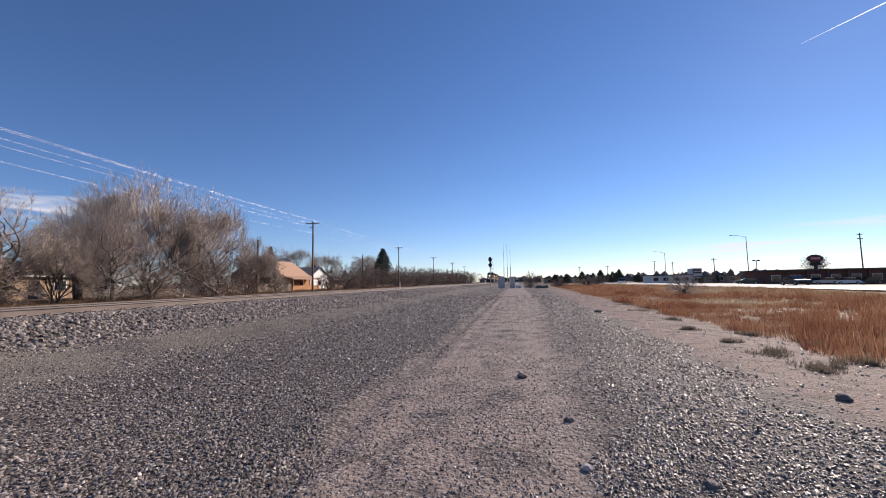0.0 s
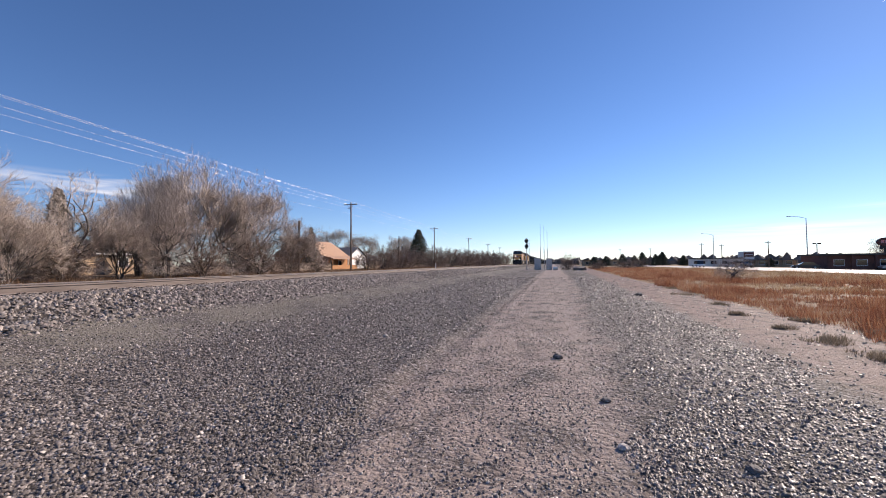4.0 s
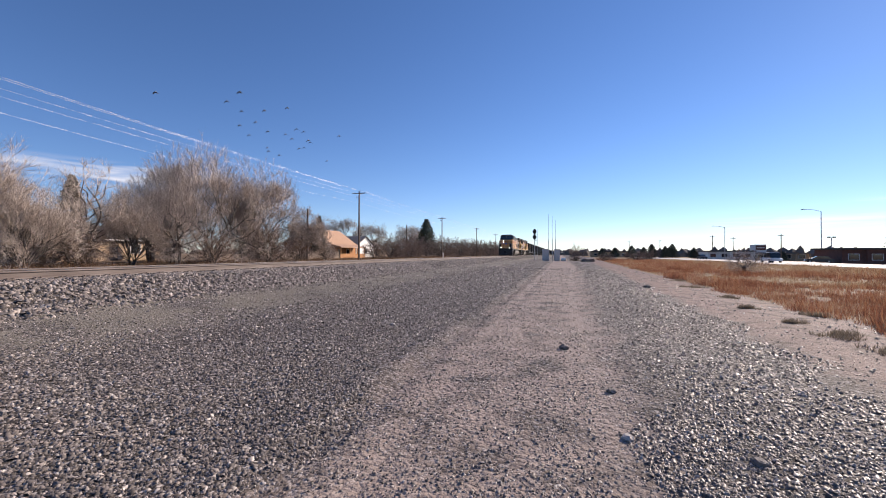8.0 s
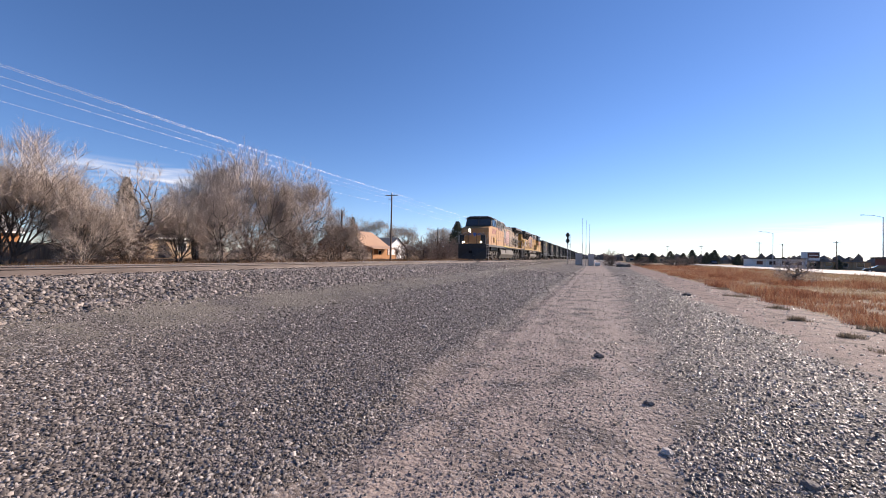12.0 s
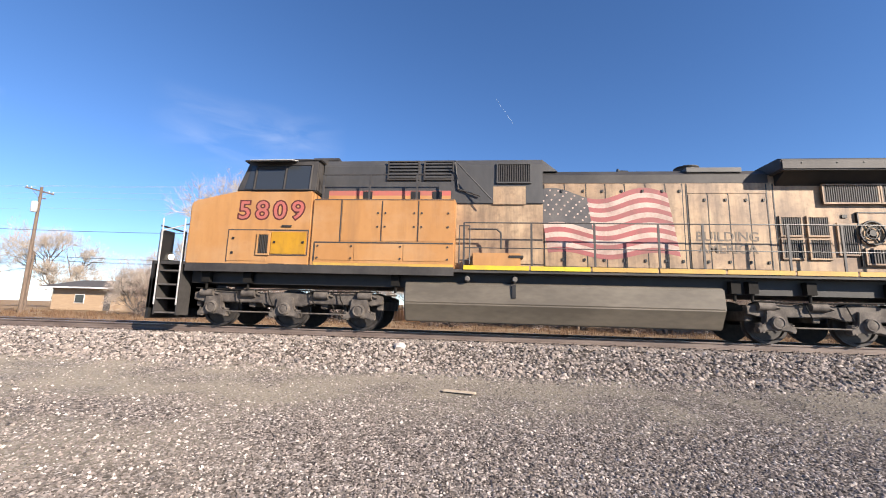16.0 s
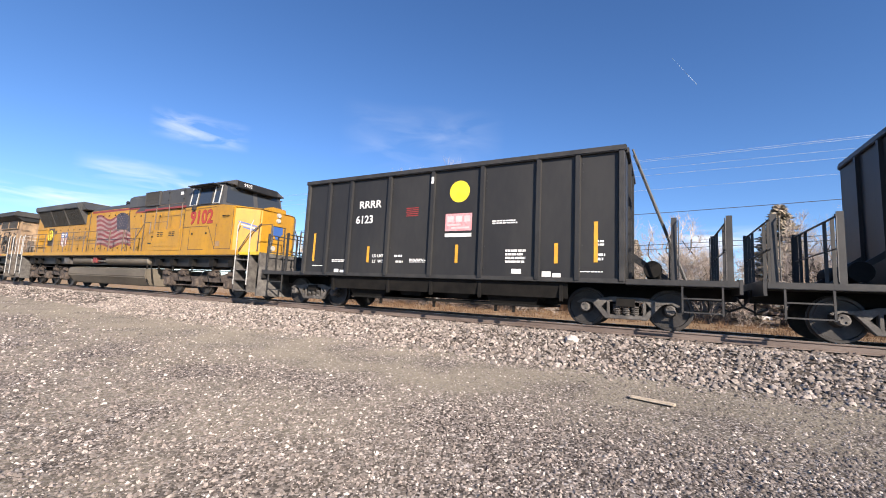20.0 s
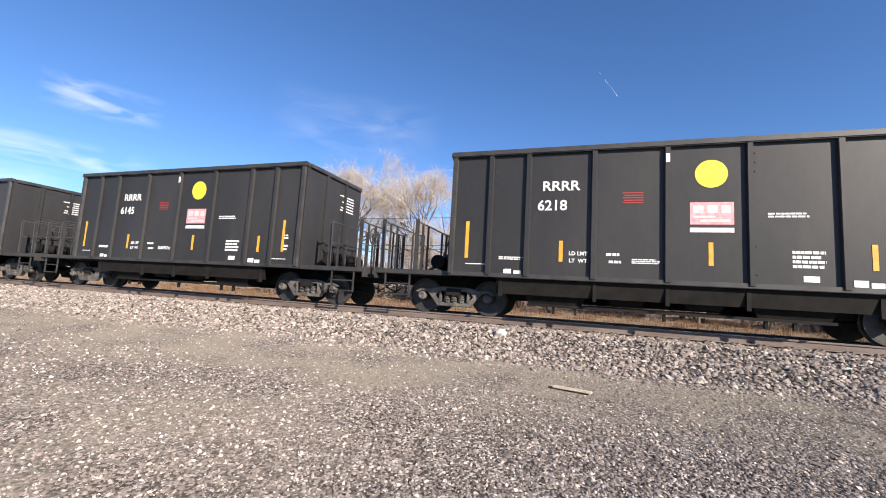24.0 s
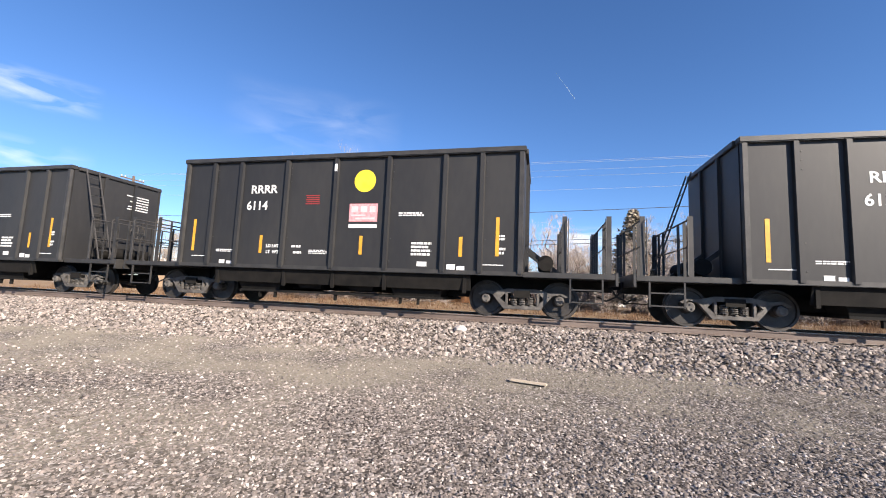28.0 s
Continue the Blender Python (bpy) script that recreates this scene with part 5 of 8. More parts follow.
    tagged(part("cover_bolts", rv, BLACK, L), "small cover bolts", kind="stuff")
    slats(L, "radiator_intake", 1.05, 8.04, 9.28, 3.56, 4.00, 24, DARKGREY, PALE)
    slats(L, "radiator_intake", 1.05, 9.38, 10.90, 3.56, 4.00, 28, DARKGREY, PALE)
    for a, b in ((7.0, 7.46), (7.64, 8.09)):
        slats(L, "filter_door", 1.0, a, b, 2.72, 3.18, 9, DARKGREY, PALE)
        slats(L, "filter_door", 1.0, a, b, 2.14, 2.60, 9, DARKGREY, PALE)
    slats(L, "filter_door", 1.0, 8.32, 8.72, 2.25, 3.0, 8, DARKGREY, PALE)
    part("fan_box", Shape().box(1.0, 1.05, 8.78, 9.46, 1.95, 3.30), PALE, L, bevel=0.01)
    for a, b, c, d in ((8.76, 8.79, 1.95, 3.32), (9.45, 9.48, 1.95, 3.32), (8.76, 9.48, 3.29, 3.32)):
        part("fan_box_edge", Shape().box(1.0, 1.062, a, b, c, d), BLACK, L)
    slats(L, "fan_grille", 1.05, 8.86, 9.38, 2.02, 2.36, 8, DARKGREY, PALE)
    part("fan_guard", Shape().ring((1.09, 9.04, 2.78), (1, 0, 0), 0.29, 0.028, 24, 6).ring((1.09, 9.04, 2.78), (1, 0, 0), 0.15, 0.018, 16, 6).spin([(1.05, 0.1), (1.10, 0.08)], (0, 9.04, 2.78), "x", 14)
         .tube([(1.08, 8.78, 2.64), (1.08, 9.30, 2.92)], 0.02).tube([(1.08, 8.9, 3.02), (1.08, 9.18, 2.54)], 0.02), BLACK, L)
    for a, b, c in ((9.62, 9.94, 3.16), (10.10, 10.39, 3.0), (10.52, 10.79, 3.16)):
        slats(L, "filter_door", 1.0, a, b, 2.10, c, 7, DARKGREY, PALE)
    for y in (8.5, 10.24):
        part("door_latch", Shape().box(1.0, 1.03, y - 0.06, y + 0.06, 3.18, 3.26), BLACK, L)
    for k in range(5):
        z = 2.1 + 0.44 * k
        part("end_rung", Shape().tube([(0.62, 11.36, z), (0.62, 11.46, z), (0.98, 11.46, z), (0.98, 11.36, z)], 0.016), RAILING, L)
    lettering("5809", 0.24, LETTERRED, L, pose(-0.35, 11.375, 3.95, 90, 0, 180), name="rear_number")
    for z in (4.18, 4.36):
        part("rear_lamp", Shape().spin([(11.36, 0.09), (11.42, 0.08)], (0.62, 0, z), "y", 14), SILVER, L)
    handrail(L, [-1.0, 0.72, 2.28, 3.82, 4.86, 6.80, 8.0, 9.5, 11.1, 11.5], 1.5, 1.70, 2.88, RAILING)
    steps(L, 11.62, 12.36, TRUCKG, SILVER, 1)
    pilot(L, 12.40, 1, False, TRUCKG)
    for e in (-1, 1):
        part("rear_railing", Shape().tube([(e * 0.4, 12.36, 1.74), (e * 0.4, 12.36, 2.75), (e * 1.4, 12.36, 2.75), (e * 1.4, 12.36, 1.74)], 0.022), SILVER, L)
    part("rear_stand", Shape().box(0.55, 0.85, 12.15, 12.3, 1.74, 2.7), TRUCKG, L, bevel=0.02)
    for x, z0, z1 in ((0.5, 1.5, 0.9), (0.7, 1.35, 0.75), (0.95, 1.45, 0.62)):
        part("jumper_cable", Shape().tube([(x, 12.4, z0), (x, 12.65, z1 + 0.2), (x, 12.95, z1), (x, 13.25, z1 + 0.2), (x, 13.5, z0)], 0.028), BLACK, L)
    # tank and fittings
    tk = Shape().prism([(-1.0, 1.38), (-1.42, 1.30), (-1.46, 0.78), (-1.20, 0.30), (1.20, 0.30), (1.46, 0.78), (1.42, 1.30), (1.0, 1.38)], -2.52, 5.32, "y")
    part("fuel_tank", tk, TANK, L, bevel=0.03)
    part("fuel_gauge", Shape().box(1.44, 1.475, 0.24, 0.33, 0.95, 1.30), BLACK, L)
    part("fuel_filler", Shape().spin([(1.2, 0.07), (1.52, 0.07), (1.54, 0.05)], (0, 0.3, 1.42), "x", 12), CAST, L)
    part("fuel_filler", Shape().spin([(1.2, 0.07), (1.52, 0.07), (1.54, 0.05)], (0, -0.9, 1.42), "x", 12), CAST, L)
    for y in (-8.2, -7.0, -2.9, 5.5, 5.9, 7.2, 9.0, 11.1):
        part("frame_bracket", Shape().box(1.18, 1.36, y, y + 0.22, 1.2, 1.5).rod((1.27, y + 0.11, 1.24), (1.27, y + 0.11, 1.02), 0.035, 8), UNDER, L)
    loco_truck(L, -5.84, 2.07, TRUCKG, "high")
    loco_truck(L, 8.62, 2.05, TRUCKG, "high")
    return L


def second_locomotive():
    """The cleaner second unit: radiators towards -y, nose towards +y."""
    L = thing("locomotive", "bright yellow diesel locomotive with grey roof and red stripe", "locomotive")
    part("underframe", Shape().box(-1.2, 1.2, -10.3, 10.2, 1.2, 1.62), BLACK, L)
    part("walkway", Shape().box(-1.52, 1.52, -10.45, 10.2, 1.62, 1.70), DARKGREY, L)
    part("rear_deck", Shape().box(-1.5, 1.5, -11.25, -10.45, 1.62, 1.74), DARKGREY, L)
    part("front_deck", Shape().box(-1.5, 1.5, 10.15, 11.32, 1.66, 1.76), STRIPE, L)
    for e in (-1, 1):
        part("edge_stripe", Shape().box(min(e * 1.52, e * 1.545), max(e * 1.52, e * 1.545), -10.4, 10.15, 1.66, 1.84), ARMOUR, L, "yellow painted sill edge")
    # engine hood
    HX = 1.02
    part("engine_hood", Shape().prism([(-HX, 1.70), (-HX, 4.12), (HX, 4.12), (HX, 1.70)], -10.38, 6.3, "y"), ARMOUR, L)
    part("hood_roof", Shape().prism([(-HX, 4.16), (-0.8, 4.38), (0.8, 4.38), (HX, 4.16), (HX, 4.12), (-HX, 4.12)], -3.4, 0.6, "y"), GREY, L)
    for e in (-1, 1):
        part("red_line", Shape().box(min(e * HX, e * (HX + 0.006)), max(e * HX, e * (HX + 0.006)), -3.3, 0.6, 4.00, 4.10), REDPAINT, L)
    part("rear_hood_top", Shape().prism([(-HX, 4.1), (-HX, 4.42), (-0.8, 4.55), (0.8, 4.55), (HX, 4.42), (HX, 4.1)], -10.38, -9.4, "y"), GREY, L, bevel=0.02)
    part("rear_red_line", Shape().box(HX, HX + 0.006, -10.36, -9.5, 4.0, 4.08), REDPAINT, L)
    slats(L, "rear_vent", HX, -10.3, -9.65, 4.2, 4.42, 5, DARKGREY, GREY, upright=False, depth=0.02)
    # flared radiators
    part("radiator_cover", Shape().prism([(-1.5, 4.30), (-1.52, 4.58), (-1.2, 4.68), (1.2, 4.68), (1.52, 4.58), (1.5, 4.30)], -9.55, -3.95, "y"), GREY, L, bevel=0.03)
    part("cover_slope", Shape().prism([(-3.95, 4.20), (-3.30, 4.20), (-3.95, 4.60)], -1.02, 1.30), GREY, L)
    part("radiator_core", Shape().prism([(-1.38, 4.31), (-HX - 0.02, 3.45), (HX + 0.02, 3.45), (1.38, 4.31)], -9.35, -4.0, "y"), MESHBLACK, L)
    bar = Shape().rod((1.06, 0, 3.46), (1.42, 0, 4.30), 0.018, 4).mesh("radiator_bar", BLACK)
    for i in range(52):
        part("radiator_bar", bar, BLACK, L, at=pose(0, -9.32 + i * 0.1035, 0))
    for f in (0.33, 0.66):
        part("radiator_brace", Shape().rod((1.075, -9.35 + 5.35 * f, 3.46), (1.435, -9.35 + 5.35 * f, 4.30), 0.05, 4), DARKGREY, L)
    for y in (-4.0, -9.45):
        part("radiator_side_plate", Shape().prism([(HX, 3.42), (1.48, 4.32), (HX, 4.32)], y, y + 0.08, "y"), GREY, L)
    # intake cage and fan
    part("cage_backing", Shape().box(HX, HX + 0.01, -10.16, -8.72, 2.22, 3.30), BLACK, L)
    for z in (2.20, 2.70, 3.26):
        part("cage_bar", Shape().box(HX, HX + 0.09, -10.2, -8.7, z, z + 0.07), ARMOUR, L, bevel=0.01)
    for i in range(12):
        part("cage_slat", Shape().box(HX, HX + 0.07, -10.14 + i * 0.125, -10.11 + i * 0.125, 2.24, 3.28), ARMOUR, L)
    part("fan_plate", Shape().box(HX, HX + 0.02, -8.58, -7.86, 2.30, 3.34), DARKGREY, L)
    fg = Shape().ring((HX + 0.06, -8.22, 2.90), (1, 0, 0), 0.30, 0.026, 24, 6).spin([(HX + 0.02, 0.09), (HX + 0.09, 0.07)], (0, -8.22, 2.90), "x", 14)
    for k in range(4):
        u, w = 0.3 * math.cos(k * math.pi / 4 + 0.3), 0.3 * math.sin(k * math.pi / 4 + 0.3)
        fg.tube([(HX + 0.06, -8.22 - u, 2.90 - w), (HX + 0.06, -8.22 + u, 2.90 + w)], 0.014)
    part("fan_guard", fg, STRIPE, L, "yellow spoked fan guard")
    part("small_grille", Shape().box(HX, HX + 0.015, -7.78, -7.52, 2.98, 3.20), DARKGREY, L)
    DOORS = [-7.5, -6.9, -5.95, -5.2, -4.45, -3.75]
    hood_doors(L, HX, DOORS, 1.88, 3.32, ARMOUR, BLACK)
    UPPER = [-3.2, -2.6, -1.95, -1.3, -0.65, 0.0, 0.6]
    hood_doors(L, HX, UPPER, 1.88, 3.94, ARMOUR, BLACK)
    hood_doors(L, HX, [0.72, 1.3, 1.9], 1.88, 3.78, ARMOUR, BLACK)
    hood_doors(L, HX, [2.3, 3.0, 3.6], 1.88, 3.70, ARMOUR, BLACK)
    for y in DOORS[1:-1] + UPPER[1:-1] + [1.3, 3.0]:
        part("door_gap", Shape().box(HX, HX + 0.008, y - 0.008, y + 0.008, 1.84, 3.34 if y < -4 else 3.9), TRUCKB, L)
    for y in (-3.45, 0.66, 2.2):
        part("panel_joint", Shape().box(HX, HX + 0.022, y - 0.03, y + 0.03, 1.75, 4.1), TRUCKB, L)
    XD = HX + 0.0165
    sh = Shape().prism([(-6.84, 3.00), (-6.68, 3.07), (-6.41, 3.03), (-6.14, 3.07), (-5.98, 3.00), (-6.02, 2.74), (-6.80, 2.74)], XD, XD + 0.003)
    part("shield_field", sh, SHIELDBLUE, L, "blue field of a painted shield")
    for k in range(9):
        a = -6.80 + k * 0.0866
        d = 2.26 - 0.10 * (1 - abs(k - 4) / 4)
        part("shield_bar", Shape().box(XD, XD + 0.003, a, a + 0.0866, d + 0.04, 2.73), REDPAINT if k % 2 == 0 else WHITE, L)
    bars_of_writing(L, XD + 0.003, -6.41, 2.89, 0.66, 0.22, 2)
    lettering("\"BUILDING AMERICA\"", 0.28, LETTERDARK, L, on_side(XD, -4.82, 2.69) @ Matrix.Diagonal((0.93, 1, 1, 1)), bold=0.006)
    flag(L, XD, -2.58, 0.98, 1.98, 3.95, FRED, FWHITE, FBLUE, False, 1.5, 0.15, -0.45)
    # grey upper works behind the cab
    part("upper_block", Shape().prism([(-1.08, 4.06), (-1.08, 4.56), (-0.9, 4.72), (0.9, 4.72), (1.08, 4.56), (1.08, 4.06)], 0.62, 2.14, "y"), GREY, L, bevel=0.03)
    part("upper_housing", Shape().prism([(-1.1, 3.84), (-1.1, 4.66), (-0.9, 4.80), (0.9, 4.80), (1.1, 4.66), (1.1, 3.84)], 2.24, 6.4, "y"), GREY, L, bevel=0.02)
    part("grey_flash", Shape().prism([(1.35, 3.86), (2.24, 3.86), (2.24, 4.08), (1.62, 4.08)], HX + 0.016, HX + 0.02), GREY, L)
    part("upper_red_line", Shape().box(1.1, 1.106, 2.24, 6.36, 3.83, 3.92), REDPAINT, L)
    part("flash_red_line", Shape().prism([(0.7, 4.06), (1.66, 4.06), (1.36, 3.86), (2.24, 3.86), (2.24, 3.80), (1.20, 3.80), (1.50, 4.00), (0.7, 4.00)], HX + 0.02, HX + 0.024), REDPAINT, L)
    slats(L, "blower_vent", 1.1, 2.32, 3.48, 4.08, 4.68, 20, DARKGREY, GREY, depth=0.06)
    for a, b in ((3.70, 4.30), (5.00, 5.50)):
        part("upper_door", Shape().box(1.1, 1.115, a, b, 4.06, 4.72), GREY, L, bevel=0.006)
        for z in (4.2, 4.56):
            part("door_latch", Shape().box(1.115, 1.14, b - 0.10, b - 0.03, z, z + 0.06), BLACK, L)
    part("notice_plate", Shape().box(1.115, 1.12, 5.16, 5.36, 4.42, 4.56), WHITE, L)
    hn = Shape().box(-0.2, 0.7, -0.62, -0.32, 4.38, 4.46)
    for x, w in ((0.0, -1), (0.25, 1), (0.5, -1), (0.6, 1)):
        hn.spin([(-0.47, 0.03), (-0.47 + w * 0.24, 0.045), (-0.47 + w * 0.36, 0.11)], (x, 0, 4.56), "y", 12)
    part("air_horn", hn, BLACK, L)
    # battery boxes
    part("battery_box", Shape().box(1.0, 1.5, 4.05, 6.28, 1.84, 2.78), ARMOUR, L, bevel=0.02)
    part("battery_step", Shape().prism([(3.55, 1.84), (4.05, 1.84), (4.05, 2.55), (3.75, 2.10)], 1.0, 1.46), ARMOUR, L, bevel=0.01)
    lv = Shape()
    for y in (4.42, 5.32):
        for z in (2.48, 2.56, 2.64):
            for d in (0, 0.26):
                lv.box(1.512, 1.524, y + d, y + d + 0.18, z, z + 0.035)
    tagged(part("box_louvres", lv, BLACK, L), "small black louvres", kind="stuff")
    for y, z in ((3.85, 2.46), (3.62, 2.16)):
        part("step_slot", Shape().box(1.46, 1.475, y, y + 0.26, z, z + 0.06), BLACK, L)
    part("box_lid", Shape().box(1.5, 1.512, 4.18, 6.12, 2.04, 2.76), ARMOUR, L, bevel=0.004)
    # cab
    prof = [(6.3, 1.70), (9.66, 1.70), (9.66, 3.58), (8.85, 3.68), (6.3, 3.68)]
    part("cab_side", Shape().prism(prof, -1.5, 1.5), ARMOUR, L, bevel=0.03)
    nose = Shape().prism([(-1.5, 9.66), (1.5, 9.66), (0.80, 10.34), (-0.80, 10.34)], 1.72, 3.54, "z")
    part("nose", nose, ARMOUR, L, bevel=0.05)
    part("nose_top", Shape().add([(-1.5, 9.66, 3.54), (1.5, 9.66, 3.54), (0.80, 10.34, 3.54), (-0.80, 10.34, 3.54), (-1.42, 9.62, 3.60), (1.42, 9.62, 3.60), (0.74, 10.24, 3.58), (-0.74, 10.24, 3.58)],
                                 [(3, 2, 1, 0), (4, 5, 6, 7), (0, 1, 5, 4), (1, 2, 6, 5), (2, 3, 7, 6), (3, 0, 4, 7)]), ARMOUR, L)
    part("nose_headlight_box", Shape().box(-0.35, 0.35, 9.8, 10.36, 3.5, 3.72), ARMOUR, L, bevel=0.03)
    cab = Shape().add([(-1.47, 6.3, 3.68), (1.47, 6.3, 3.68), (1.47, 8.86, 3.68), (-1.47, 8.86, 3.68), (-1.36, 6.3, 4.66), (1.36, 6.3, 4.66), (1.34, 8.66, 4.66), (-1.34, 8.66, 4.66)],
                      [(3, 2, 1, 0), (4, 5, 6, 7), (0, 1, 5, 4), (1, 2, 6, 5), (2, 3, 7, 6), (3, 0, 4, 7)])
    part("cab", cab, GREY, L, bevel=0.02)
    part("cab_roof", Shape().prism([(-1.42, 4.62), (-1.0, 4.82), (1.0, 4.82), (1.42, 4.62), (1.42, 4.58), (-1.42, 4.58)], 6.3, 8.85, "y"), GREY, L, bevel=0.02)
    part("roof_air_conditioner", Shape().box(-0.8, 0.8, 6.7, 8.0, 4.8, 4.9), GREY, L, bevel=0.03)
    part("number_board", Shape().box(-0.95, 0.95, 8.72, 8.98, 4.5, 4.78), BLACK, L, bevel=0.02)
    lettering("9102", 0.19, WHITE, L, pose(0.55, 8.988, 4.64, 90, 0, 180), name="number_board_lettering")
    for e in (-1, 1):
        for a, b in ((6.60, 7.06), (7.14, 8.06), (8.18, 8.58)):
            part("side_window", Shape().add([(e * 1.474, a, 3.78), (e * 1.474, b, 3.78), (e * 1.388, b, 4.48), (e * 1.388, a, 4.48)], [(0, 1, 2, 3)]), CABGLASS, L)
            fr = Shape()
            for y in (a, b):
                fr.rod((e * 1.478, y, 3.76), (e * 1.39, y, 4.50), 0.024, 6)
            fr.rod((e * 1.478, a, 3.76), (e * 1.478, b, 3.76), 0.022, 6).rod((e * 1.39, a, 4.50), (e * 1.39, b, 4.50), 0.022, 6)
            part("window_frame", fr, SILVER if a > 8 or a < 7 else DARKGREY, L)
        part("sun_visor", Shape().box(min(e * 1.34, e * 1.66), max(e * 1.34, e * 1.72), 6.75, 8.45, 4.50, 4.54), BLACK, L)
        part("windscreen", Shape().add([(e * 0.1, 8.855, 3.80), (e * 1.36, 8.855, 3.80), (e * 1.26, 8.705, 4.50), (e * 0.1, 8.705, 4.50)], [(0, 1, 2, 3)]), CABGLASS, L)
        part("ditch_light", Shape().spin([(11.2, 0.07), (11.28, 0.1), (11.31, 0.09)], (e * 0.9, 0, 1.95), "y", 14), SILVER, L)
        for k in range(3):
            part("nose_stripes", Shape().add([(e * (1.38 - 0.06 * k), 9.79 + 0.06 * k, 3.0 - k * 0.1), (e * 0.9, 10.26, 2.86 - k * 0.09), (e * 0.9, 10.26, 2.80 - k * 0.09), (e * (1.38 - 0.06 * k), 9.79 + 0.06 * k, 2.95 - k * 0.1)], [(0, 1, 2, 3)]), SILVER if k % 2 else SHIELDBLUE, L)
        g = Shape().tube([(e * 1.42, 9.95, 1.78), (e * 1.2, 10.25, 2.5), (e * 0.82, 10.42, 2.95)], 0.02).tube([(e * 1.5, 11.2, 1.78), (e * 1.5, 11.2, 2.75), (e * 1.0, 11.25, 2.85), (e * 1.0, 11.25, 1.78)], 0.024)
        part("nose_grab_rail", g, RAILING, L)
        ra = Shape().tube([(e * 0.4, 11.26, 1.78), (e * 0.4, 11.26, 2.8), (e * 0.95, 11.26, 2.8), (e * 0.95, 11.26, 1.78)], 0.024).tube([(e * 0.4, 11.26, 2.3), (e * 0.95, 11.26, 2.3)], 0.018)
        part("front_railing", ra, RAILING, L)
    part("nose_shield", Shape().prism([(-0.25, 2.95), (0.25, 2.95), (0.27, 2.7), (0, 2.4), (-0.27, 2.7)], 10.343, 10.347, "y"), SHIELDBLUE, L)
    for z in (3.42, 3.2):
        part("headlight", Shape().spin([(10.34, 0.1), (10.4, 0.085)], (0, 0, z), "y", 14), SILVER, L, "unlit headlight")
    lettering("9102", 0.78, OUTLINE, L, on_side(1.502, 7.57, 3.19), name="number_outline", label="dark outline of the road number", bold=0.03, depth=0.001)
    lettering("9102", 0.78, LETTERRED, L, on_side(1.505, 7.57, 3.19), name="road_number", label="large red road number", bold=0.015)
    for a, b in (((6.36, 2.83), (8.08, 2.83)), ((8.08, 2.83), (8.62, 1.92)), ((6.36, 1.86), (6.36, 3.64)), ((6.36, 3.56), (8.5, 3.60)), ((8.62, 2.9), (8.62, 1.9)), ((9.62, 1.86), (9.62, 3.50)), ((8.6, 1.90), (9.6, 1.90)), ((6.85, 1.86), (6.85, 2.8)), ((6.85, 1.88), (7.9, 1.88))):
        part("panel_seam", Shape().rod((1.503, *a), (1.503, *b), 0.012, 4), TRUCKB, L)
    part("grab_bar", Shape().tube([(1.5, 9.02, 3.20), (1.56, 9.04, 3.20), (1.56, 9.36, 3.20), (1.5, 9.38, 3.20)], 0.02), BLACK, L)
    part("stencil_plate", Shape().box(1.5, 1.504, 8.66, 8.92, 2.0, 2.2), PALE, L)
    for y in (7.0, 7.95):
        part("panel_latch", Shape().box(1.5, 1.525, y, y + 0.08, 2.50, 2.57), BLACK, L)
    part("mirror", Shape().box(1.5, 1.62, 7.0, 7.16, 3.52, 3.72), DARKGREY, L, bevel=0.02)
    posts = [-10.3, -9.5, -8.5, -7.5, -6.4, -5.0, -3.9, -2.6, -1.25, 0.1, 1.45, 2.55]
    handrail(L, posts, 1.5, 1.74, 2.91, RAILBROWN)
    part("rising_rail", Shape().tube([(1.5, 2.2, 2.36), (1.5, 2.5, 2.40), (1.5, 3.25, 3.16), (1.5, 3.75, 3.16), (1.5, 3.75, 2.6)], 0.022).tube([(1.5, 2.55, 2.91), (1.5, 2.9, 2.91)], 0.018).tube([(1.5, 4.1, 2.80), (1.5, 4.1, 3.88), (1.5, 6.25, 3.92)], 0.02).tube([(1.5, 5.1, 2.80), (1.5, 5.1, 3.9)], 0.018).tube([(1.5, 6.1, 2.80), (1.5, 6.1, 3.9)], 0.018).tube([(1.5, 3.75, 3.12), (1.5, 5.1, 3.14)], 0.014), RAILBROWN, L)
    steps(L, -11.2, -10.5, CAST, SILVER, -1)
    steps(L, 10.05, 10.8, CAST, SILVER, 1)
    pilot(L, -11.25, -1, False, BLACK)
    pilot(L, 11.3, 1, True, CAST)
    part("rear_railing", Shape().tube([(0.4, -11.22, 1.74), (0.4, -11.22, 2.9), (1.4, -11.22, 2.9), (1.4, -11.22, 1.74)], 0.022).tube([(0.4, -11.22, 2.3), (1.4, -11.22, 2.3)], 0.018), SILVER, L)
    part("safety_chain", Shape().tube([(0.4, -11.24, 2.85), (0.1, -11.24, 2.65), (-0.2, -11.24, 2.65), (-0.4, -11.24, 2.85)], 0.014), RAILING, L)
    # tanks
    part("fuel_tank", Shape().prism([(-1.1, 1.08), (-1.46, 1.02), (-1.46, 0.66), (-1.15, 0.26), (1.15, 0.26), (1.46, 0.66), (1.46, 1.02), (1.1, 1.08)], -3.98, 3.74, "y"), TANK, L, bevel=0.04)
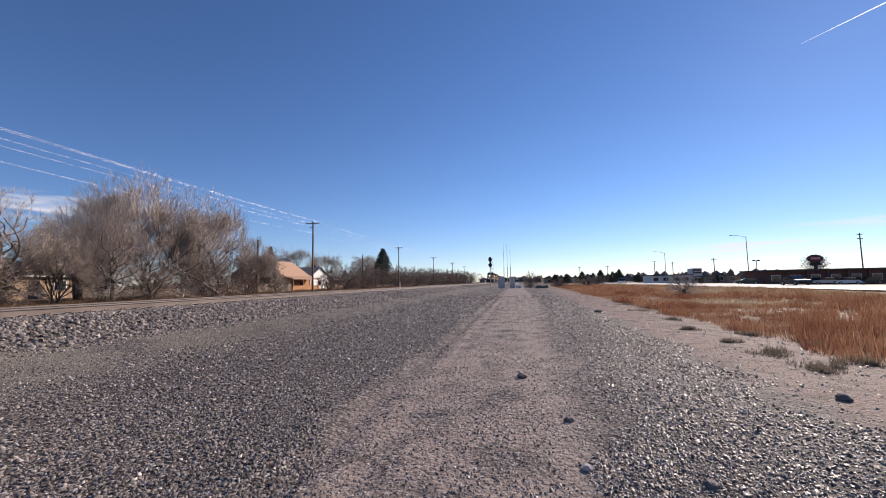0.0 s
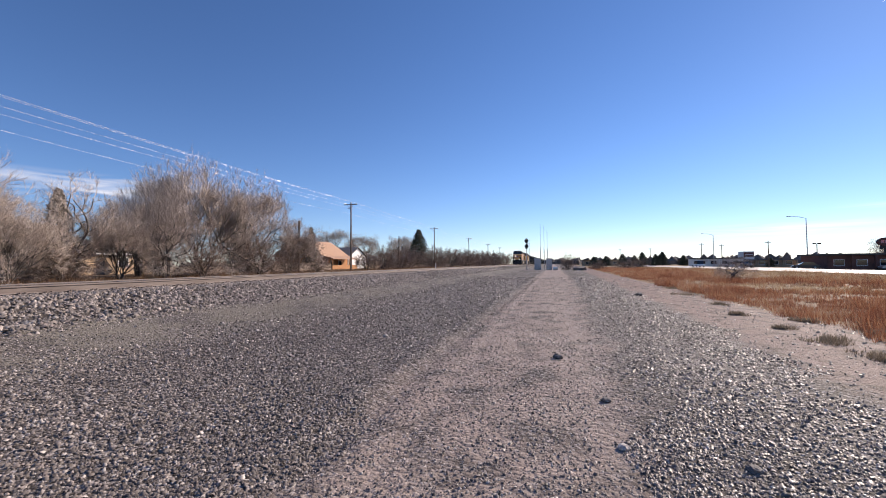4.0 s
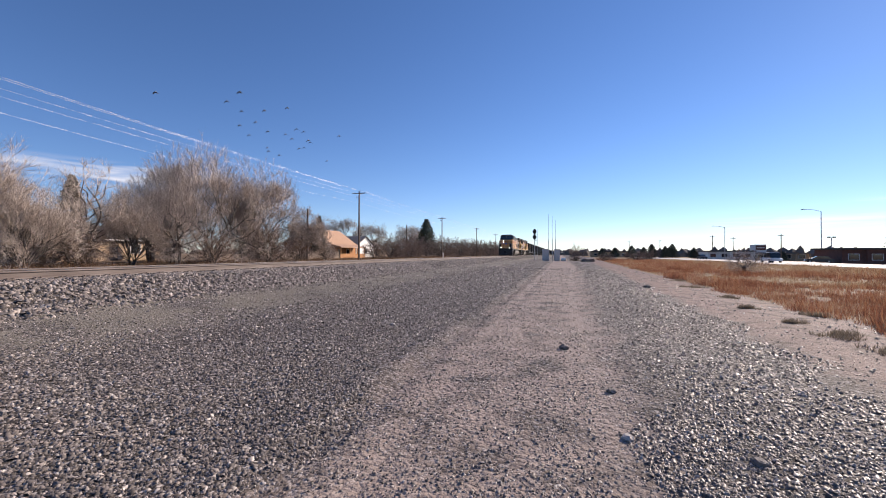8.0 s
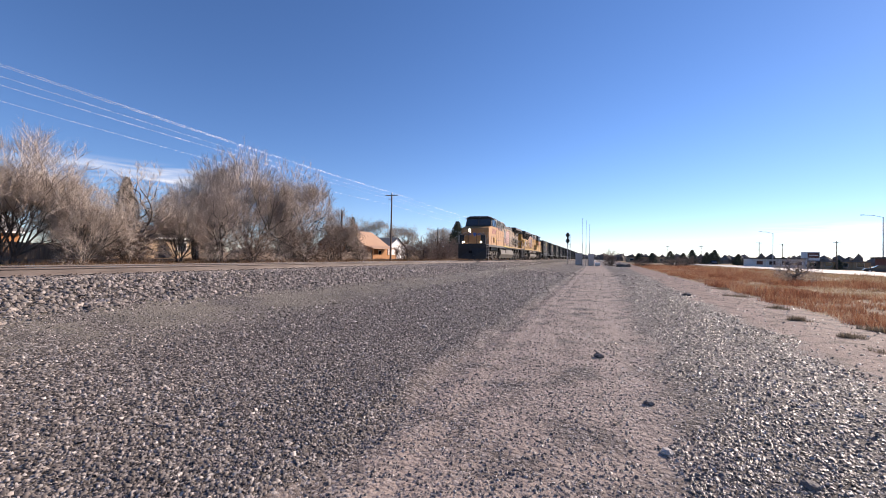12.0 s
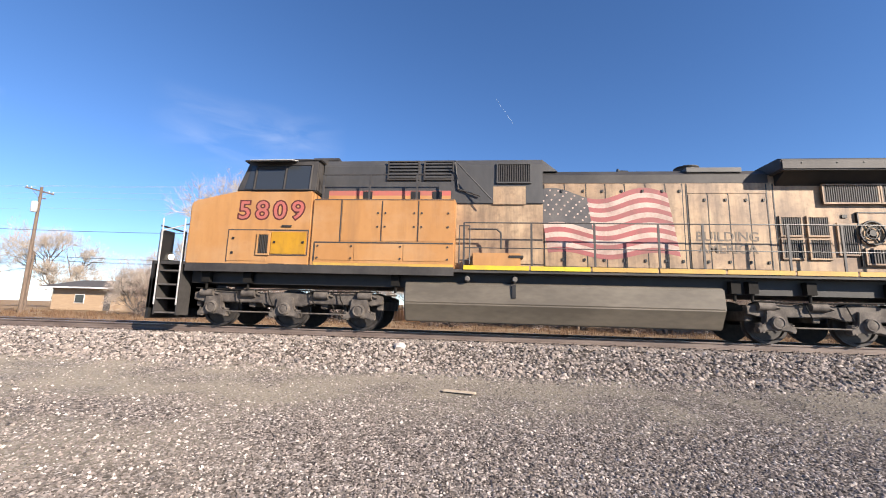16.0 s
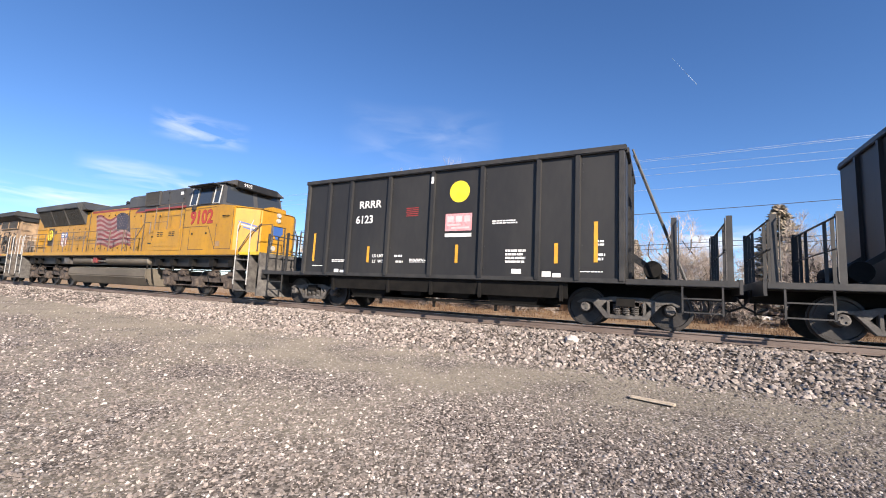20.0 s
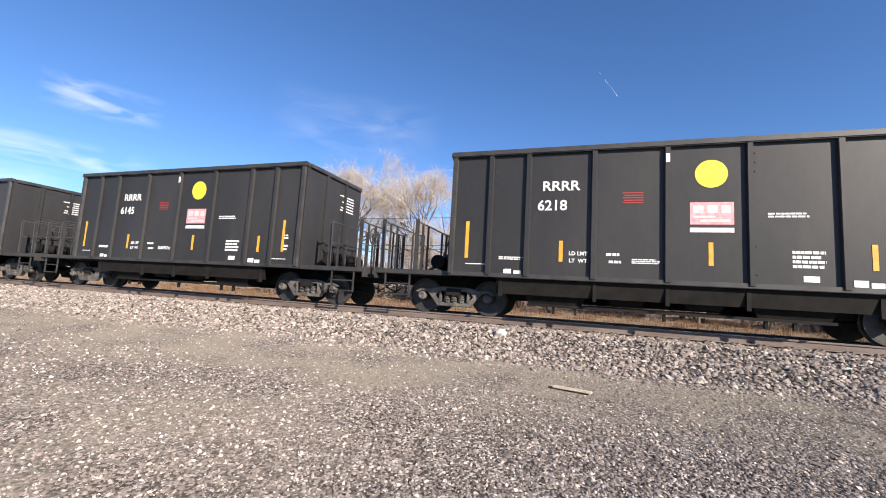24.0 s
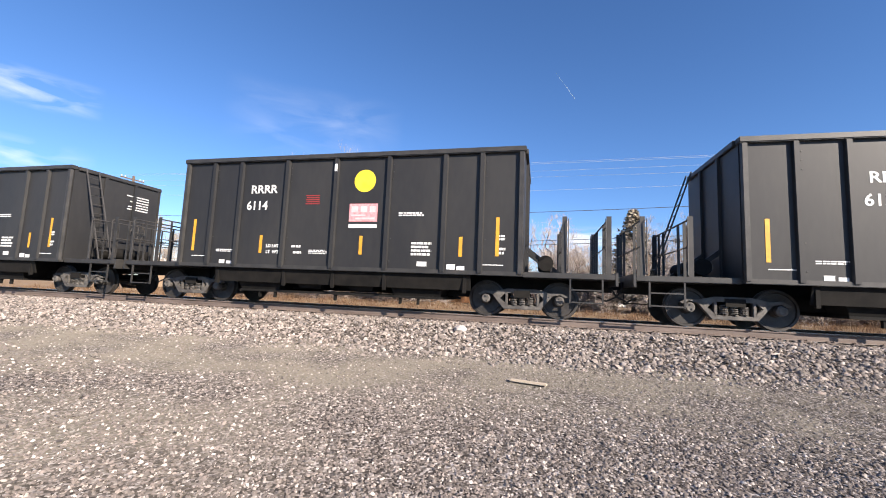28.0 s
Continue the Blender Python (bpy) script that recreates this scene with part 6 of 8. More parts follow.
    for a, b in ((-3.95, -1.68), (-0.34, 3.66)):
        part("air_tank", Shape().spin([(a, 0.02), (a + 0.02, 0.13), (a + 0.08, 0.19), (b - 0.08, 0.19), (b - 0.02, 0.13), (b, 0.02)], (1.20, 0, 1.42), "y", 24), TANK, L, smooth=True)
    for e in (1,):
        part("tank_valve", Shape().box(1.1, 1.4, -1.55, -1.2, 1.3, 1.56), REDPAINT, L)
        part("valve_pipe", Shape().rod((1.3, -1.5, 1.38), (1.3, -0.5, 1.38), 0.05, 8), CAST, L)
        part("brake_valve_rack", Shape().box(1.15, 1.4, -4.95, -4.35, 1.2, 1.58), CAST, L, bevel=0.02)
        part("sand_hoses", Shape().tube([(1.3, 3.5, 1.3), (1.35, 3.6, 0.9), (1.35, 3.75, 0.45)], 0.03).tube([(1.3, 3.8, 1.3), (1.3, 3.95, 0.8), (1.3, 4.1, 0.4)], 0.022), UNDER, L)
    for y in (-9.3, -8.5, -6.2, 4.3, 5.4, 6.8, 8.2, 9.4):
        part("frame_bracket", Shape().box(1.18, 1.36, y, y + 0.26, 1.22, 1.52).rod((1.27, y + 0.13, 1.26), (1.27, y + 0.13, 1.04), 0.04, 8), UNDER, L)
    loco_truck(L, -7.43, 2.10, TRUCKB, "low")
    loco_truck(L, 7.20, 2.10, TRUCKB, "low")
    return L


lead = lead_locomotive()
trailing = second_locomotive()
MOVERS = [(lead, 0.0), (trailing, 25.29)] + CARS
for ob, y in MOVERS:
    ob.matrix_basis = pose(XC, y, RAIL)
lead.scale, trailing.scale = (1.03, 1.03, 1.03), (1.03, 1.03, 1.03)


# ---- trees and plants ----
BARK = material("grey_bark", (0.07, 0.058, 0.05), 0.9, second=(0.14, 0.118, 0.10), scale=6, stretch=(1, 1, 0.25), bump=0.5)
TWIG = material("bare_twigs", (0.34, 0.28, 0.235), 0.85, second=(0.50, 0.43, 0.375), scale=0.8, island=0.25)
TWIGTAN = material("tan_twigs", (0.34, 0.285, 0.235), 0.85, second=(0.48, 0.42, 0.35), scale=0.8, island=0.25)
BRUSH = material("brown_brush", (0.17, 0.12, 0.095), 0.9, second=(0.25, 0.19, 0.155), scale=0.9, island=0.3)
NEEDLE = material("conifer_needles", (0.035, 0.045, 0.025), 0.8, second=(0.08, 0.085, 0.05), scale=2.5, island=0.35)
NEEDLEDRY = material("browned_needles", (0.13, 0.11, 0.075), 0.8, second=(0.30, 0.25, 0.19), scale=2.0, island=0.35)


def grown_tree(name, label, category, seed, height, width, twig, stems=1, bole=0.18, points=1500, shell=0.45, tip=0.55, tips=5, thin=0.010, squash=0.72, spray=3):
    """A bare tree: nodes grow step by step towards points scattered through a domed crown; its twigs stand at the ends."""
    rng = np.random.default_rng(seed)
    zc, rz = height * (bole + (1 - bole) * (1 - squash)), height * (1 - (bole + (1 - bole) * (1 - squash)))
    d = rng.normal(size=(points, 3))
    d /= np.linalg.norm(d, axis=1)[:, None]
    rad = (shell + (1 - shell) * rng.random(points)) ** 0.8
    lobes = 1 + 0.16 * np.sin(3 * np.arctan2(d[:, 1], d[:, 0]) + seed) + 0.10 * np.sin(5 * d[:, 2] + 4 * d[:, 0] + seed)
    c = d * (rad * lobes)[:, None] * np.array([width / 2, width / 2, rz]) + np.array([0, 0, zc])
    c[:, 2] = np.where(c[:, 2] < height * bole * 0.8, height * bole * 0.8 + (height * bole * 0.8 - c[:, 2]) * 0.5, c[:, 2])
    nodes, parent = [], []
    for s in range(stems):
        a, lean = 2 * np.pi * s / stems + rng.random(), (0 if stems == 1 else 0.32)
        base = len(nodes)
        k = 5
        for j in range(k):
            f = j / (k - 1)
            nodes.append((np.cos(a) * (0.1 + lean * width * 0.22 * f) * (stems > 1) + 0.04 * height * f * np.sin(seed), np.sin(a) * (0.1 + lean * width * 0.22 * f) * (stems > 1), -0.1 + f * (zc * 0.9)))
            parent.append(base + j - 1 if j else -1)
    N = np.zeros((len(nodes) + points * 2, 3))
    m = len(nodes)
    N[:m] = nodes
    order = np.argsort(np.linalg.norm(c - np.array([0, 0, zc * 0.8]), axis=1))
    for i in order:
        q = c[i]
        dd = np.linalg.norm(N[:m] - q, axis=1) + np.maximum(0, N[:m, 2] - q[2]) * 0.8
        j = int(dd.argmin())
        mid = N[j] * 0.5 + q * 0.5 + rng.normal(size=3) * dd[j] * 0.05
        for step in ((mid, q) if dd[j] > 0.5 else (q,)):
            N[m] = step
            parent.append(j)
            j = m
            m += 1
    load = np.ones(m)
    for i in range(m - 1, -1, -1):
        if parent[i] >= 0:
            load[parent[i]] += load[i]
    heavy = np.full(m, -1)
    for i in range(m):
        p = parent[i]
        if p >= 0 and (heavy[p] < 0 or load[i] > load[heavy[p]]):
            heavy[p] = i
    for _ in range(6):                       # limbs straighten as they thicken
        A = N.copy()
        for i in range(m):
            if parent[i] >= 0 and heavy[i] >= 0 and load[i] > 2:
                N[i] = 0.4 * A[i] + 0.3 * A[parent[i]] + 0.3 * A[heavy[i]]
    r = thin * np.sqrt(load) ** 0.92
    wood, fine = Shape(), Shape()
    for i in range(m):
        j = parent[i]
        if j < 0:
            continue
        big = load[i] > 9
        (wood if big else fine).rod(N[j], N[i], min(r[j], r[i] * 1.5), 6 if big else 3, r[i], caps=False)
        if load[i] < 5:
            out = N[i] - np.array([0, 0, zc * 0.75])
            out /= np.linalg.norm(out) + 1e-6
            for _ in range(tips):
                t = out + rng.normal(size=3) * 0.55 + np.array([0, 0, 0.35])
                t *= tip * rng.uniform(0.5, 1.1) / np.linalg.norm(t)
                fine.rod(N[i], N[i] + t, thin * 0.8, 3, thin * 0.35, caps=False)
                for _ in range(spray):
                    f = rng.uniform(0.2, 1.0)
                    b = N[i] + t * f
                    u = t * rng.uniform(0.25, 0.6) + rng.normal(size=3) * tip * 0.22 + np.array([0, 0, tip * 0.12])
                    w = np.cross(u, rng.normal(size=3))
                    w *= 0.0042 / (np.linalg.norm(w) + 1e-9)
                    fine.add([b - w, b + w, b + u], [(0, 1, 2)])
    t = thing(name, label, category)
    part("trunk", wood, BARK, t)
    part("crown", fine, twig, t)
    return t


def spreading_tree(name, label, category, seed, height, width, twig, stems=1, levels=6, forks=3, spread=30, shrink=0.74, bole=0.2, limb=2.0, twigs=22, reach=0.8, girth=0.022):
    """A bare broad-crowned tree: limbs that fork again and again and sweep upwards, each end carrying a broom of thin twigs."""
    rng = random.Random(seed)
    limbs, ends = [], []

    def fork(p, d, length, level):
        for _ in range(2):
            d = (d + Vector((rng.gauss(0, 0.13), rng.gauss(0, 0.13), rng.gauss(0.05, 0.08)))).normalized()
            q = p + d * length * 0.5
            limbs.append((p, q, level))
            p = q
        if level == levels:
            ends.append((p, d))
            return
        u = d.orthogonal().normalized()
        w = d.cross(u)
        a0 = rng.uniform(0, 2 * math.pi)
        k = forks + (1 if level == 0 else 0)
        for i in range(k):
            a, t = a0 + 2 * math.pi * i / k + rng.uniform(-0.5, 0.5), radians(rng.uniform(0.5, 1.35) * spread * (1.25 if level < 2 else 1.0))
            e = d * math.cos(t) + (u * math.cos(a) + w * math.sin(a)) * math.sin(t)
            fork(p, (e + Vector((0, 0, 0.08))).normalized(), (limb if level == 0 else length * shrink) * rng.uniform(0.7, 1.25), level + 1)
    for i in range(stems):
        a = 2 * math.pi * i / stems + rng.uniform(-0.4, 0.4)
        lean = 0.0 if stems == 1 else 0.6
        fork(Vector((0.25 * math.cos(a) * (stems > 1), 0.25 * math.sin(a) * (stems > 1), 0)), Vector((lean * math.cos(a), lean * math.sin(a), 1)).normalized(), bole if stems == 1 else bole * rng.uniform(0.7, 1.3), 0)
    pts = np.array([tuple(q) for _, q, _ in limbs])
    kz = (height - reach * 0.5) / pts[:, 2].max()
    kx = (width / 2 - reach * 0.5) / np.percentile(np.hypot(pts[:, 0], pts[:, 1]), 90)
    size = Matrix.Diagonal((kx, kx, kz))
    wood, fine = Shape(), Shape()
    for p, q, level in limbs:
        r0, r1 = girth * height * 0.56 ** level, girth * height * 0.56 ** (level + 0.5)
        (wood if level < 4 else fine).rod(size @ p, size @ q, max(r0, 0.008), 7 if level < 2 else 5 if level < 4 else 3, max(r1, 0.007), caps=False)
    for p, d in ends:
        p, d = size @ p, (size @ d).normalized()
        for _ in range(twigs):
            t = (d + Vector((rng.gauss(0, 0.5), rng.gauss(0, 0.5), rng.gauss(0.2, 0.4)))).normalized() * reach * rng.uniform(0.4, 1.1)
            o = p - d * rng.uniform(0, 0.6) * reach
            w = t.cross(Vector((rng.gauss(0, 1), rng.gauss(0, 1), rng.gauss(0, 1)))).normalized() * 0.006
            fine.add([o - w, o + w, o + t], [(0, 1, 2)])
    t = thing(name, label, category)
    part("trunk", wood, BARK, t)
    part("crown", fine, twig, t)
    return t


cottonwood = spreading_tree("cottonwood_tree", "tall bare cottonwood with tan twigs behind the track", "tree", 11, 17.5, 17, TWIGTAN, levels=6, forks=4, spread=38, shrink=0.72, bole=2.6, limb=3.6, twigs=9, reach=1.1)
elm = spreading_tree("elm_tree", "bare grey multi-stemmed elm behind the track", "tree", 23, 10, 9.5, TWIG, stems=4, levels=5, forks=4, spread=33, shrink=0.74, bole=0.6, limb=2.2, twigs=9, reach=0.85, girth=0.010)
elm2 = spreading_tree("elm_tree", "bare grey spreading elm behind the track", "tree", 31, 11, 12, TWIG, stems=2, levels=5, forks=4, spread=36, shrink=0.76, bole=1.0, limb=2.6, twigs=16, reach=0.95, girth=0.016)
sapling = grown_tree("young_tree", "slender bare young tree beside the track", "tree", 41, 7.5, 4.2, TWIG, stems=2, bole=0.12, points=900, shell=0.2, tip=0.6, tips=5, thin=0.009, squash=0.62)
shrub = grown_tree("shrub", "brown leafless shrub in the dry grass", "shrub", 53, 3.2, 4.2, BRUSH, stems=8, bole=0.03, points=900, shell=0.2, tip=0.45, tips=5, thin=0.008, squash=0.6)


def conifer(kind_name, label, height, width, needles, seed):
    t = thing(kind_name, label, "tree")
    part("trunk", Shape().rod((0, 0, 0), (0, 0, height * 0.96), height * 0.02, 8, 0.03), BARK, t)
    rng = random.Random(seed)
    s = Shape()
    n = 620
    for i in range(n):
        f = (i + rng.random()) / n
        z = height * (0.06 + 0.93 * f)
        reach = width / 2 * (1 - f) ** 0.85 * rng.uniform(0.55, 1.12) + 0.12
        a = i * 2.39996 + rng.uniform(-0.4, 0.4)
        d = Vector((math.cos(a), math.sin(a), rng.uniform(-0.1, 0.35)))
        side = Vector((-math.sin(a), math.cos(a), 0))
        for k in range(5):
            g = 0.3 + 0.7 * (k + rng.random()) / 5
            c = Vector((0, 0, z)) + d * reach * g
            for w in (-1, 1):
                tip = c + (d * 0.5 + side * w * rng.uniform(0.3, 0.9) + Vector((0, 0, rng.uniform(-0.2, 0.5)))).normalized() * rng.uniform(0.25, 0.5) * (0.6 + 0.4 * (1 - f))
                b = side * 0.05 + Vector((0, 0, 0.07))
                s.add([c - b, c + b, tip, c + Vector((0, 0, -0.09)) + d * 0.05], [(0, 1, 2), (1, 3, 2), (3, 0, 2)])
    part("crown", s, needles, t)
    return t


fir = conifer("fir_tree", "half-browned fir tree behind the track", 9.2, 5.2, NEEDLEDRY, 7)
dark_fir = conifer("fir_tree", "dark green fir tree among bare trees", 10.0, 5.0, NEEDLE, 8)


def place(ob, first_use, x, y, h, w, turn, group):
    """Puts a tree, or a copy of it, on the ground at a true height."""
    base_h, base_w = BASES[ob.name]
    m = Matrix.LocRotScale((x, y, ground_z(x, y) - 0.05), Euler((0, 0, radians(turn))), (w / base_w, w / base_w, h / base_h))
    if first_use:
        ob.matrix_basis = m
        return tagged(ob, group=group)
    made = copy_thing(ob, pose(0, 0, 0))
    made.matrix_basis = m
    return tagged(made, group=group)


BASES = {cottonwood.name: (17.5, 17), elm.name: (10, 9.5), elm2.name: (11, 12), sapling.name: (7.5, 4.2), shrub.name: (3.2, 4.2), fir.name: (9.2, 5.2), dark_fir.name: (10, 5)}
PLAN = [
    (cottonwood, [(-42, -28.5, 18.3, 17, 0), (-43, -15.5, 16.8, 13.5, 130), (-60, 108, 13, 14, 40), (-62, 122, 12, 12, 200), (-56, 152, 14, 15, 20), (-60, 168, 13, 14, 100), (-62, -70, 6, 5, 70), (-66, -75, 16, 16, 160)]),
    (elm, [(-34, 13.8, 9.0, 9.6, 20), (-35, 29.0, 10.0, 8.0, 80), (-40, -6.3, 10.4, 7.5, 200), (-33, 46.5, 7.5, 7, 300), (-37, -26, 7.8, 8, 10), (-33.5, 24.5, 6.8, 5.5, 170), (-36, -33, 6.5, 5.5, 95), (-31.5, 16.5, 6.0, 5.5, 250)]),
    (elm2, [(-36, 34.5, 14.0, 14.0, 0), (-35, 40.5, 13.0, 11, 140), (-34, 2.0, 6.5, 6.5, 60), (-36, -11, 9, 8.5, 220), (-40, -18, 8.5, 9, 30), (-42, 8.5, 7.5, 8, 110), (-46, 24, 6.0, 7.0, 40)]),
    (sapling, [(-33.5, 21.2, 7.3, 4.6, 0), (-41, 0.4, 8.3, 6.5, 50), (-33.6, 7.2, 6.8, 4.5, 120), (-42, -31, 5.3, 4.0, 10), (-31.5, 26.8, 6.2, 4.0, 200), (-38, 29.5, 8.0, 5.0, 20), (-47, 12, 7.5, 5.5, 77), (-52, 60, 7, 6, 31), (13.7, 36.9, 1.9, 2.8, 10)]),
    (shrub, [(-31, 30, 3.0, 4.4, 0), (-31, 37.5, 4.2, 5.0, 60), (-31.5, 43, 2.6, 4.2, 90), (-33, 52, 2.6, 4, 10), (-34, 70, 3.4, 5, 40), (-33, 75, 4.2, 5.6, 80), (-34, 80, 4.4, 6, 140), (-33, 86, 4.0, 6, 190), (-36, 92, 5, 7, 30),
             (-38, 105, 5.5, 8, 30), (-35, 116, 5.8, 9, 75), (-37, 128, 6, 9, 20), (-35, 140, 6, 10, 55), (-38, 153, 6.2, 10, 95), (-36, 168, 6.5, 11, 15), (-38, 185, 7, 12, 44), (-36, 204, 7, 13, 88), (-38, 226, 7.5, 14, 11), (-36, 250, 8, 15, 66),
             (-38, 280, 8, 17, 20), (-36, 315, 8.5, 18, 33), (-32, 10.5, 2.2, 4, 35), (-33, -3, 2.4, 4.2, 77), (-35, -13, 3.4, 5.5, 5), (-34, -20, 4.0, 6.0, 48), (-34.5, -28, 3.8, 6, 110), (-31, -24, 2.2, 4.2, 160), (-33, 20, 2.4, 4, 70),
             (3.0, 92, 3.2, 3.4, 12), (9.5, 96, 1.7, 4, 50), (16, 100, 2.0, 5, 80), (22, 118, 2.6, 5, 10)]),
    (fir, [(-38.5, 7.0, 9.0, 6.4, 0), (-50, -3.2, 8.2, 4.2, 50), (-36.5, 22.0, 7.0, 3.8, 140), (-43, 48, 9.2, 4.6, 60)]),
    (dark_fir, [(-46, 70, 8.5, 4.0, 0), (-48, 142, 14, 11, 50), (-56, 90, 5.0, 4.0, 20), (-58, 96, 5.2, 4.0, 70), (29, 190, 5.4, 6, 10), (33, 186, 4.6, 5, 60), (38, 196, 6.2, 6.5, 120), (42, 190, 5.2, 5.4, 200), (47, 200, 6.4, 6.6, 30), (52, 188, 4.6, 5, 90),
                (24, 205, 4.8, 6, 10), (19, 210, 4.6, 6, 75), (60, 170, 3.8, 4, 100), (66, 150, 3.0, 3.4, 150), (76, 145, 4.0, 4.6, 33), (84, 150, 4.4, 5, 80), (-50, 75, 6.5, 3.5, 60)]),
]
for ob, spots in PLAN:
    for k, (x, y, h, w, turn) in enumerate(spots):
        place(ob, k == 0, x, y, h, w, turn, {"tree": "trees round the railway", "shrub": "shrubs in the dry grass"}[ob["category"]])
baretree_far = copy_thing(cottonwood, pose(0, 0, 0))
baretree_far.matrix_basis = Matrix.LocRotScale((72, 112, -0.8), Euler((0, 0, 1)), (0.42, 0.42, 0.45))

# Dry grass: bunches of tapering blades
GRASSRED = stone_material("rust_dry_grass", [(0.17, 0.07, 0.045), (0.27, 0.11, 0.06), (0.36, 0.155, 0.085), (0.40, 0.22, 0.125), (0.50, 0.34, 0.21)], 0.8, 0.3, patches=0.55)
GRASSSTRAW = stone_material("straw_dry_grass", [(0.24, 0.13, 0.075), (0.33, 0.21, 0.12), (0.40, 0.28, 0.165), (0.46, 0.35, 0.22), (0.54, 0.44, 0.30)], 0.8, 0.3, patches=0.3)
TUFT = stone_material("grey_tuft_grass", [(0.15, 0.12, 0.09), (0.22, 0.18, 0.135), (0.30, 0.25, 0.19)], 0.85, 0.3)

# verge grass: brown tones lowered to carry the shade of the shrubs behind
VERGE = stone_material("shaded_brown_verge_grass", [(0.13, 0.075, 0.045), (0.21, 0.13, 0.08), (0.18, 0.105, 0.06), (0.27, 0.18, 0.11)], 0.85, 0.3, patches=0.4)


def grass(name, spots, mat, label, seed):
    """Blades in bunches: spots of (x, y, blades, spread, height)."""
    rng = np.random.default_rng(seed)
    V = []
    for x, y, k, spread, h in spots:
        r = spread * np.sqrt(rng.random(k))
        a = rng.uniform(0, 2 * np.pi, k)
        bx, by = x + r * np.cos(a), y + r * np.sin(a)
        z = ground_z(x, y) - 0.02
        lean = rng.uniform(0.05, 0.9, k)
        la = rng.uniform(0, 2 * np.pi, k)
        hh = h * rng.uniform(0.3, 1.0, k)
        w = 0.003 + 0.004 * rng.random(k) * (1 + math.hypot(x, y) / 12)
        ca, sa = np.cos(la + 1.57), np.sin(la + 1.57)
        V.append(np.stack([np.stack([bx - w * ca, by - w * sa, np.full(k, z)], 1), np.stack([bx + w * ca, by + w * sa, np.full(k, z)], 1),
                           np.stack([bx + hh * lean * np.cos(la), by + hh * lean * np.sin(la), z + hh], 1)], 1))
    v = np.concatenate(V)
    k = len(v)
    me = bpy.data.meshes.new(name)
    me.vertices.add(k * 3)
    me.vertices.foreach_set("co", v.reshape(-1).astype(np.float32))
    me.loops.add(k * 3)
    me.loops.foreach_set("vertex_index", np.arange(k * 3, dtype=np.int32))
    me.polygons.add(k)
    me.polygons.foreach_set("loop_start", np.arange(0, k * 3, 3, dtype=np.int32))
    me.update(calc_edges=True)
    me.materials.append(mat)
    return tagged(new(name, me), label, "grass", kind="stuff")


rg = random.Random(77)
red, straw = [], []
for i in range(5200):
    f = rg.random() ** 1.5
    y = 4 + 120 * f
    edge = 5.9 + 0.04 * (y - 10) + 0.7 * noise.noise((y * 0.3, 2, 0))
    x = edge + rg.random() ** 1.25 * (26 - 0.02 * y) * (0.5 + f)
    if x > 30:
        continue
    patch = noise.noise((x * 0.16, y * 0.10, 9)) + 0.25 * noise.noise((x * 0.6, y * 0.5, 3))
    near = 1.0 if y < 45 else 0.6
    h = rg.uniform(0.20, 0.50) * min(1.35, max(0.45, 0.95 + 1.5 * patch))
    (red if patch + 0.55 - (x - edge) * 0.06 > 0 else straw).append((x, y, int(64 * near), 0.26 + 0.006 * y, h))
left = []
for i in range(2600):
    y = -45 + 160 * rg.random() ** 1.1
    x = -19 - 17 * rg.random()
    left.append((x, y, 22, 0.35, rg.uniform(0.25, 0.65)))
grass("field_grass_red", red, GRASSRED, "rust-coloured dry grass standing in the field", 1)
grass("field_grass_straw", straw, GRASSSTRAW, "straw-coloured dry grass in the field", 2)
grass("verge_grass", left, VERGE, "dry orange-brown grass on the verge behind the track", 6)
for x, y, s in ((4.6, 10.1, 0.22), (4.7, 8.6, 0.30), (6.0, 9.8, 0.26), (4.6, 7.4, 0.34), (4.75, 12.6, 0.25), (5.5, 7.9, 0.22), (5.3, 15.5, 0.3), (5.7, 11.6, 0.25), (5.6, 20, 0.4), (5.4, 6.3, 0.2), (6.2, 25, 0.5)):
    grass("grass_tuft", [(x + rg.gauss(0, 0.45) * s, y + rg.gauss(0, 0.45) * s, 120, s * rg.uniform(0.3, 0.8), rg.uniform(0.07, 0.17)) for _ in range(7)], TUFT, "low grey dead tuft on the dirt strip", int(x * 100 + y * 10))

# ---- poles and wires ----
POLE = material("pole_wood", (0.105, 0.075, 0.055), 0.9, second=(0.19, 0.14, 0.105), scale=6, stretch=(3, 3, 0.3), bump=0.3)
INSUL = material("pale_insulator", (0.55, 0.55, 0.53), 0.3)
WIRE = material("bare_conductor", (0.55, 0.55, 0.56), 0.5, 0.3)
CABLE = material("dark_cable", (0.05, 0.05, 0.05), 0.6)
GALV = material("galvanised_steel", (0.42, 0.43, 0.44), 0.45, 0.6, second=(0.33, 0.34, 0.35), scale=4)
PX, PYS, PTOP = -32.5, [-90, -41, 12, 61, 110, 159, 208, 257], 11.9


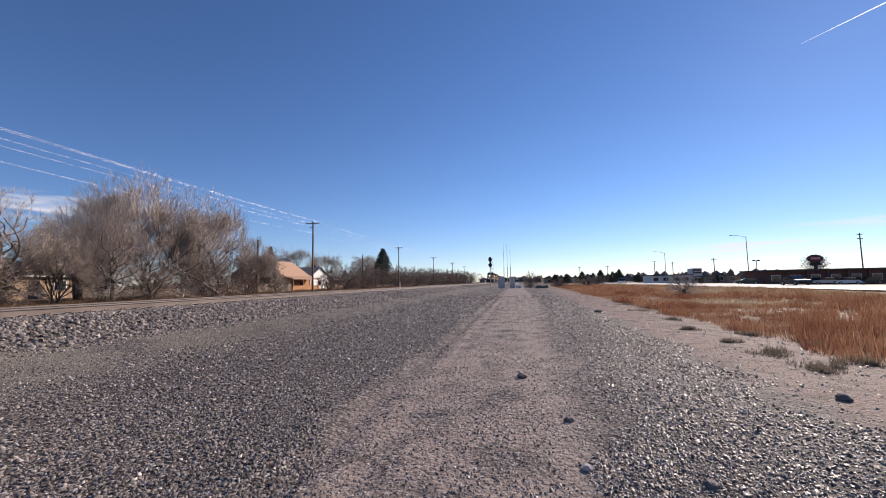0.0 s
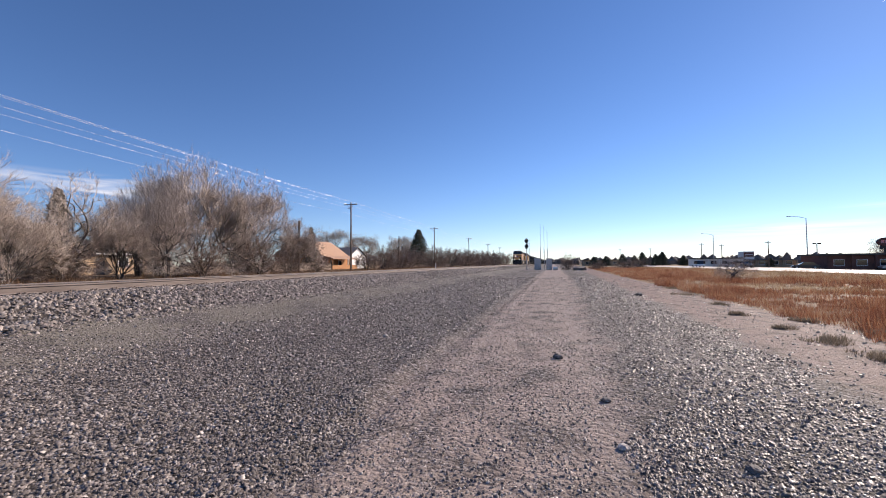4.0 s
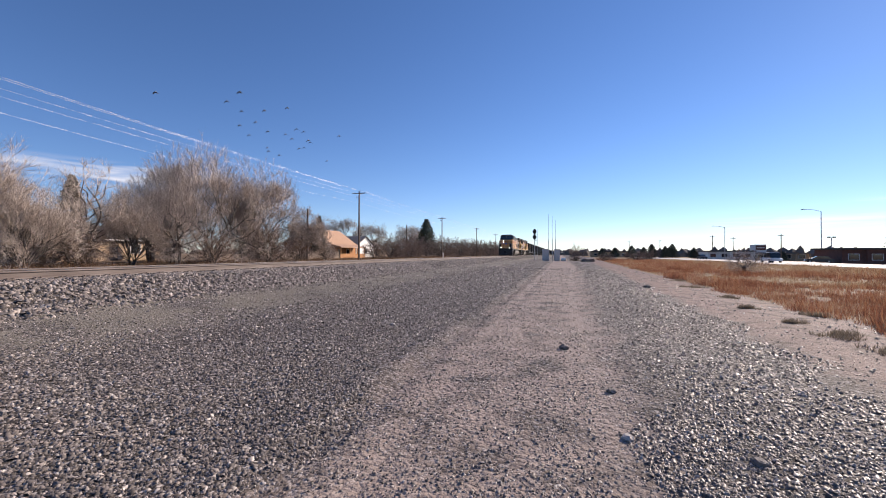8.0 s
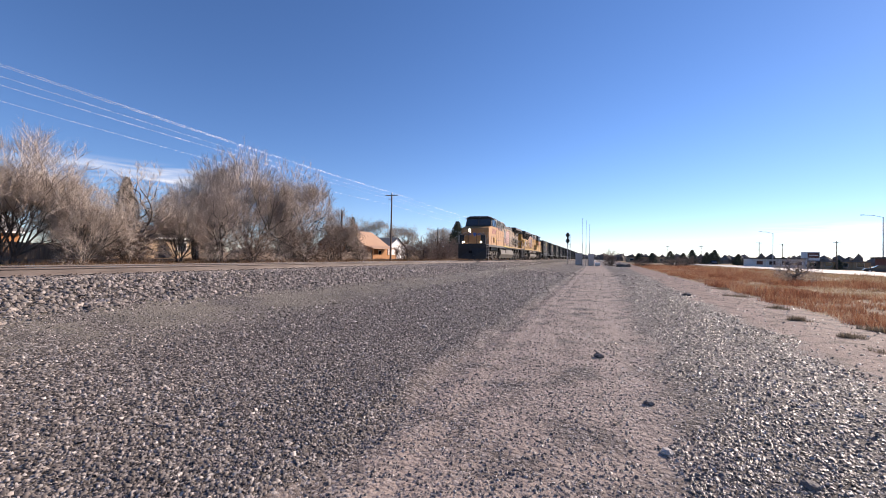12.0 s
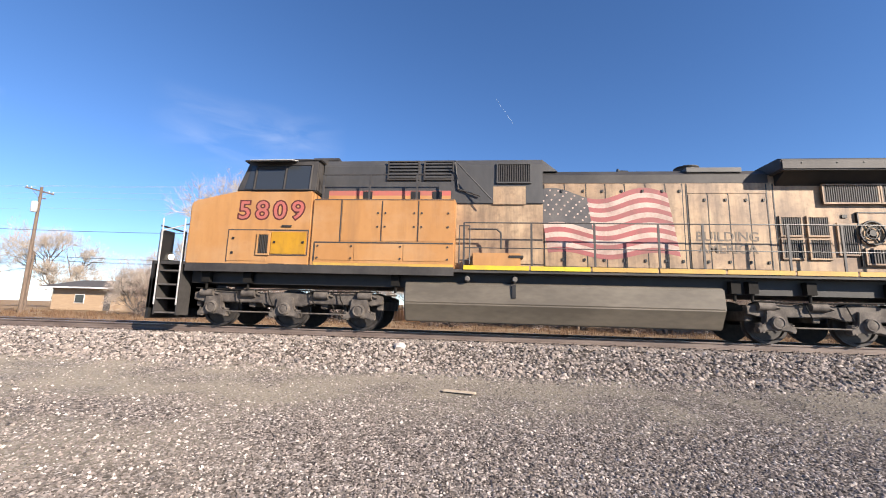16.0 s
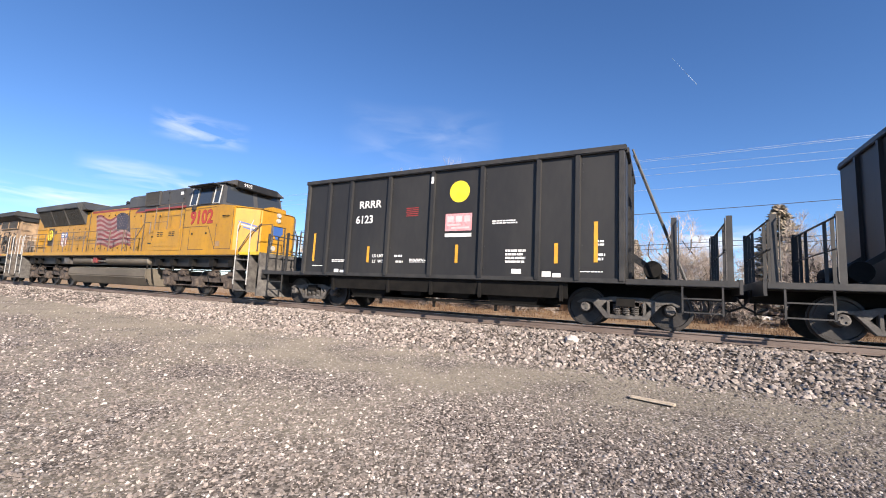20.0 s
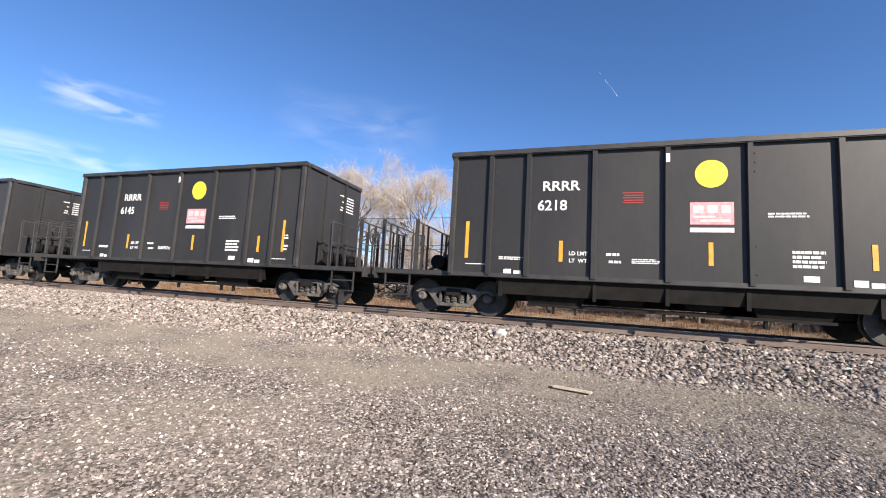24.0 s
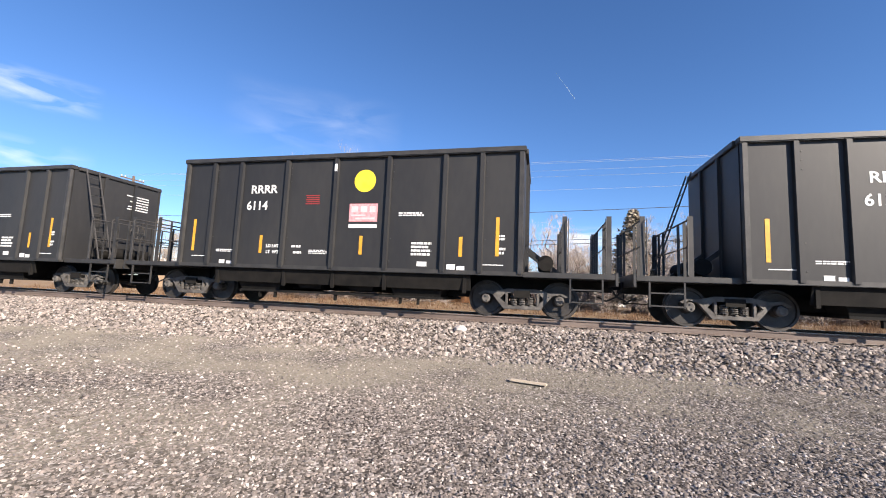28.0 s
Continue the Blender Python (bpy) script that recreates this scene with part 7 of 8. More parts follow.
def power_pole(y, arms=True, can=False):
    z0 = ground_z(PX, y) - 0.1
    p = thing("utility_pole", "brown wooden utility pole with a crossarm behind the track", "utility pole", pose(PX, y, z0, 0, rnd.uniform(-0.8, 0.8), rnd.uniform(-4, 4)), group="utility poles of the line")
    h = PTOP - z0
    part("shaft", Shape().rod((0, 0, 0), (0, 0, h), 0.17, 12, 0.11), POLE, p, smooth=True)
    part("crossarm", Shape().box(-1.2, 1.2, -0.16, -0.07, h - 0.42, h - 0.30), POLE, p, bevel=0.01)
    part("brace", Shape().rod((-0.7, -0.1, h - 0.38), (0, -0.1, h - 1.0), 0.018, 6), GALV, p)
    part("brace", Shape().rod((0.7, -0.1, h - 0.38), (0, -0.1, h - 1.0), 0.018, 6), GALV, p)
    part("lower_arm", Shape().box(-0.55, 0.1, -0.14, -0.06, h - 1.02, h - 0.92), POLE, p, bevel=0.01)
    for x in (-1.1, -0.75, 0.75, 1.1):
        part("insulator", Shape().spin([(h - 0.30, 0.02), (h - 0.24, 0.045), (h - 0.2, 0.05), (h - 0.14, 0.03)], (x, -0.115, 0), "z", 10), INSUL, p, smooth=True)
    if can:
        part("transformer", Shape().spin([(h - 2.4, 0.2), (h - 2.35, 0.24), (h - 1.5, 0.24), (h - 1.42, 0.15)], (0.35, 0, 0), "z", 16), INSUL, p, "pale grey transformer can", smooth=True)
    return p


for y in PYS:
    power_pole(y, can=y == -41)


def span(name, a, b, sag, r, mat, label):
    pts = []
    for k in range(13):
        f = k / 12
        p = Vector(a).lerp(Vector(b), f)
        p.z -= sag * 4 * f * (1 - f)
        pts.append(p)
    return thing(name, label, "wire", shape=Shape().tube(pts, r, 5), mat=mat, group="wires of the line")


for y0, y1 in zip(PYS, PYS[1:]):
    for x in (-1.1, 0.75, 1.1):
        span("power_wire", (PX + x, y0 - 0.115, PTOP - 0.14), (PX + x, y1 - 0.115, PTOP - 0.14), 0.2, 0.006, WIRE, "thin bright power wire strung between the poles")
    span("neutral_wire", (PX - 0.5, y0 - 0.1, PTOP - 0.85), (PX - 0.5, y1 - 0.1, PTOP - 0.85), 0.15, 0.006, WIRE, "thin bright wire strung between the poles")
    span("neutral_wire", (PX + 0.12, y0, PTOP - 1.95), (PX + 0.12, y1, PTOP - 1.95), 0.35, 0.006, WIRE, "thin bright wire strung between the poles")
span("service_cable", (PX, 12, PTOP - 3.4), (-31, -60, 8.4), 0.9, 0.022, CABLE, "dark twisted cable strung from the pole")
span("service_cable", (PX, 12, PTOP - 3.6), (-32, 9.1, 6.6), 0.3, 0.016, CABLE, "dark cable strung from the pole")
span("service_cable", (-32, 9.1, 6.2), (-36, -45, 6.0), 0.6, 0.02, CABLE, "dark cable strung from a short pole")
span("service_cable", (-32, 9.1, 5.9), (-36, -45, 5.6), 0.6, 0.02, CABLE, "dark cable strung from a short pole")
for x, y, top, r in ((-32, 9.1, 6.9, 0.12), (-32, 6.6, 4.8, 0.09), (-32, 46, 7.3, 0.13), (-33, 84, 7.8, 0.12), (-36, -45, 6.4, 0.12)):
    z0 = ground_z(x, y) - 0.1
    thing("wooden_post", "short dark wooden pole standing in the verge", "pole", pose(x, y, z0), shape=Shape().rod((0, 0, 0), (0, 0, top - z0), r, 10, r * 0.8), mat=POLE, group="short poles", smooth=True)
fuse = thing("pole_switch", "small fuse box arm fixed to a short pole", "fuse box", pose(-32, 9.1, 5.75), shape=Shape().box(0.05, 0.16, -1.1, 0.5, 0.0, 0.05).box(0.04, 0.18, -0.8, -0.5, -0.12, 0.2).box(0.04, 0.18, 0.2, 0.4, -0.1, 0.15), mat=CABLE)

# ---- signal and cabinets by the track ----
SIGY = 90
sz = ground_z(-5.6, SIGY)
sg = thing("railway_signal", "black two-headed signal mast beside the track", "signal", pose(-5.6, SIGY, sz))
part("mast", Shape().rod((0, 0, 0), (0, 0, 6.4), 0.09, 10, 0.07), GALV, sg)
for z in (5.0, 6.2):
    part("signal_head", Shape().spin([(-0.1, 0.02), (-0.09, 0.42), (-0.04, 0.42), (-0.04, 0.02)], (0, 0, z), "y", 20).box(-0.2, 0.2, -0.08, 0.1, z - 0.55, z + 0.55), BLACK, sg)
    part("visor", Shape().rod((0, -0.1, z + 0.15), (0, -0.4, z + 0.12), 0.12, 10), BLACK, sg)
part("ladder", Shape().rod((0.3, 0.2, 0), (0.3, 0.2, 6.6), 0.025, 6).rod((0.6, 0.2, 0), (0.6, 0.2, 6.6), 0.025, 6), GALV, sg)
part("platform_arm", Shape().box(0.0, 0.7, 0.05, 0.3, 4.2, 4.26).box(0.0, 0.7, 0.05, 0.3, 5.6, 5.66), GALV, sg)
CABINET = material("silver_cabinet", (0.52, 0.50, 0.49), 0.6, second=(0.43, 0.41, 0.40), scale=2)
for x, w in ((-3.3, 1.3), (-0.9, 1.2)):
    z = ground_z(x, SIGY)
    c = thing("signal_cabinet", "silver metal signal cabinet beside the track", "cabinet", pose(x, SIGY, z), group="signal cabinets")
    part("body", Shape().box(-w / 2, w / 2, -0.7, 0.7, 0.2, 2.4), CABINET, c, bevel=0.03)
    part("roof", Shape().box(-w / 2 - 0.06, w / 2 + 0.06, -0.76, 0.76, 2.4, 2.5), CABINET, c, bevel=0.02)
    part("door", Shape().box(-w / 2 + 0.1, w / 2 - 0.1, -0.73, -0.7, 0.35, 2.25), CABINET, c, bevel=0.01)
    part("footing", Shape().box(-w / 2, w / 2, -0.7, 0.7, 0, 0.2), PALEROCK, c)
for x, top in ((-2.6, 9.9), (-1.85, 9.5), (-1.2, 8.6)):
    z = ground_z(x, SIGY)
    m = thing("antenna_mast", "slim grey antenna mast beside the cabinets", "mast", pose(x, SIGY - 1.2, z), group="antenna masts")
    part("lower_tube", Shape().rod((0, 0, 0), (0, 0, 4.6), 0.07, 8), GALV, m)
    part("upper_rod", Shape().rod((0, 0, 4.6), (0, 0, top - z), 0.03, 6), GALV, m)
thing("white_tank", "small white tank lying beside the cabinets", "tank", pose(0.4, SIGY - 2, ground_z(0.4, 88) + 0.35), shape=Shape().rod((-0.5, 0, 0), (0.5, 0, 0), 0.35, 14), mat=WHITE, smooth=True)
mound = rock(5.0, 84, 1.3, ROCK, "dark heap of broken ballast by the road")
mound.name, mound.location = "ballast_mound", (5.0, 84, ground_z(5, 84) + 0.1)
thing("white_marker", "short white marker post beside the rails", "marker post", pose(-15.2, 52, ground_z(-15.2, 52)), shape=Shape().rod((0, 0, 0), (0, 0, 1.0), 0.06, 8), mat=WHITE)

# ---- houses ----
WALLTAN = material("tan_siding", (0.42, 0.30, 0.19), 0.85, second=(0.36, 0.25, 0.16), scale=1.5, stretch=(1, 1, 8))
WALLWHITE = material("white_siding", (0.72, 0.71, 0.69), 0.7, second=(0.62, 0.61, 0.59), scale=1.5, stretch=(1, 1, 8))
WALLORANGE = material("orange_planks", (0.40, 0.19, 0.07), 0.85, second=(0.31, 0.14, 0.055), scale=1.2, stretch=(1, 6, 1))
ROOFTAN = material("tan_metal_roof", (0.40, 0.24, 0.14), 0.6, second=(0.34, 0.20, 0.12), scale=1.0, stretch=(1, 8, 1))
ROOFGREY = material("grey_shingles", (0.13, 0.125, 0.12), 0.9, second=(0.19, 0.18, 0.17), scale=3, bump=0.3, bump_scale=14)
ROOFDARK = material("dark_shingles", (0.06, 0.055, 0.05), 0.9, second=(0.10, 0.09, 0.085), scale=3)
BRICKRED = material("dark_red_brick", (0.13, 0.055, 0.045), 0.85, second=(0.18, 0.08, 0.06), scale=2)
PANE = glass("window_pane")


def house(x, y, w, d, eave, ridge, wall, roof, along, label, turn=0, openings=((0.25, 1.2, 1.1), (0.7, 1.2, 1.1)), door=0.48, over=0.4, base=None):
    """A gabled house of width w (along y) and depth d; its front faces +x."""
    z = ground_z(x, y) if base is None else base
    h = thing("house", label, "house", pose(x, y, z, 0, 0, turn), group="houses by the railway")
    part("wall", Shape().box(-d / 2, d / 2, -w / 2, w / 2, 0, eave), wall, h)
    if along == "y":
        prof = [(-d / 2 - over, eave - 0.1), (0, ridge), (d / 2 + over, eave - 0.1), (d / 2 + over, eave + 0.05), (0, ridge + 0.16), (-d / 2 - over, eave + 0.05)]
        part("roof", Shape().prism(prof, -w / 2 - over, w / 2 + over, "y"), roof, h)
        part("gable", Shape().prism([(-d / 2, eave), (d / 2, eave), (0, ridge - 0.02)], -w / 2, w / 2, "y"), wall, h)
    else:
        prof = [(-w / 2 - over, eave - 0.1), (0, ridge), (w / 2 + over, eave - 0.1), (w / 2 + over, eave + 0.05), (0, ridge + 0.16), (-w / 2 - over, eave + 0.05)]
        part("roof", Shape().prism(prof, -d / 2 - over, d / 2 + over, "x"), roof, h)
        part("gable", Shape().prism([(-w / 2, eave), (w / 2, eave), (0, ridge - 0.02)], -d / 2, d / 2, "x"), wall, h)
    for f, ww, hh in openings:
        y0 = -w / 2 + w * f
        win = part("window", Shape().box(d / 2, d / 2 + 0.05, y0 - ww / 2 - 0.08, y0 + ww / 2 + 0.08, 0.95 - 0.08, 0.95 + hh + 0.08), WALLWHITE, h)
        part("pane", Shape().box(d / 2 + 0.05, d / 2 + 0.06, y0 - ww / 2, y0 + ww / 2, 0.95, 0.95 + hh), PANE, win)
    if door:
        y0 = -w / 2 + w * door
        part("door", Shape().box(d / 2, d / 2 + 0.05, y0 - 0.45, y0 + 0.45, 0.05, 2.05), ROOFDARK, h)
    part("fascia", Shape().box(d / 2 + over, d / 2 + over + 0.04, -w / 2 - over, w / 2 + over, eave - 0.16, eave + 0.02), WALLWHITE, h) if along == "y" else None
    return h


h1 = house(-51, 78.5, 14, 9, 2.9, 6.2, WALLORANGE, ROOFTAN, "y", "brown house with a broad tan metal roof and porch", openings=((0.2, 1.0, 1.0), (0.75, 1.2, 1.0)))
part("porch_roof", Shape().prism([(4.5, 2.95), (7.2, 2.25), (7.2, 2.4), (4.5, 3.1)], -4, 7, "y"), ROOFTAN, h1)
for y in (-3.8, 0, 3.4, 6.8):
    part("porch_post", Shape().box(6.9, 7.05, y - 0.07, y + 0.07, 0, 2.3), WALLORANGE, h1)
part("porch_fence", Shape().box(7.0, 7.06, -4, 7, 0.1, 1.0), WALLORANGE, h1)
house(-52, 91.5, 9, 10, 3.0, 5.2, WALLWHITE, ROOFGREY, "x", "white gabled house with a grey roof", openings=((0.5, 1.4, 1.1),), door=None)
house(-56, 110, 12, 8, 2.6, 4.4, WALLTAN, ROOFDARK, "y", "low dark house behind brown brush")
house(-62, 2.5, 15, 9, 2.7, 4.3, WALLWHITE, ROOFGREY, "y", "long low white house with a grey roof behind a fence", openings=((0.12, 1.6, 1.1), (0.34, 1.2, 1.1), (0.66, 1.8, 1.2), (0.86, 1.2, 1.1)), door=0.5)
house(-60, 18, 11, 9, 2.6, 4.9, WALLORANGE, ROOFGREY, "y", "house with an orange wooden front and grey roof", openings=((0.75, 1.2, 1.0),), door=0.3)
house(-58, -20, 8, 8, 2.5, 5.0, WALLWHITE, ROOFGREY, "x", "small white gabled house behind a fence", openings=((0.5, 1.1, 1.0),), door=None)
house(-52, -49, 13, 9, 2.9, 3.9, WALLTAN, ROOFDARK, "y", "low tan house with a wide dark roof", openings=((0.3, 1.2, 1.0),), door=0.6, over=0.9)
house(-75, -40, 16, 8, 2.8, 5.2, WALLWHITE, ROOFGREY, "x", "white house with a grey gable farther back", door=None)
house(-56, 36, 12, 8, 2.6, 4.2, WALLTAN, ROOFDARK, "y", "low brown house hidden behind bare trees")
FENCE = material("cedar_fence_board", (0.36, 0.17, 0.075), 0.85, second=(0.27, 0.13, 0.06), scale=2, stretch=(1, 5, 0.4))
FENCEGREY = material("grey_fence_board", (0.17, 0.125, 0.095), 0.85, second=(0.24, 0.185, 0.145), scale=2, stretch=(1, 5, 0.4))


def fence(x, y0, y1, h, mat, label):
    z = ground_z(x, (y0 + y1) / 2) - 0.03
    f = thing("fence", label, "fence", pose(x, y0, z), group="board fences")
    n = int((y1 - y0) / 0.3)
    board = Shape().box(0, 0.025, 0.008, 0.292, 0.04, h).mesh("fence_board", mat)
    for i in range(n):
        part("fence_board", board, mat, f, at=pose(rnd.uniform(-0.01, 0.01), i * 0.3, rnd.uniform(-0.03, 0.02)))
    for zz in (0.4, h - 0.35):
        part("rail", Shape().box(-0.05, 0, 0, y1 - y0, zz, zz + 0.09), mat, f)
    for k in range(int((y1 - y0) / 2.4) + 1):
        part("post", Shape().box(-0.12, -0.02, k * 2.4, k * 2.4 + 0.1, 0, h - 0.05), mat, f)


fence(-43, -12.2, -6.4, 1.75, FENCE, "new orange cedar board fence behind bare trees")
fence(-44, -6.2, 6.8, 1.6, FENCEGREY, "old brown board fence behind dry grass")
fence(-46, 8, 26, 1.5, FENCEGREY, "old brown board fence behind bare trees")
fence(-43.5, -24, -12.6, 1.6, FENCEGREY, "dark brown board fence under cottonwoods")
fence(-44, 56, 74, 1.4, FENCEGREY, "low brown board fence beside the brown house")

# ---- across the field: road, motel, sign and lamps ----
ROADM = material("pale_concrete_road", (0.30, 0.29, 0.28), 0.75, second=(0.24, 0.23, 0.225), scale=0.5)
road = Shape()
ry = [-300 + i * 12 for i in range(90)]
road.v = [(x, y, max(ground_z(31.2, y), ground_z(45, y)) + 0.12) for y in ry for x in (31.2, 45)]
road.f = [(i * 2, i * 2 + 1, i * 2 + 3, i * 2 + 2) for i in range(len(ry) - 1)]
tagged(new("road", road.mesh("road", ROADM)), "pale concrete highway beyond the dry field", "road", kind="structure")


def low_building(x, y, w, d, h, wall, roof, label, bays=6):
    z = ground_z(x, y) - 0.1
    b = thing("building", label, "building", pose(x, y, z), group="buildings across the road")
    part("wall", Shape().box(-w / 2, w / 2, -d / 2, d / 2, 0, h), wall, b)
    part("roof", Shape().box(-w / 2 - 0.5, w / 2 + 0.5, -d / 2 - 0.9, d / 2 + 0.5, h, h + 0.35), roof, b)
    for k in range(bays):
        cx = -w / 2 + w * (k + 0.5) / bays
        win = part("window", Shape().box(cx - 0.9, cx + 0.9, -d / 2 - 0.05, -d / 2, 0.9, 2.2), WALLWHITE, b)
        part("pane", Shape().box(cx - 0.8, cx + 0.8, -d / 2 - 0.07, -d / 2 - 0.05, 1.0, 2.1), PANE, win)
        part("pillar", Shape().box(cx + w / bays / 2 - 0.15, cx + w / bays / 2 + 0.15, -d / 2 - 0.8, -d / 2 - 0.5, 0, h), wall, b)
    return b


low_building(66, 103, 26, 9, 3.0, BRICKRED, ROOFDARK, "long low dark red brick motel with a flat roof", 7)
low_building(53, 158, 13, 9, 2.8, WALLWHITE, ROOFDARK, "low white building with a dark roof", 4)
low_building(68, 160, 15, 8, 2.4, WALLTAN, ROOFGREY, "low tan building with a grey roof", 4)
tw = thing("building", "small white building with a red sign block on its roof", "building", pose(62.5, 158, -0.6), group="buildings across the road")
part("wall", Shape().box(-1.6, 1.6, -2, 2, 0, 5.4), WALLWHITE, tw, bevel=0.05)
part("sign_block", Shape().box(-1.4, 1.4, -2.06, -2.0, 3.6, 5.1), BRICKRED, tw)
part("sign_line", Shape().box(-1.1, 1.1, -2.1, -2.06, 4.2, 4.5), WALLWHITE, tw)
low_building(24, 230, 18, 9, 3, WALLTAN, ROOFDARK, "far low brown building among firs", 4)
sn = thing("pylon_sign", "tall pylon sign with a dark red oval head", "sign", pose(63.4, 100, -0.5), group="")
SIGNRED = material("dark_red_sign", (0.09, 0.012, 0.012), 0.4, second=(0.06, 0.01, 0.01), scale=2)
part("pole", Shape().box(-0.25, 0.25, -0.15, 0.15, 0, 4.3), BLACK, sn)
part("sign_head", Shape().spin([(-0.2, 1.0), (0.2, 1.0)], (0, 0, 0), "y", 28), SIGNRED, sn, at=Matrix.Translation((0, 0, 5.6)) @ Matrix.Diagonal((1.45, 1, 0.85, 1)))
for a, b in ((-0.9, -0.35), (-0.25, 0.25), (0.35, 0.9)):
    part("sign_shape", Shape().box(a, b, -0.215, -0.2, 5.4, 5.9), PINK, sn)
part("lower_board", Shape().prism([(-1.1, 4.2), (1.1, 4.2), (0.8, 4.9), (-0.8, 4.9)], -0.15, 0.15, "y"), BLACK, sn)


def street_lamp(x, y, h, arm):
    p = thing("street_lamp", "tall grey steel street lamp beside the road", "street lamp", pose(x, y, ground_z(x, y)), group="street lamps")
    part("pole", Shape().rod((0, 0, 0), (0, 0, h), 0.12, 10, 0.07), GALV, p)
    part("arm", Shape().tube([(0, 0, h - 0.1), (arm * 0.5, 0, h + 0.35), (arm, 0, h + 0.45)], 0.045), GALV, p)
    part("lamp_head", Shape().box(arm - 0.45, arm + 0.25, -0.16, 0.16, h + 0.38, h + 0.52), GALV, p, bevel=0.04)


street_lamp(55, 109, 11.4, -3.2)
street_lamp(49, 146, 10.2, -3.0)
for x, y, h in ((55, 126, 7.4), (50, 160, 8.5), (56.5, 161, 8.0), (40, 190, 8), (75, 104, 11.5), (34, 230, 9)):
    p = thing("utility_pole", "dark wooden utility pole beyond the field", "utility pole", pose(x, y, ground_z(x, y) - 0.2, 0, 0, 35), group="far utility poles")
    part("shaft", Shape().rod((0, 0, 0), (0, 0, h), 0.15, 8, 0.1), POLE, p)
    part("crossarm", Shape().box(-1.2, 1.2, -0.06, 0.06, h - 0.5, h - 0.36), POLE, p)
    if h > 10:
        part("crossarm", Shape().box(-1.2, 1.2, -0.06, 0.06, h - 1.4, h - 1.26), POLE, p)
sp = thing("flood_light_pole", "pole with two floodlights beyond the field", "light pole", pose(61.5, 118, -0.6))
part("pole", Shape().rod((0, 0, 0), (0, 0, 6.2), 0.1, 8), GALV, sp)
for x in (-0.5, 0.5):
    part("floodlight", Shape().box(x - 0.3, x + 0.3, -0.2, 0.2, 6.1, 6.4), BLACK, sp, bevel=0.04)


CARGLASS = glass("car_glass")
TYRE = material("tyre_rubber", (0.02, 0.02, 0.02), 0.85)


def car(x, y, turn, paint, label, tall=0.0):
    c = thing("car", label, "car", pose(x, y, ground_z(x, y) + 0.12 if 31 < x < 45 else ground_z(x, y), 0, 0, turn), group="cars across the field")
    part("body", Shape().prism([(-2.2, 0.3), (-2.25, 0.7), (-1.9, 0.85), (1.1, 0.9), (2.1, 0.78), (2.25, 0.5), (2.2, 0.3)], -0.88, 0.88), paint, c, bevel=0.06, smooth=True)
    part("cabin", Shape().prism([(-1.8, 0.84), (-1.3, 1.38 + tall), (0.3, 1.4 + tall), (1.1, 0.88)], -0.76, 0.76), CARGLASS, c, bevel=0.05)
    part("roof_panel", Shape().prism([(-1.3, 1.37 + tall), (0.3, 1.39 + tall), (0.25, 1.44 + tall), (-1.2, 1.43 + tall)], -0.72, 0.72), paint, c)
    for yy in (-1.4, 1.4):
        for e in (-1, 1):
            w = part("wheel", Shape().spin([(e * 0.70, 0.32), (e * 0.90, 0.32), (e * 0.90, 0.2)], (0, yy, 0.32), "x", 18), TYRE, c)
            part("rim", Shape().spin([(e * 0.89, 0.19), (e * 0.905, 0.17)], (0, yy, 0.32), "x", 14), GALV, w)
    return c


PAINTDARK, PAINTWHITE, PAINTSILVER = material("dark_car_paint", (0.02, 0.022, 0.028), 0.25), material("white_car_paint", (0.75, 0.75, 0.74), 0.3), material("silver_car_paint", (0.4, 0.41, 0.42), 0.3, 0.5)
car(50, 100, 70, PAINTDARK, "dark car parked across the road")
car(62.5, 96.5, 80, PAINTSILVER, "silver car parked in front of the motel")
car(66, 96, 85, PAINTWHITE, "white car parked in front of the motel")
car(70, 96.2, 88, PAINTDARK, "dark car parked in front of the motel")
car(55, 150, 80, PAINTWHITE, "white car parked by the low buildings", 0.3)
MOVINGCAR = [(car(37, 200, 0, PAINTWHITE, "white car driving along the highway", 0.35), 36.0, 150.0, 8.0), (car(41, 60, 180, PAINTDARK, "dark car driving along the highway"), 41.5, 70.0, -9.0)]

# ---- far treeline and hills ----
far = Shape()
for side, x0 in ((1, 15), (-1, -60)):
    for i in range(260):
        x = x0 + side * i * 2.6 + rnd.uniform(-1, 1)
        y = 420 + rnd.uniform(-40, 60)
        h, r = rnd.uniform(4, 9), rnd.uniform(2.5, 5)
        k = 7
        pts = []
        for j in range(k):
            a = 2 * math.pi * j / k
            pts.append((x + r * math.cos(a) * rnd.uniform(0.7, 1.2), y + r * math.sin(a), -1.0))
        mid = [(p[0] + rnd.uniform(-0.6, 0.6), p[1], h * rnd.uniform(0.4, 0.75)) for p in pts]
        far.add(pts + mid + [(x + rnd.uniform(-1, 1), y, h)], [(j, (j + 1) % k, k + (j + 1) % k, k + j) for j in range(k)] + [(k + j, k + (j + 1) % k, 2 * k) for j in range(k)])
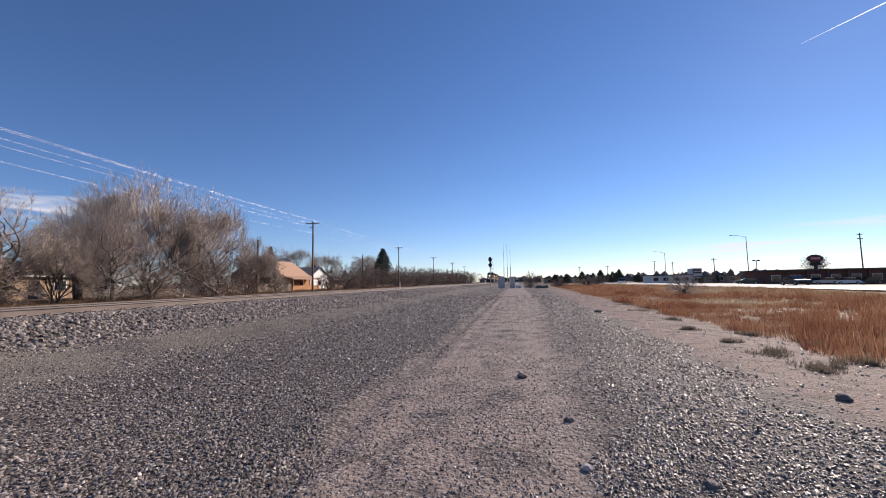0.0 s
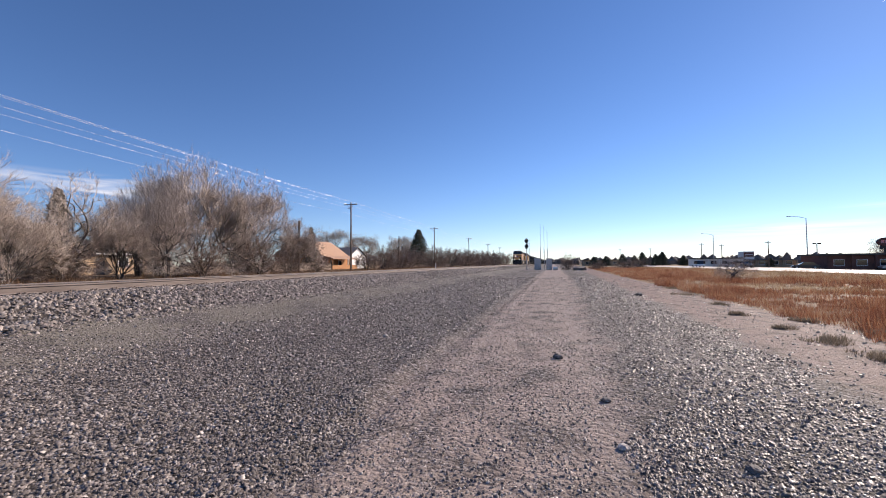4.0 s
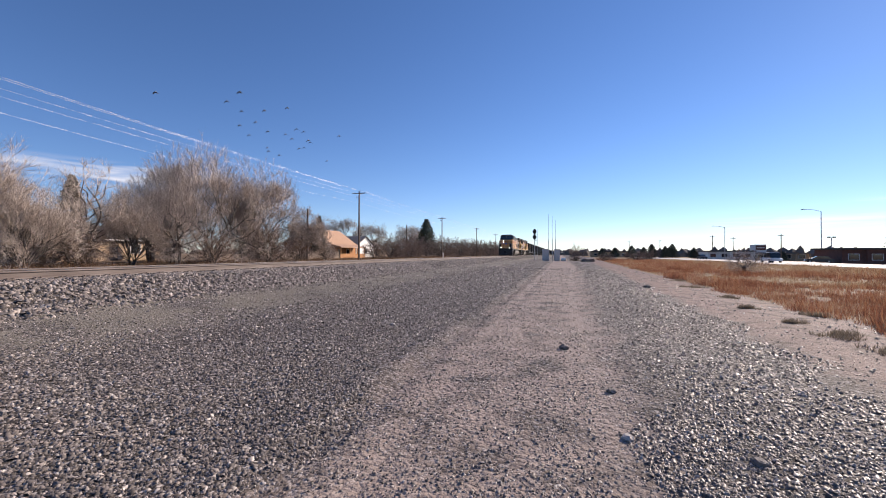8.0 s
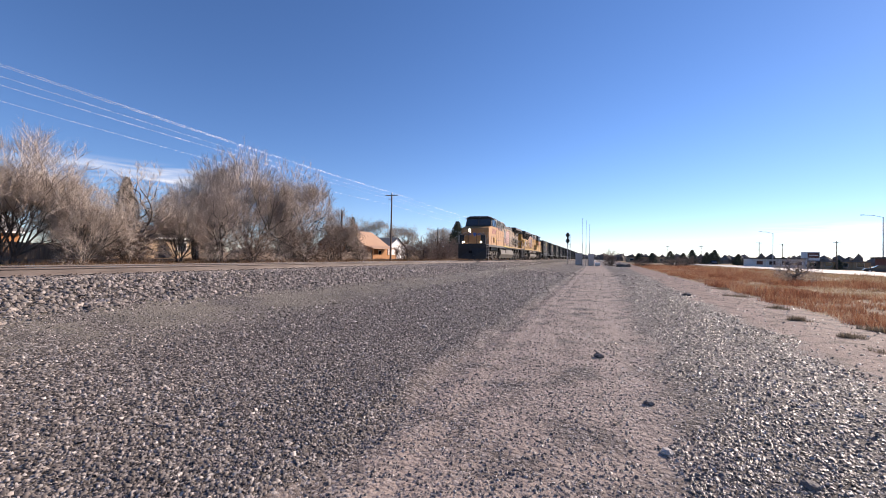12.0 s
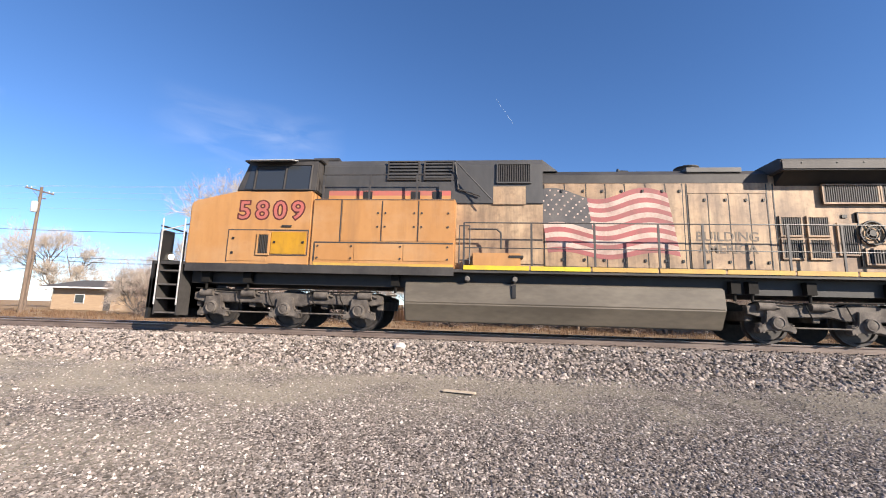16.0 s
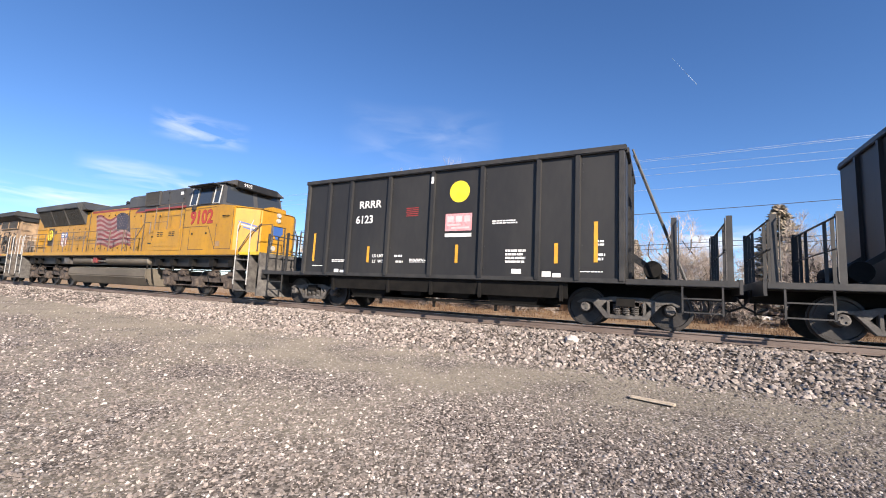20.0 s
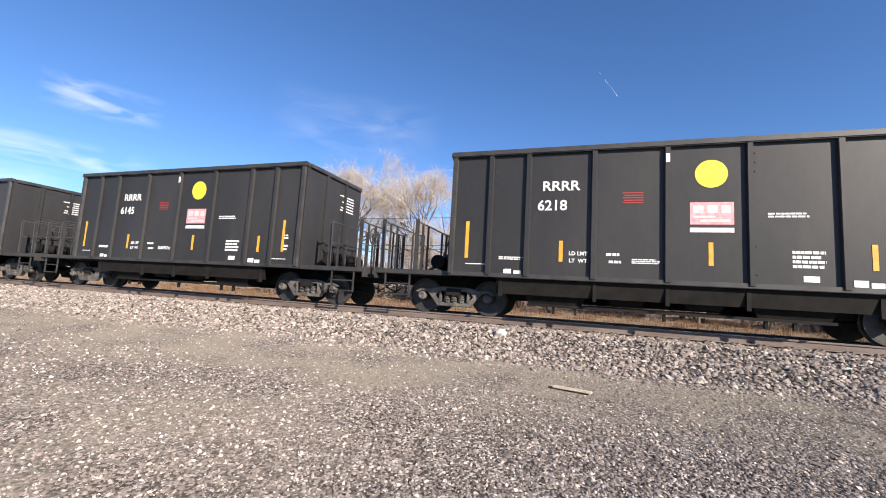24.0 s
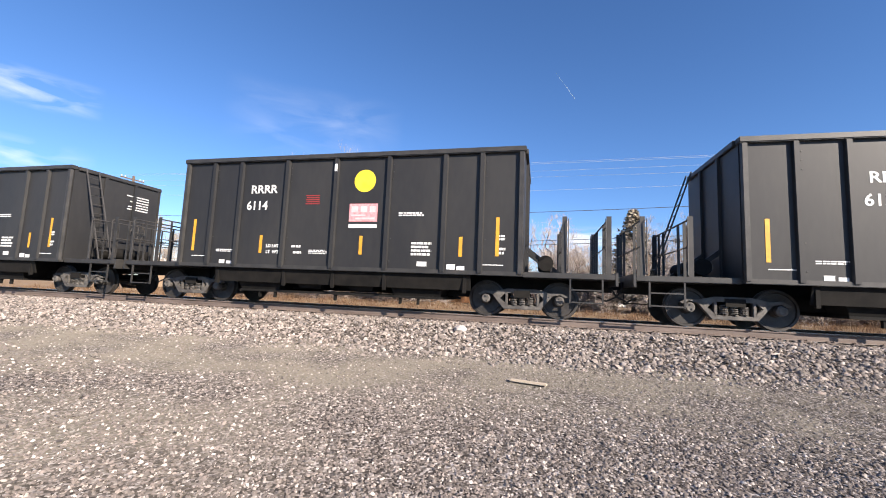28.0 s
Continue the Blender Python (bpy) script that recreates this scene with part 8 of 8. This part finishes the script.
for i in range(70):
    x, y = -60 + i * 1.15 + rnd.uniform(-1, 1), 760 + rnd.uniform(-60, 120)
    h, r, k = rnd.uniform(5, 11), rnd.uniform(4, 8), 7
    pts = [(x + r * math.cos(2 * math.pi * j / k) * rnd.uniform(0.7, 1.2), y + r * math.sin(2 * math.pi * j / k), -1.0) for j in range(k)]
    mid = [(p[0] + rnd.uniform(-0.8, 0.8), p[1], h * rnd.uniform(0.4, 0.8)) for p in pts]
    far.add(pts + mid + [(x + rnd.uniform(-1, 1), y, h)], [(j, (j + 1) % k, k + (j + 1) % k, k + j) for j in range(k)] + [(k + j, k + (j + 1) % k, 2 * k) for j in range(k)])
FARWOOD = material("far_woodland", (0.10, 0.085, 0.075), 0.95, second=(0.17, 0.145, 0.125), scale=0.5, island=0.3)
tagged(new("far_trees", far.mesh("far_trees", FARWOOD)), "distant brown and grey tree line on the horizon", "trees", kind="stuff")

# ---- clouds and vapour trail: far sky backdrop ----
def cloud(name, az0, az1, el0, el1, strength, seed, dist=2600, stretch=(0.004, 0.016)):
    m = bpy.data.materials.new(name)
    m.use_nodes = True
    n, l = m.node_tree.nodes, m.node_tree.links
    n.remove(n["Principled BSDF"])
    em, tr, mx, tc, mp, no, mr = (n.new("ShaderNode" + k) for k in ("Emission", "BsdfTransparent", "MixShader", "TexCoord", "Mapping", "TexNoise", "MapRange"))
    em.inputs[0].default_value, em.inputs[1].default_value = (0.92, 0.96, 1.0, 1), 0.66
    mp.inputs["Scale"].default_value, mp.inputs["Location"].default_value = (3.0, 4.0, 1.0), (seed, seed * 2.1, 0)
    l.new(tc.outputs["UV"], mp.inputs[0])
    l.new(mp.outputs[0], no.inputs[0])
    no.inputs["Scale"].default_value, no.inputs["Detail"].default_value, no.inputs["Distortion"].default_value = 0.8, 7, 0.6
    mr.inputs["From Min"].default_value, mr.inputs["From Max"].default_value, mr.inputs["To Max"].default_value = 0.40, 0.80, strength
    l.new(no.outputs["Fac"], mr.inputs[0])
    sep = n.new("ShaderNodeSeparateXYZ")
    l.new(tc.outputs["UV"], sep.inputs[0])

    def dome(out, power):
        a, b, c = (n.new("ShaderNodeMath") for _ in range(3))
        a.operation, b.operation, c.operation = "SUBTRACT", "MULTIPLY", "POWER"
        a.inputs[0].default_value = 1.0
        l.new(out, a.inputs[1]), l.new(a.outputs[0], b.inputs[0]), l.new(out, b.inputs[1])
        d = n.new("ShaderNodeMath")
        d.operation = "MULTIPLY"
        d.inputs[1].default_value = 4.0
        l.new(b.outputs[0], d.inputs[0]), l.new(d.outputs[0], c.inputs[0])
        c.inputs[1].default_value = power
        return c.outputs[0]
    f = n.new("ShaderNodeMath")
    f.operation = "MULTIPLY"
    l.new(dome(sep.outputs[0], 1.0), f.inputs[0]), l.new(dome(sep.outputs[1], 1.3), f.inputs[1])
    g = n.new("ShaderNodeMath")
    g.operation = "MULTIPLY"
    l.new(f.outputs[0], g.inputs[0]), l.new(mr.outputs[0], g.inputs[1])
    l.new(g.outputs[0], mx.inputs[0]), l.new(tr.outputs[0], mx.inputs[1]), l.new(em.outputs[0], mx.inputs[2])
    l.new(mx.outputs[0], n["Material Output"].inputs[0])
    k = 10
    v, uv = [], []
    for j in range(3):
        for i in range(k + 1):
            a, e = radians(az0 + (az1 - az0) * i / k), radians(el0 + (el1 - el0) * j / 2)
            v.append((dist * math.sin(a) * math.cos(e), dist * math.cos(a) * math.cos(e), dist * math.sin(e)))
            uv.append((i / k, j / 2))
    f = [(j * (k + 1) + i, j * (k + 1) + i + 1, (j + 1) * (k + 1) + i + 1, (j + 1) * (k + 1) + i) for j in range(2) for i in range(k)]
    me = bpy.data.meshes.new(name)
    me.from_pydata(v, [], f)
    lay = me.uv_layers.new(name="UVMap")
    for lp in me.loops:
        lay.data[lp.index].uv = uv[lp.vertex_index]
    me.materials.append(m)
    ob = tagged(new(name, me), "thin white cirrus streak in the blue sky", "cloud", kind="structure")
    ob.visible_shadow = False
    return ob


for k, (a0, a1, e0, e1, s) in enumerate(((-156, -145, 16, 20, 0.6), (-134, -110, 16, 26, 0.2), (-162, -145, 9.6, 13.5, 0.7), (-170, -152, 6.4, 10.0, 0.8), (16, 35, 2.5, 4.4, 1.7), (-70, -45, 6.6, 10.2, 1.3), (-92, -73, 5.0, 9.6, 1.3), (-118, -98, 9, 18, 0.15), (28, 48, 4.4, 6.0, 0.7))):
    cloud("cirrus_cloud", a0, a1, e0, e1, s, 3.7 * k + 1)
BRIGHTTRAIL = material("sunlit_vapour_trail", (0.9, 0.95, 1.0), 1.0, emit=0.75)
TRAIL = material("vapour_trail", (0.35, 0.42, 0.5), 1.0, emit=0.1)
for (a0, e0), (a1, e1), w in (((-88.3, 29.3), (-85.6, 25.9), 0.00035), ((32.95, 23.62), (40.5, 24.9), 0.0011)):
    P = [Vector((2500 * math.sin(radians(a)) * math.cos(radians(e)), 2500 * math.cos(radians(a)) * math.cos(radians(e)), 2500 * math.sin(radians(e)))) for a, e in ((a0, e0), (a1, e1))]
    tagged(new("vapour_trail", Shape().rod(P[0], P[1], 0.3, 6, 2500 * w).mesh("vapour_trail", TRAIL if a0 < 0 else BRIGHTTRAIL)), "short white vapour trail in the blue sky", "vapour trail", kind="structure").visible_shadow = False

# ---- birds ----
FEATHER = material("dark_feathers", (0.03, 0.03, 0.034), 0.6, second=(0.12, 0.12, 0.13), scale=12)


def bird():
    b = thing("bird", "dark pigeon flying in a loose flock over the trees", "bird", group="flock of birds")
    part("body", Shape().spin([(-0.17, 0.01), (-0.13, 0.045), (0.0, 0.075), (0.14, 0.05), (0.30, 0.02)], (0, 0, 0), "y", 10), FEATHER, b, smooth=True)
    part("tail", Shape().add([(-0.03, 0.26, 0), (0.03, 0.26, 0), (0.08, 0.42, 0.01), (-0.08, 0.42, 0.01), (0, 0.3, 0.015)], [(0, 1, 4), (1, 2, 4), (2, 3, 4), (3, 0, 4), (3, 2, 1, 0)]), FEATHER, b)
    wings = []
    for e in (-1, 1):
        wings.append((part("wing", Shape().add([(0, -0.09, 0.01), (0, 0.11, 0.0), (e * 0.2, 0.09, 0.015), (e * 0.42, 0.14, 0.0), (e * 0.36, 0.0, 0.01), (e * 0.18, -0.1, 0.02)], [(0, 1, 2, 5), (5, 2, 3, 4)]), FEATHER, b), e))
    return b, wings


BIRD, WINGS = bird()
FLOCK = [(0, -50, 76, 3), (5.5, -46.8, 70.8, 6.6), (6.6, -45.7, 64.5, 12.0), (7.3, -41.8, 54.0, 16.9), (8, -37.7, 46.6, 17.5), (8.7, -35.3, 37.6, 17.6), (9.4, -30.9, 27.0, 17.4), (10.2, -33, 14, 22), (11.0, -33, -4, 26), (12.5, -18, -30, 30), (15, 20, -70, 32), (20, 90, -130, 36), (28, 190, -230, 45)]
BIRDS = []
rb = random.Random(9)
for k in range(24):
    b = BIRD if k == 0 else copy_thing(BIRD, pose(0, 0, 0))
    BIRDS.append((b, (rb.gauss(0, 4.2), rb.gauss(0, 5.0), rb.gauss(0, 2.2)), rb.uniform(-0.35, 0.35)))


# ---- motion ----
def share(masters):
    """Copies of a part that turns go with the part that they were copied from."""
    for ob in scene.objects:
        master = masters.get(ob.data) if ob.type == "MESH" else None
        if master and master is not ob:
            ob.rotation_mode = "QUATERNION"
            keys = ob.animation_data_create()
            keys.action = master.animation_data.action
            keys.action_slot = master.animation_data.action_slot


def motions():
    for ob, y16 in MOVERS:
        walk(ob, [(t / 2, pose(XC, y16 - V * (t / 2 - 16.0) + float(np.interp(t / 2, *LAG)), RAIL)) for t in range(57)])
    masters = {}
    for ob, d, r in ROLLING:
        walk(ob, [(t, pose(0, d, r, math.degrees(V * t / r))) for t in SPEED_ROWS])
        masters[ob.data] = ob
    for wing, e in WINGS:
        walk(wing, [(i / 10, pose(0, 0, 0.03, 0, -e * (48 if i % 2 else -32), 0)) for i in range(281)])
        masters[wing.data] = wing
    share(masters)
    for b, (ox, oy, oz), late in BIRDS:
        rows = []
        for k, (t, x, y, z) in enumerate(FLOCK):
            nxt = FLOCK[min(k + 1, len(FLOCK) - 1)] if k + 1 < len(FLOCK) else FLOCK[-1]
            prv = FLOCK[k - 1] if k + 1 == len(FLOCK) else FLOCK[k]
            head = math.degrees(math.atan2(nxt[1] - prv[1], -(nxt[2] - prv[2])))
            s = 0.25 if t < 6 else min(1.4, 0.55 + 0.25 * (t - 6.6))
            rows.append((t if t in (0, 28) else t + late, pose(x + ox * s, y + oy * s, max(z + oz * s, 1.2), 0, 0, head)))
        walk(b, rows)
    for c, x, y0, v in MOVINGCAR:
        walk(c, [(t, pose(x, y0 - v * t, ground_z(38, 0) + 0.14, 0, 0, 0 if v > 0 else 180)) for t in (0, 14, 28)])


motions()
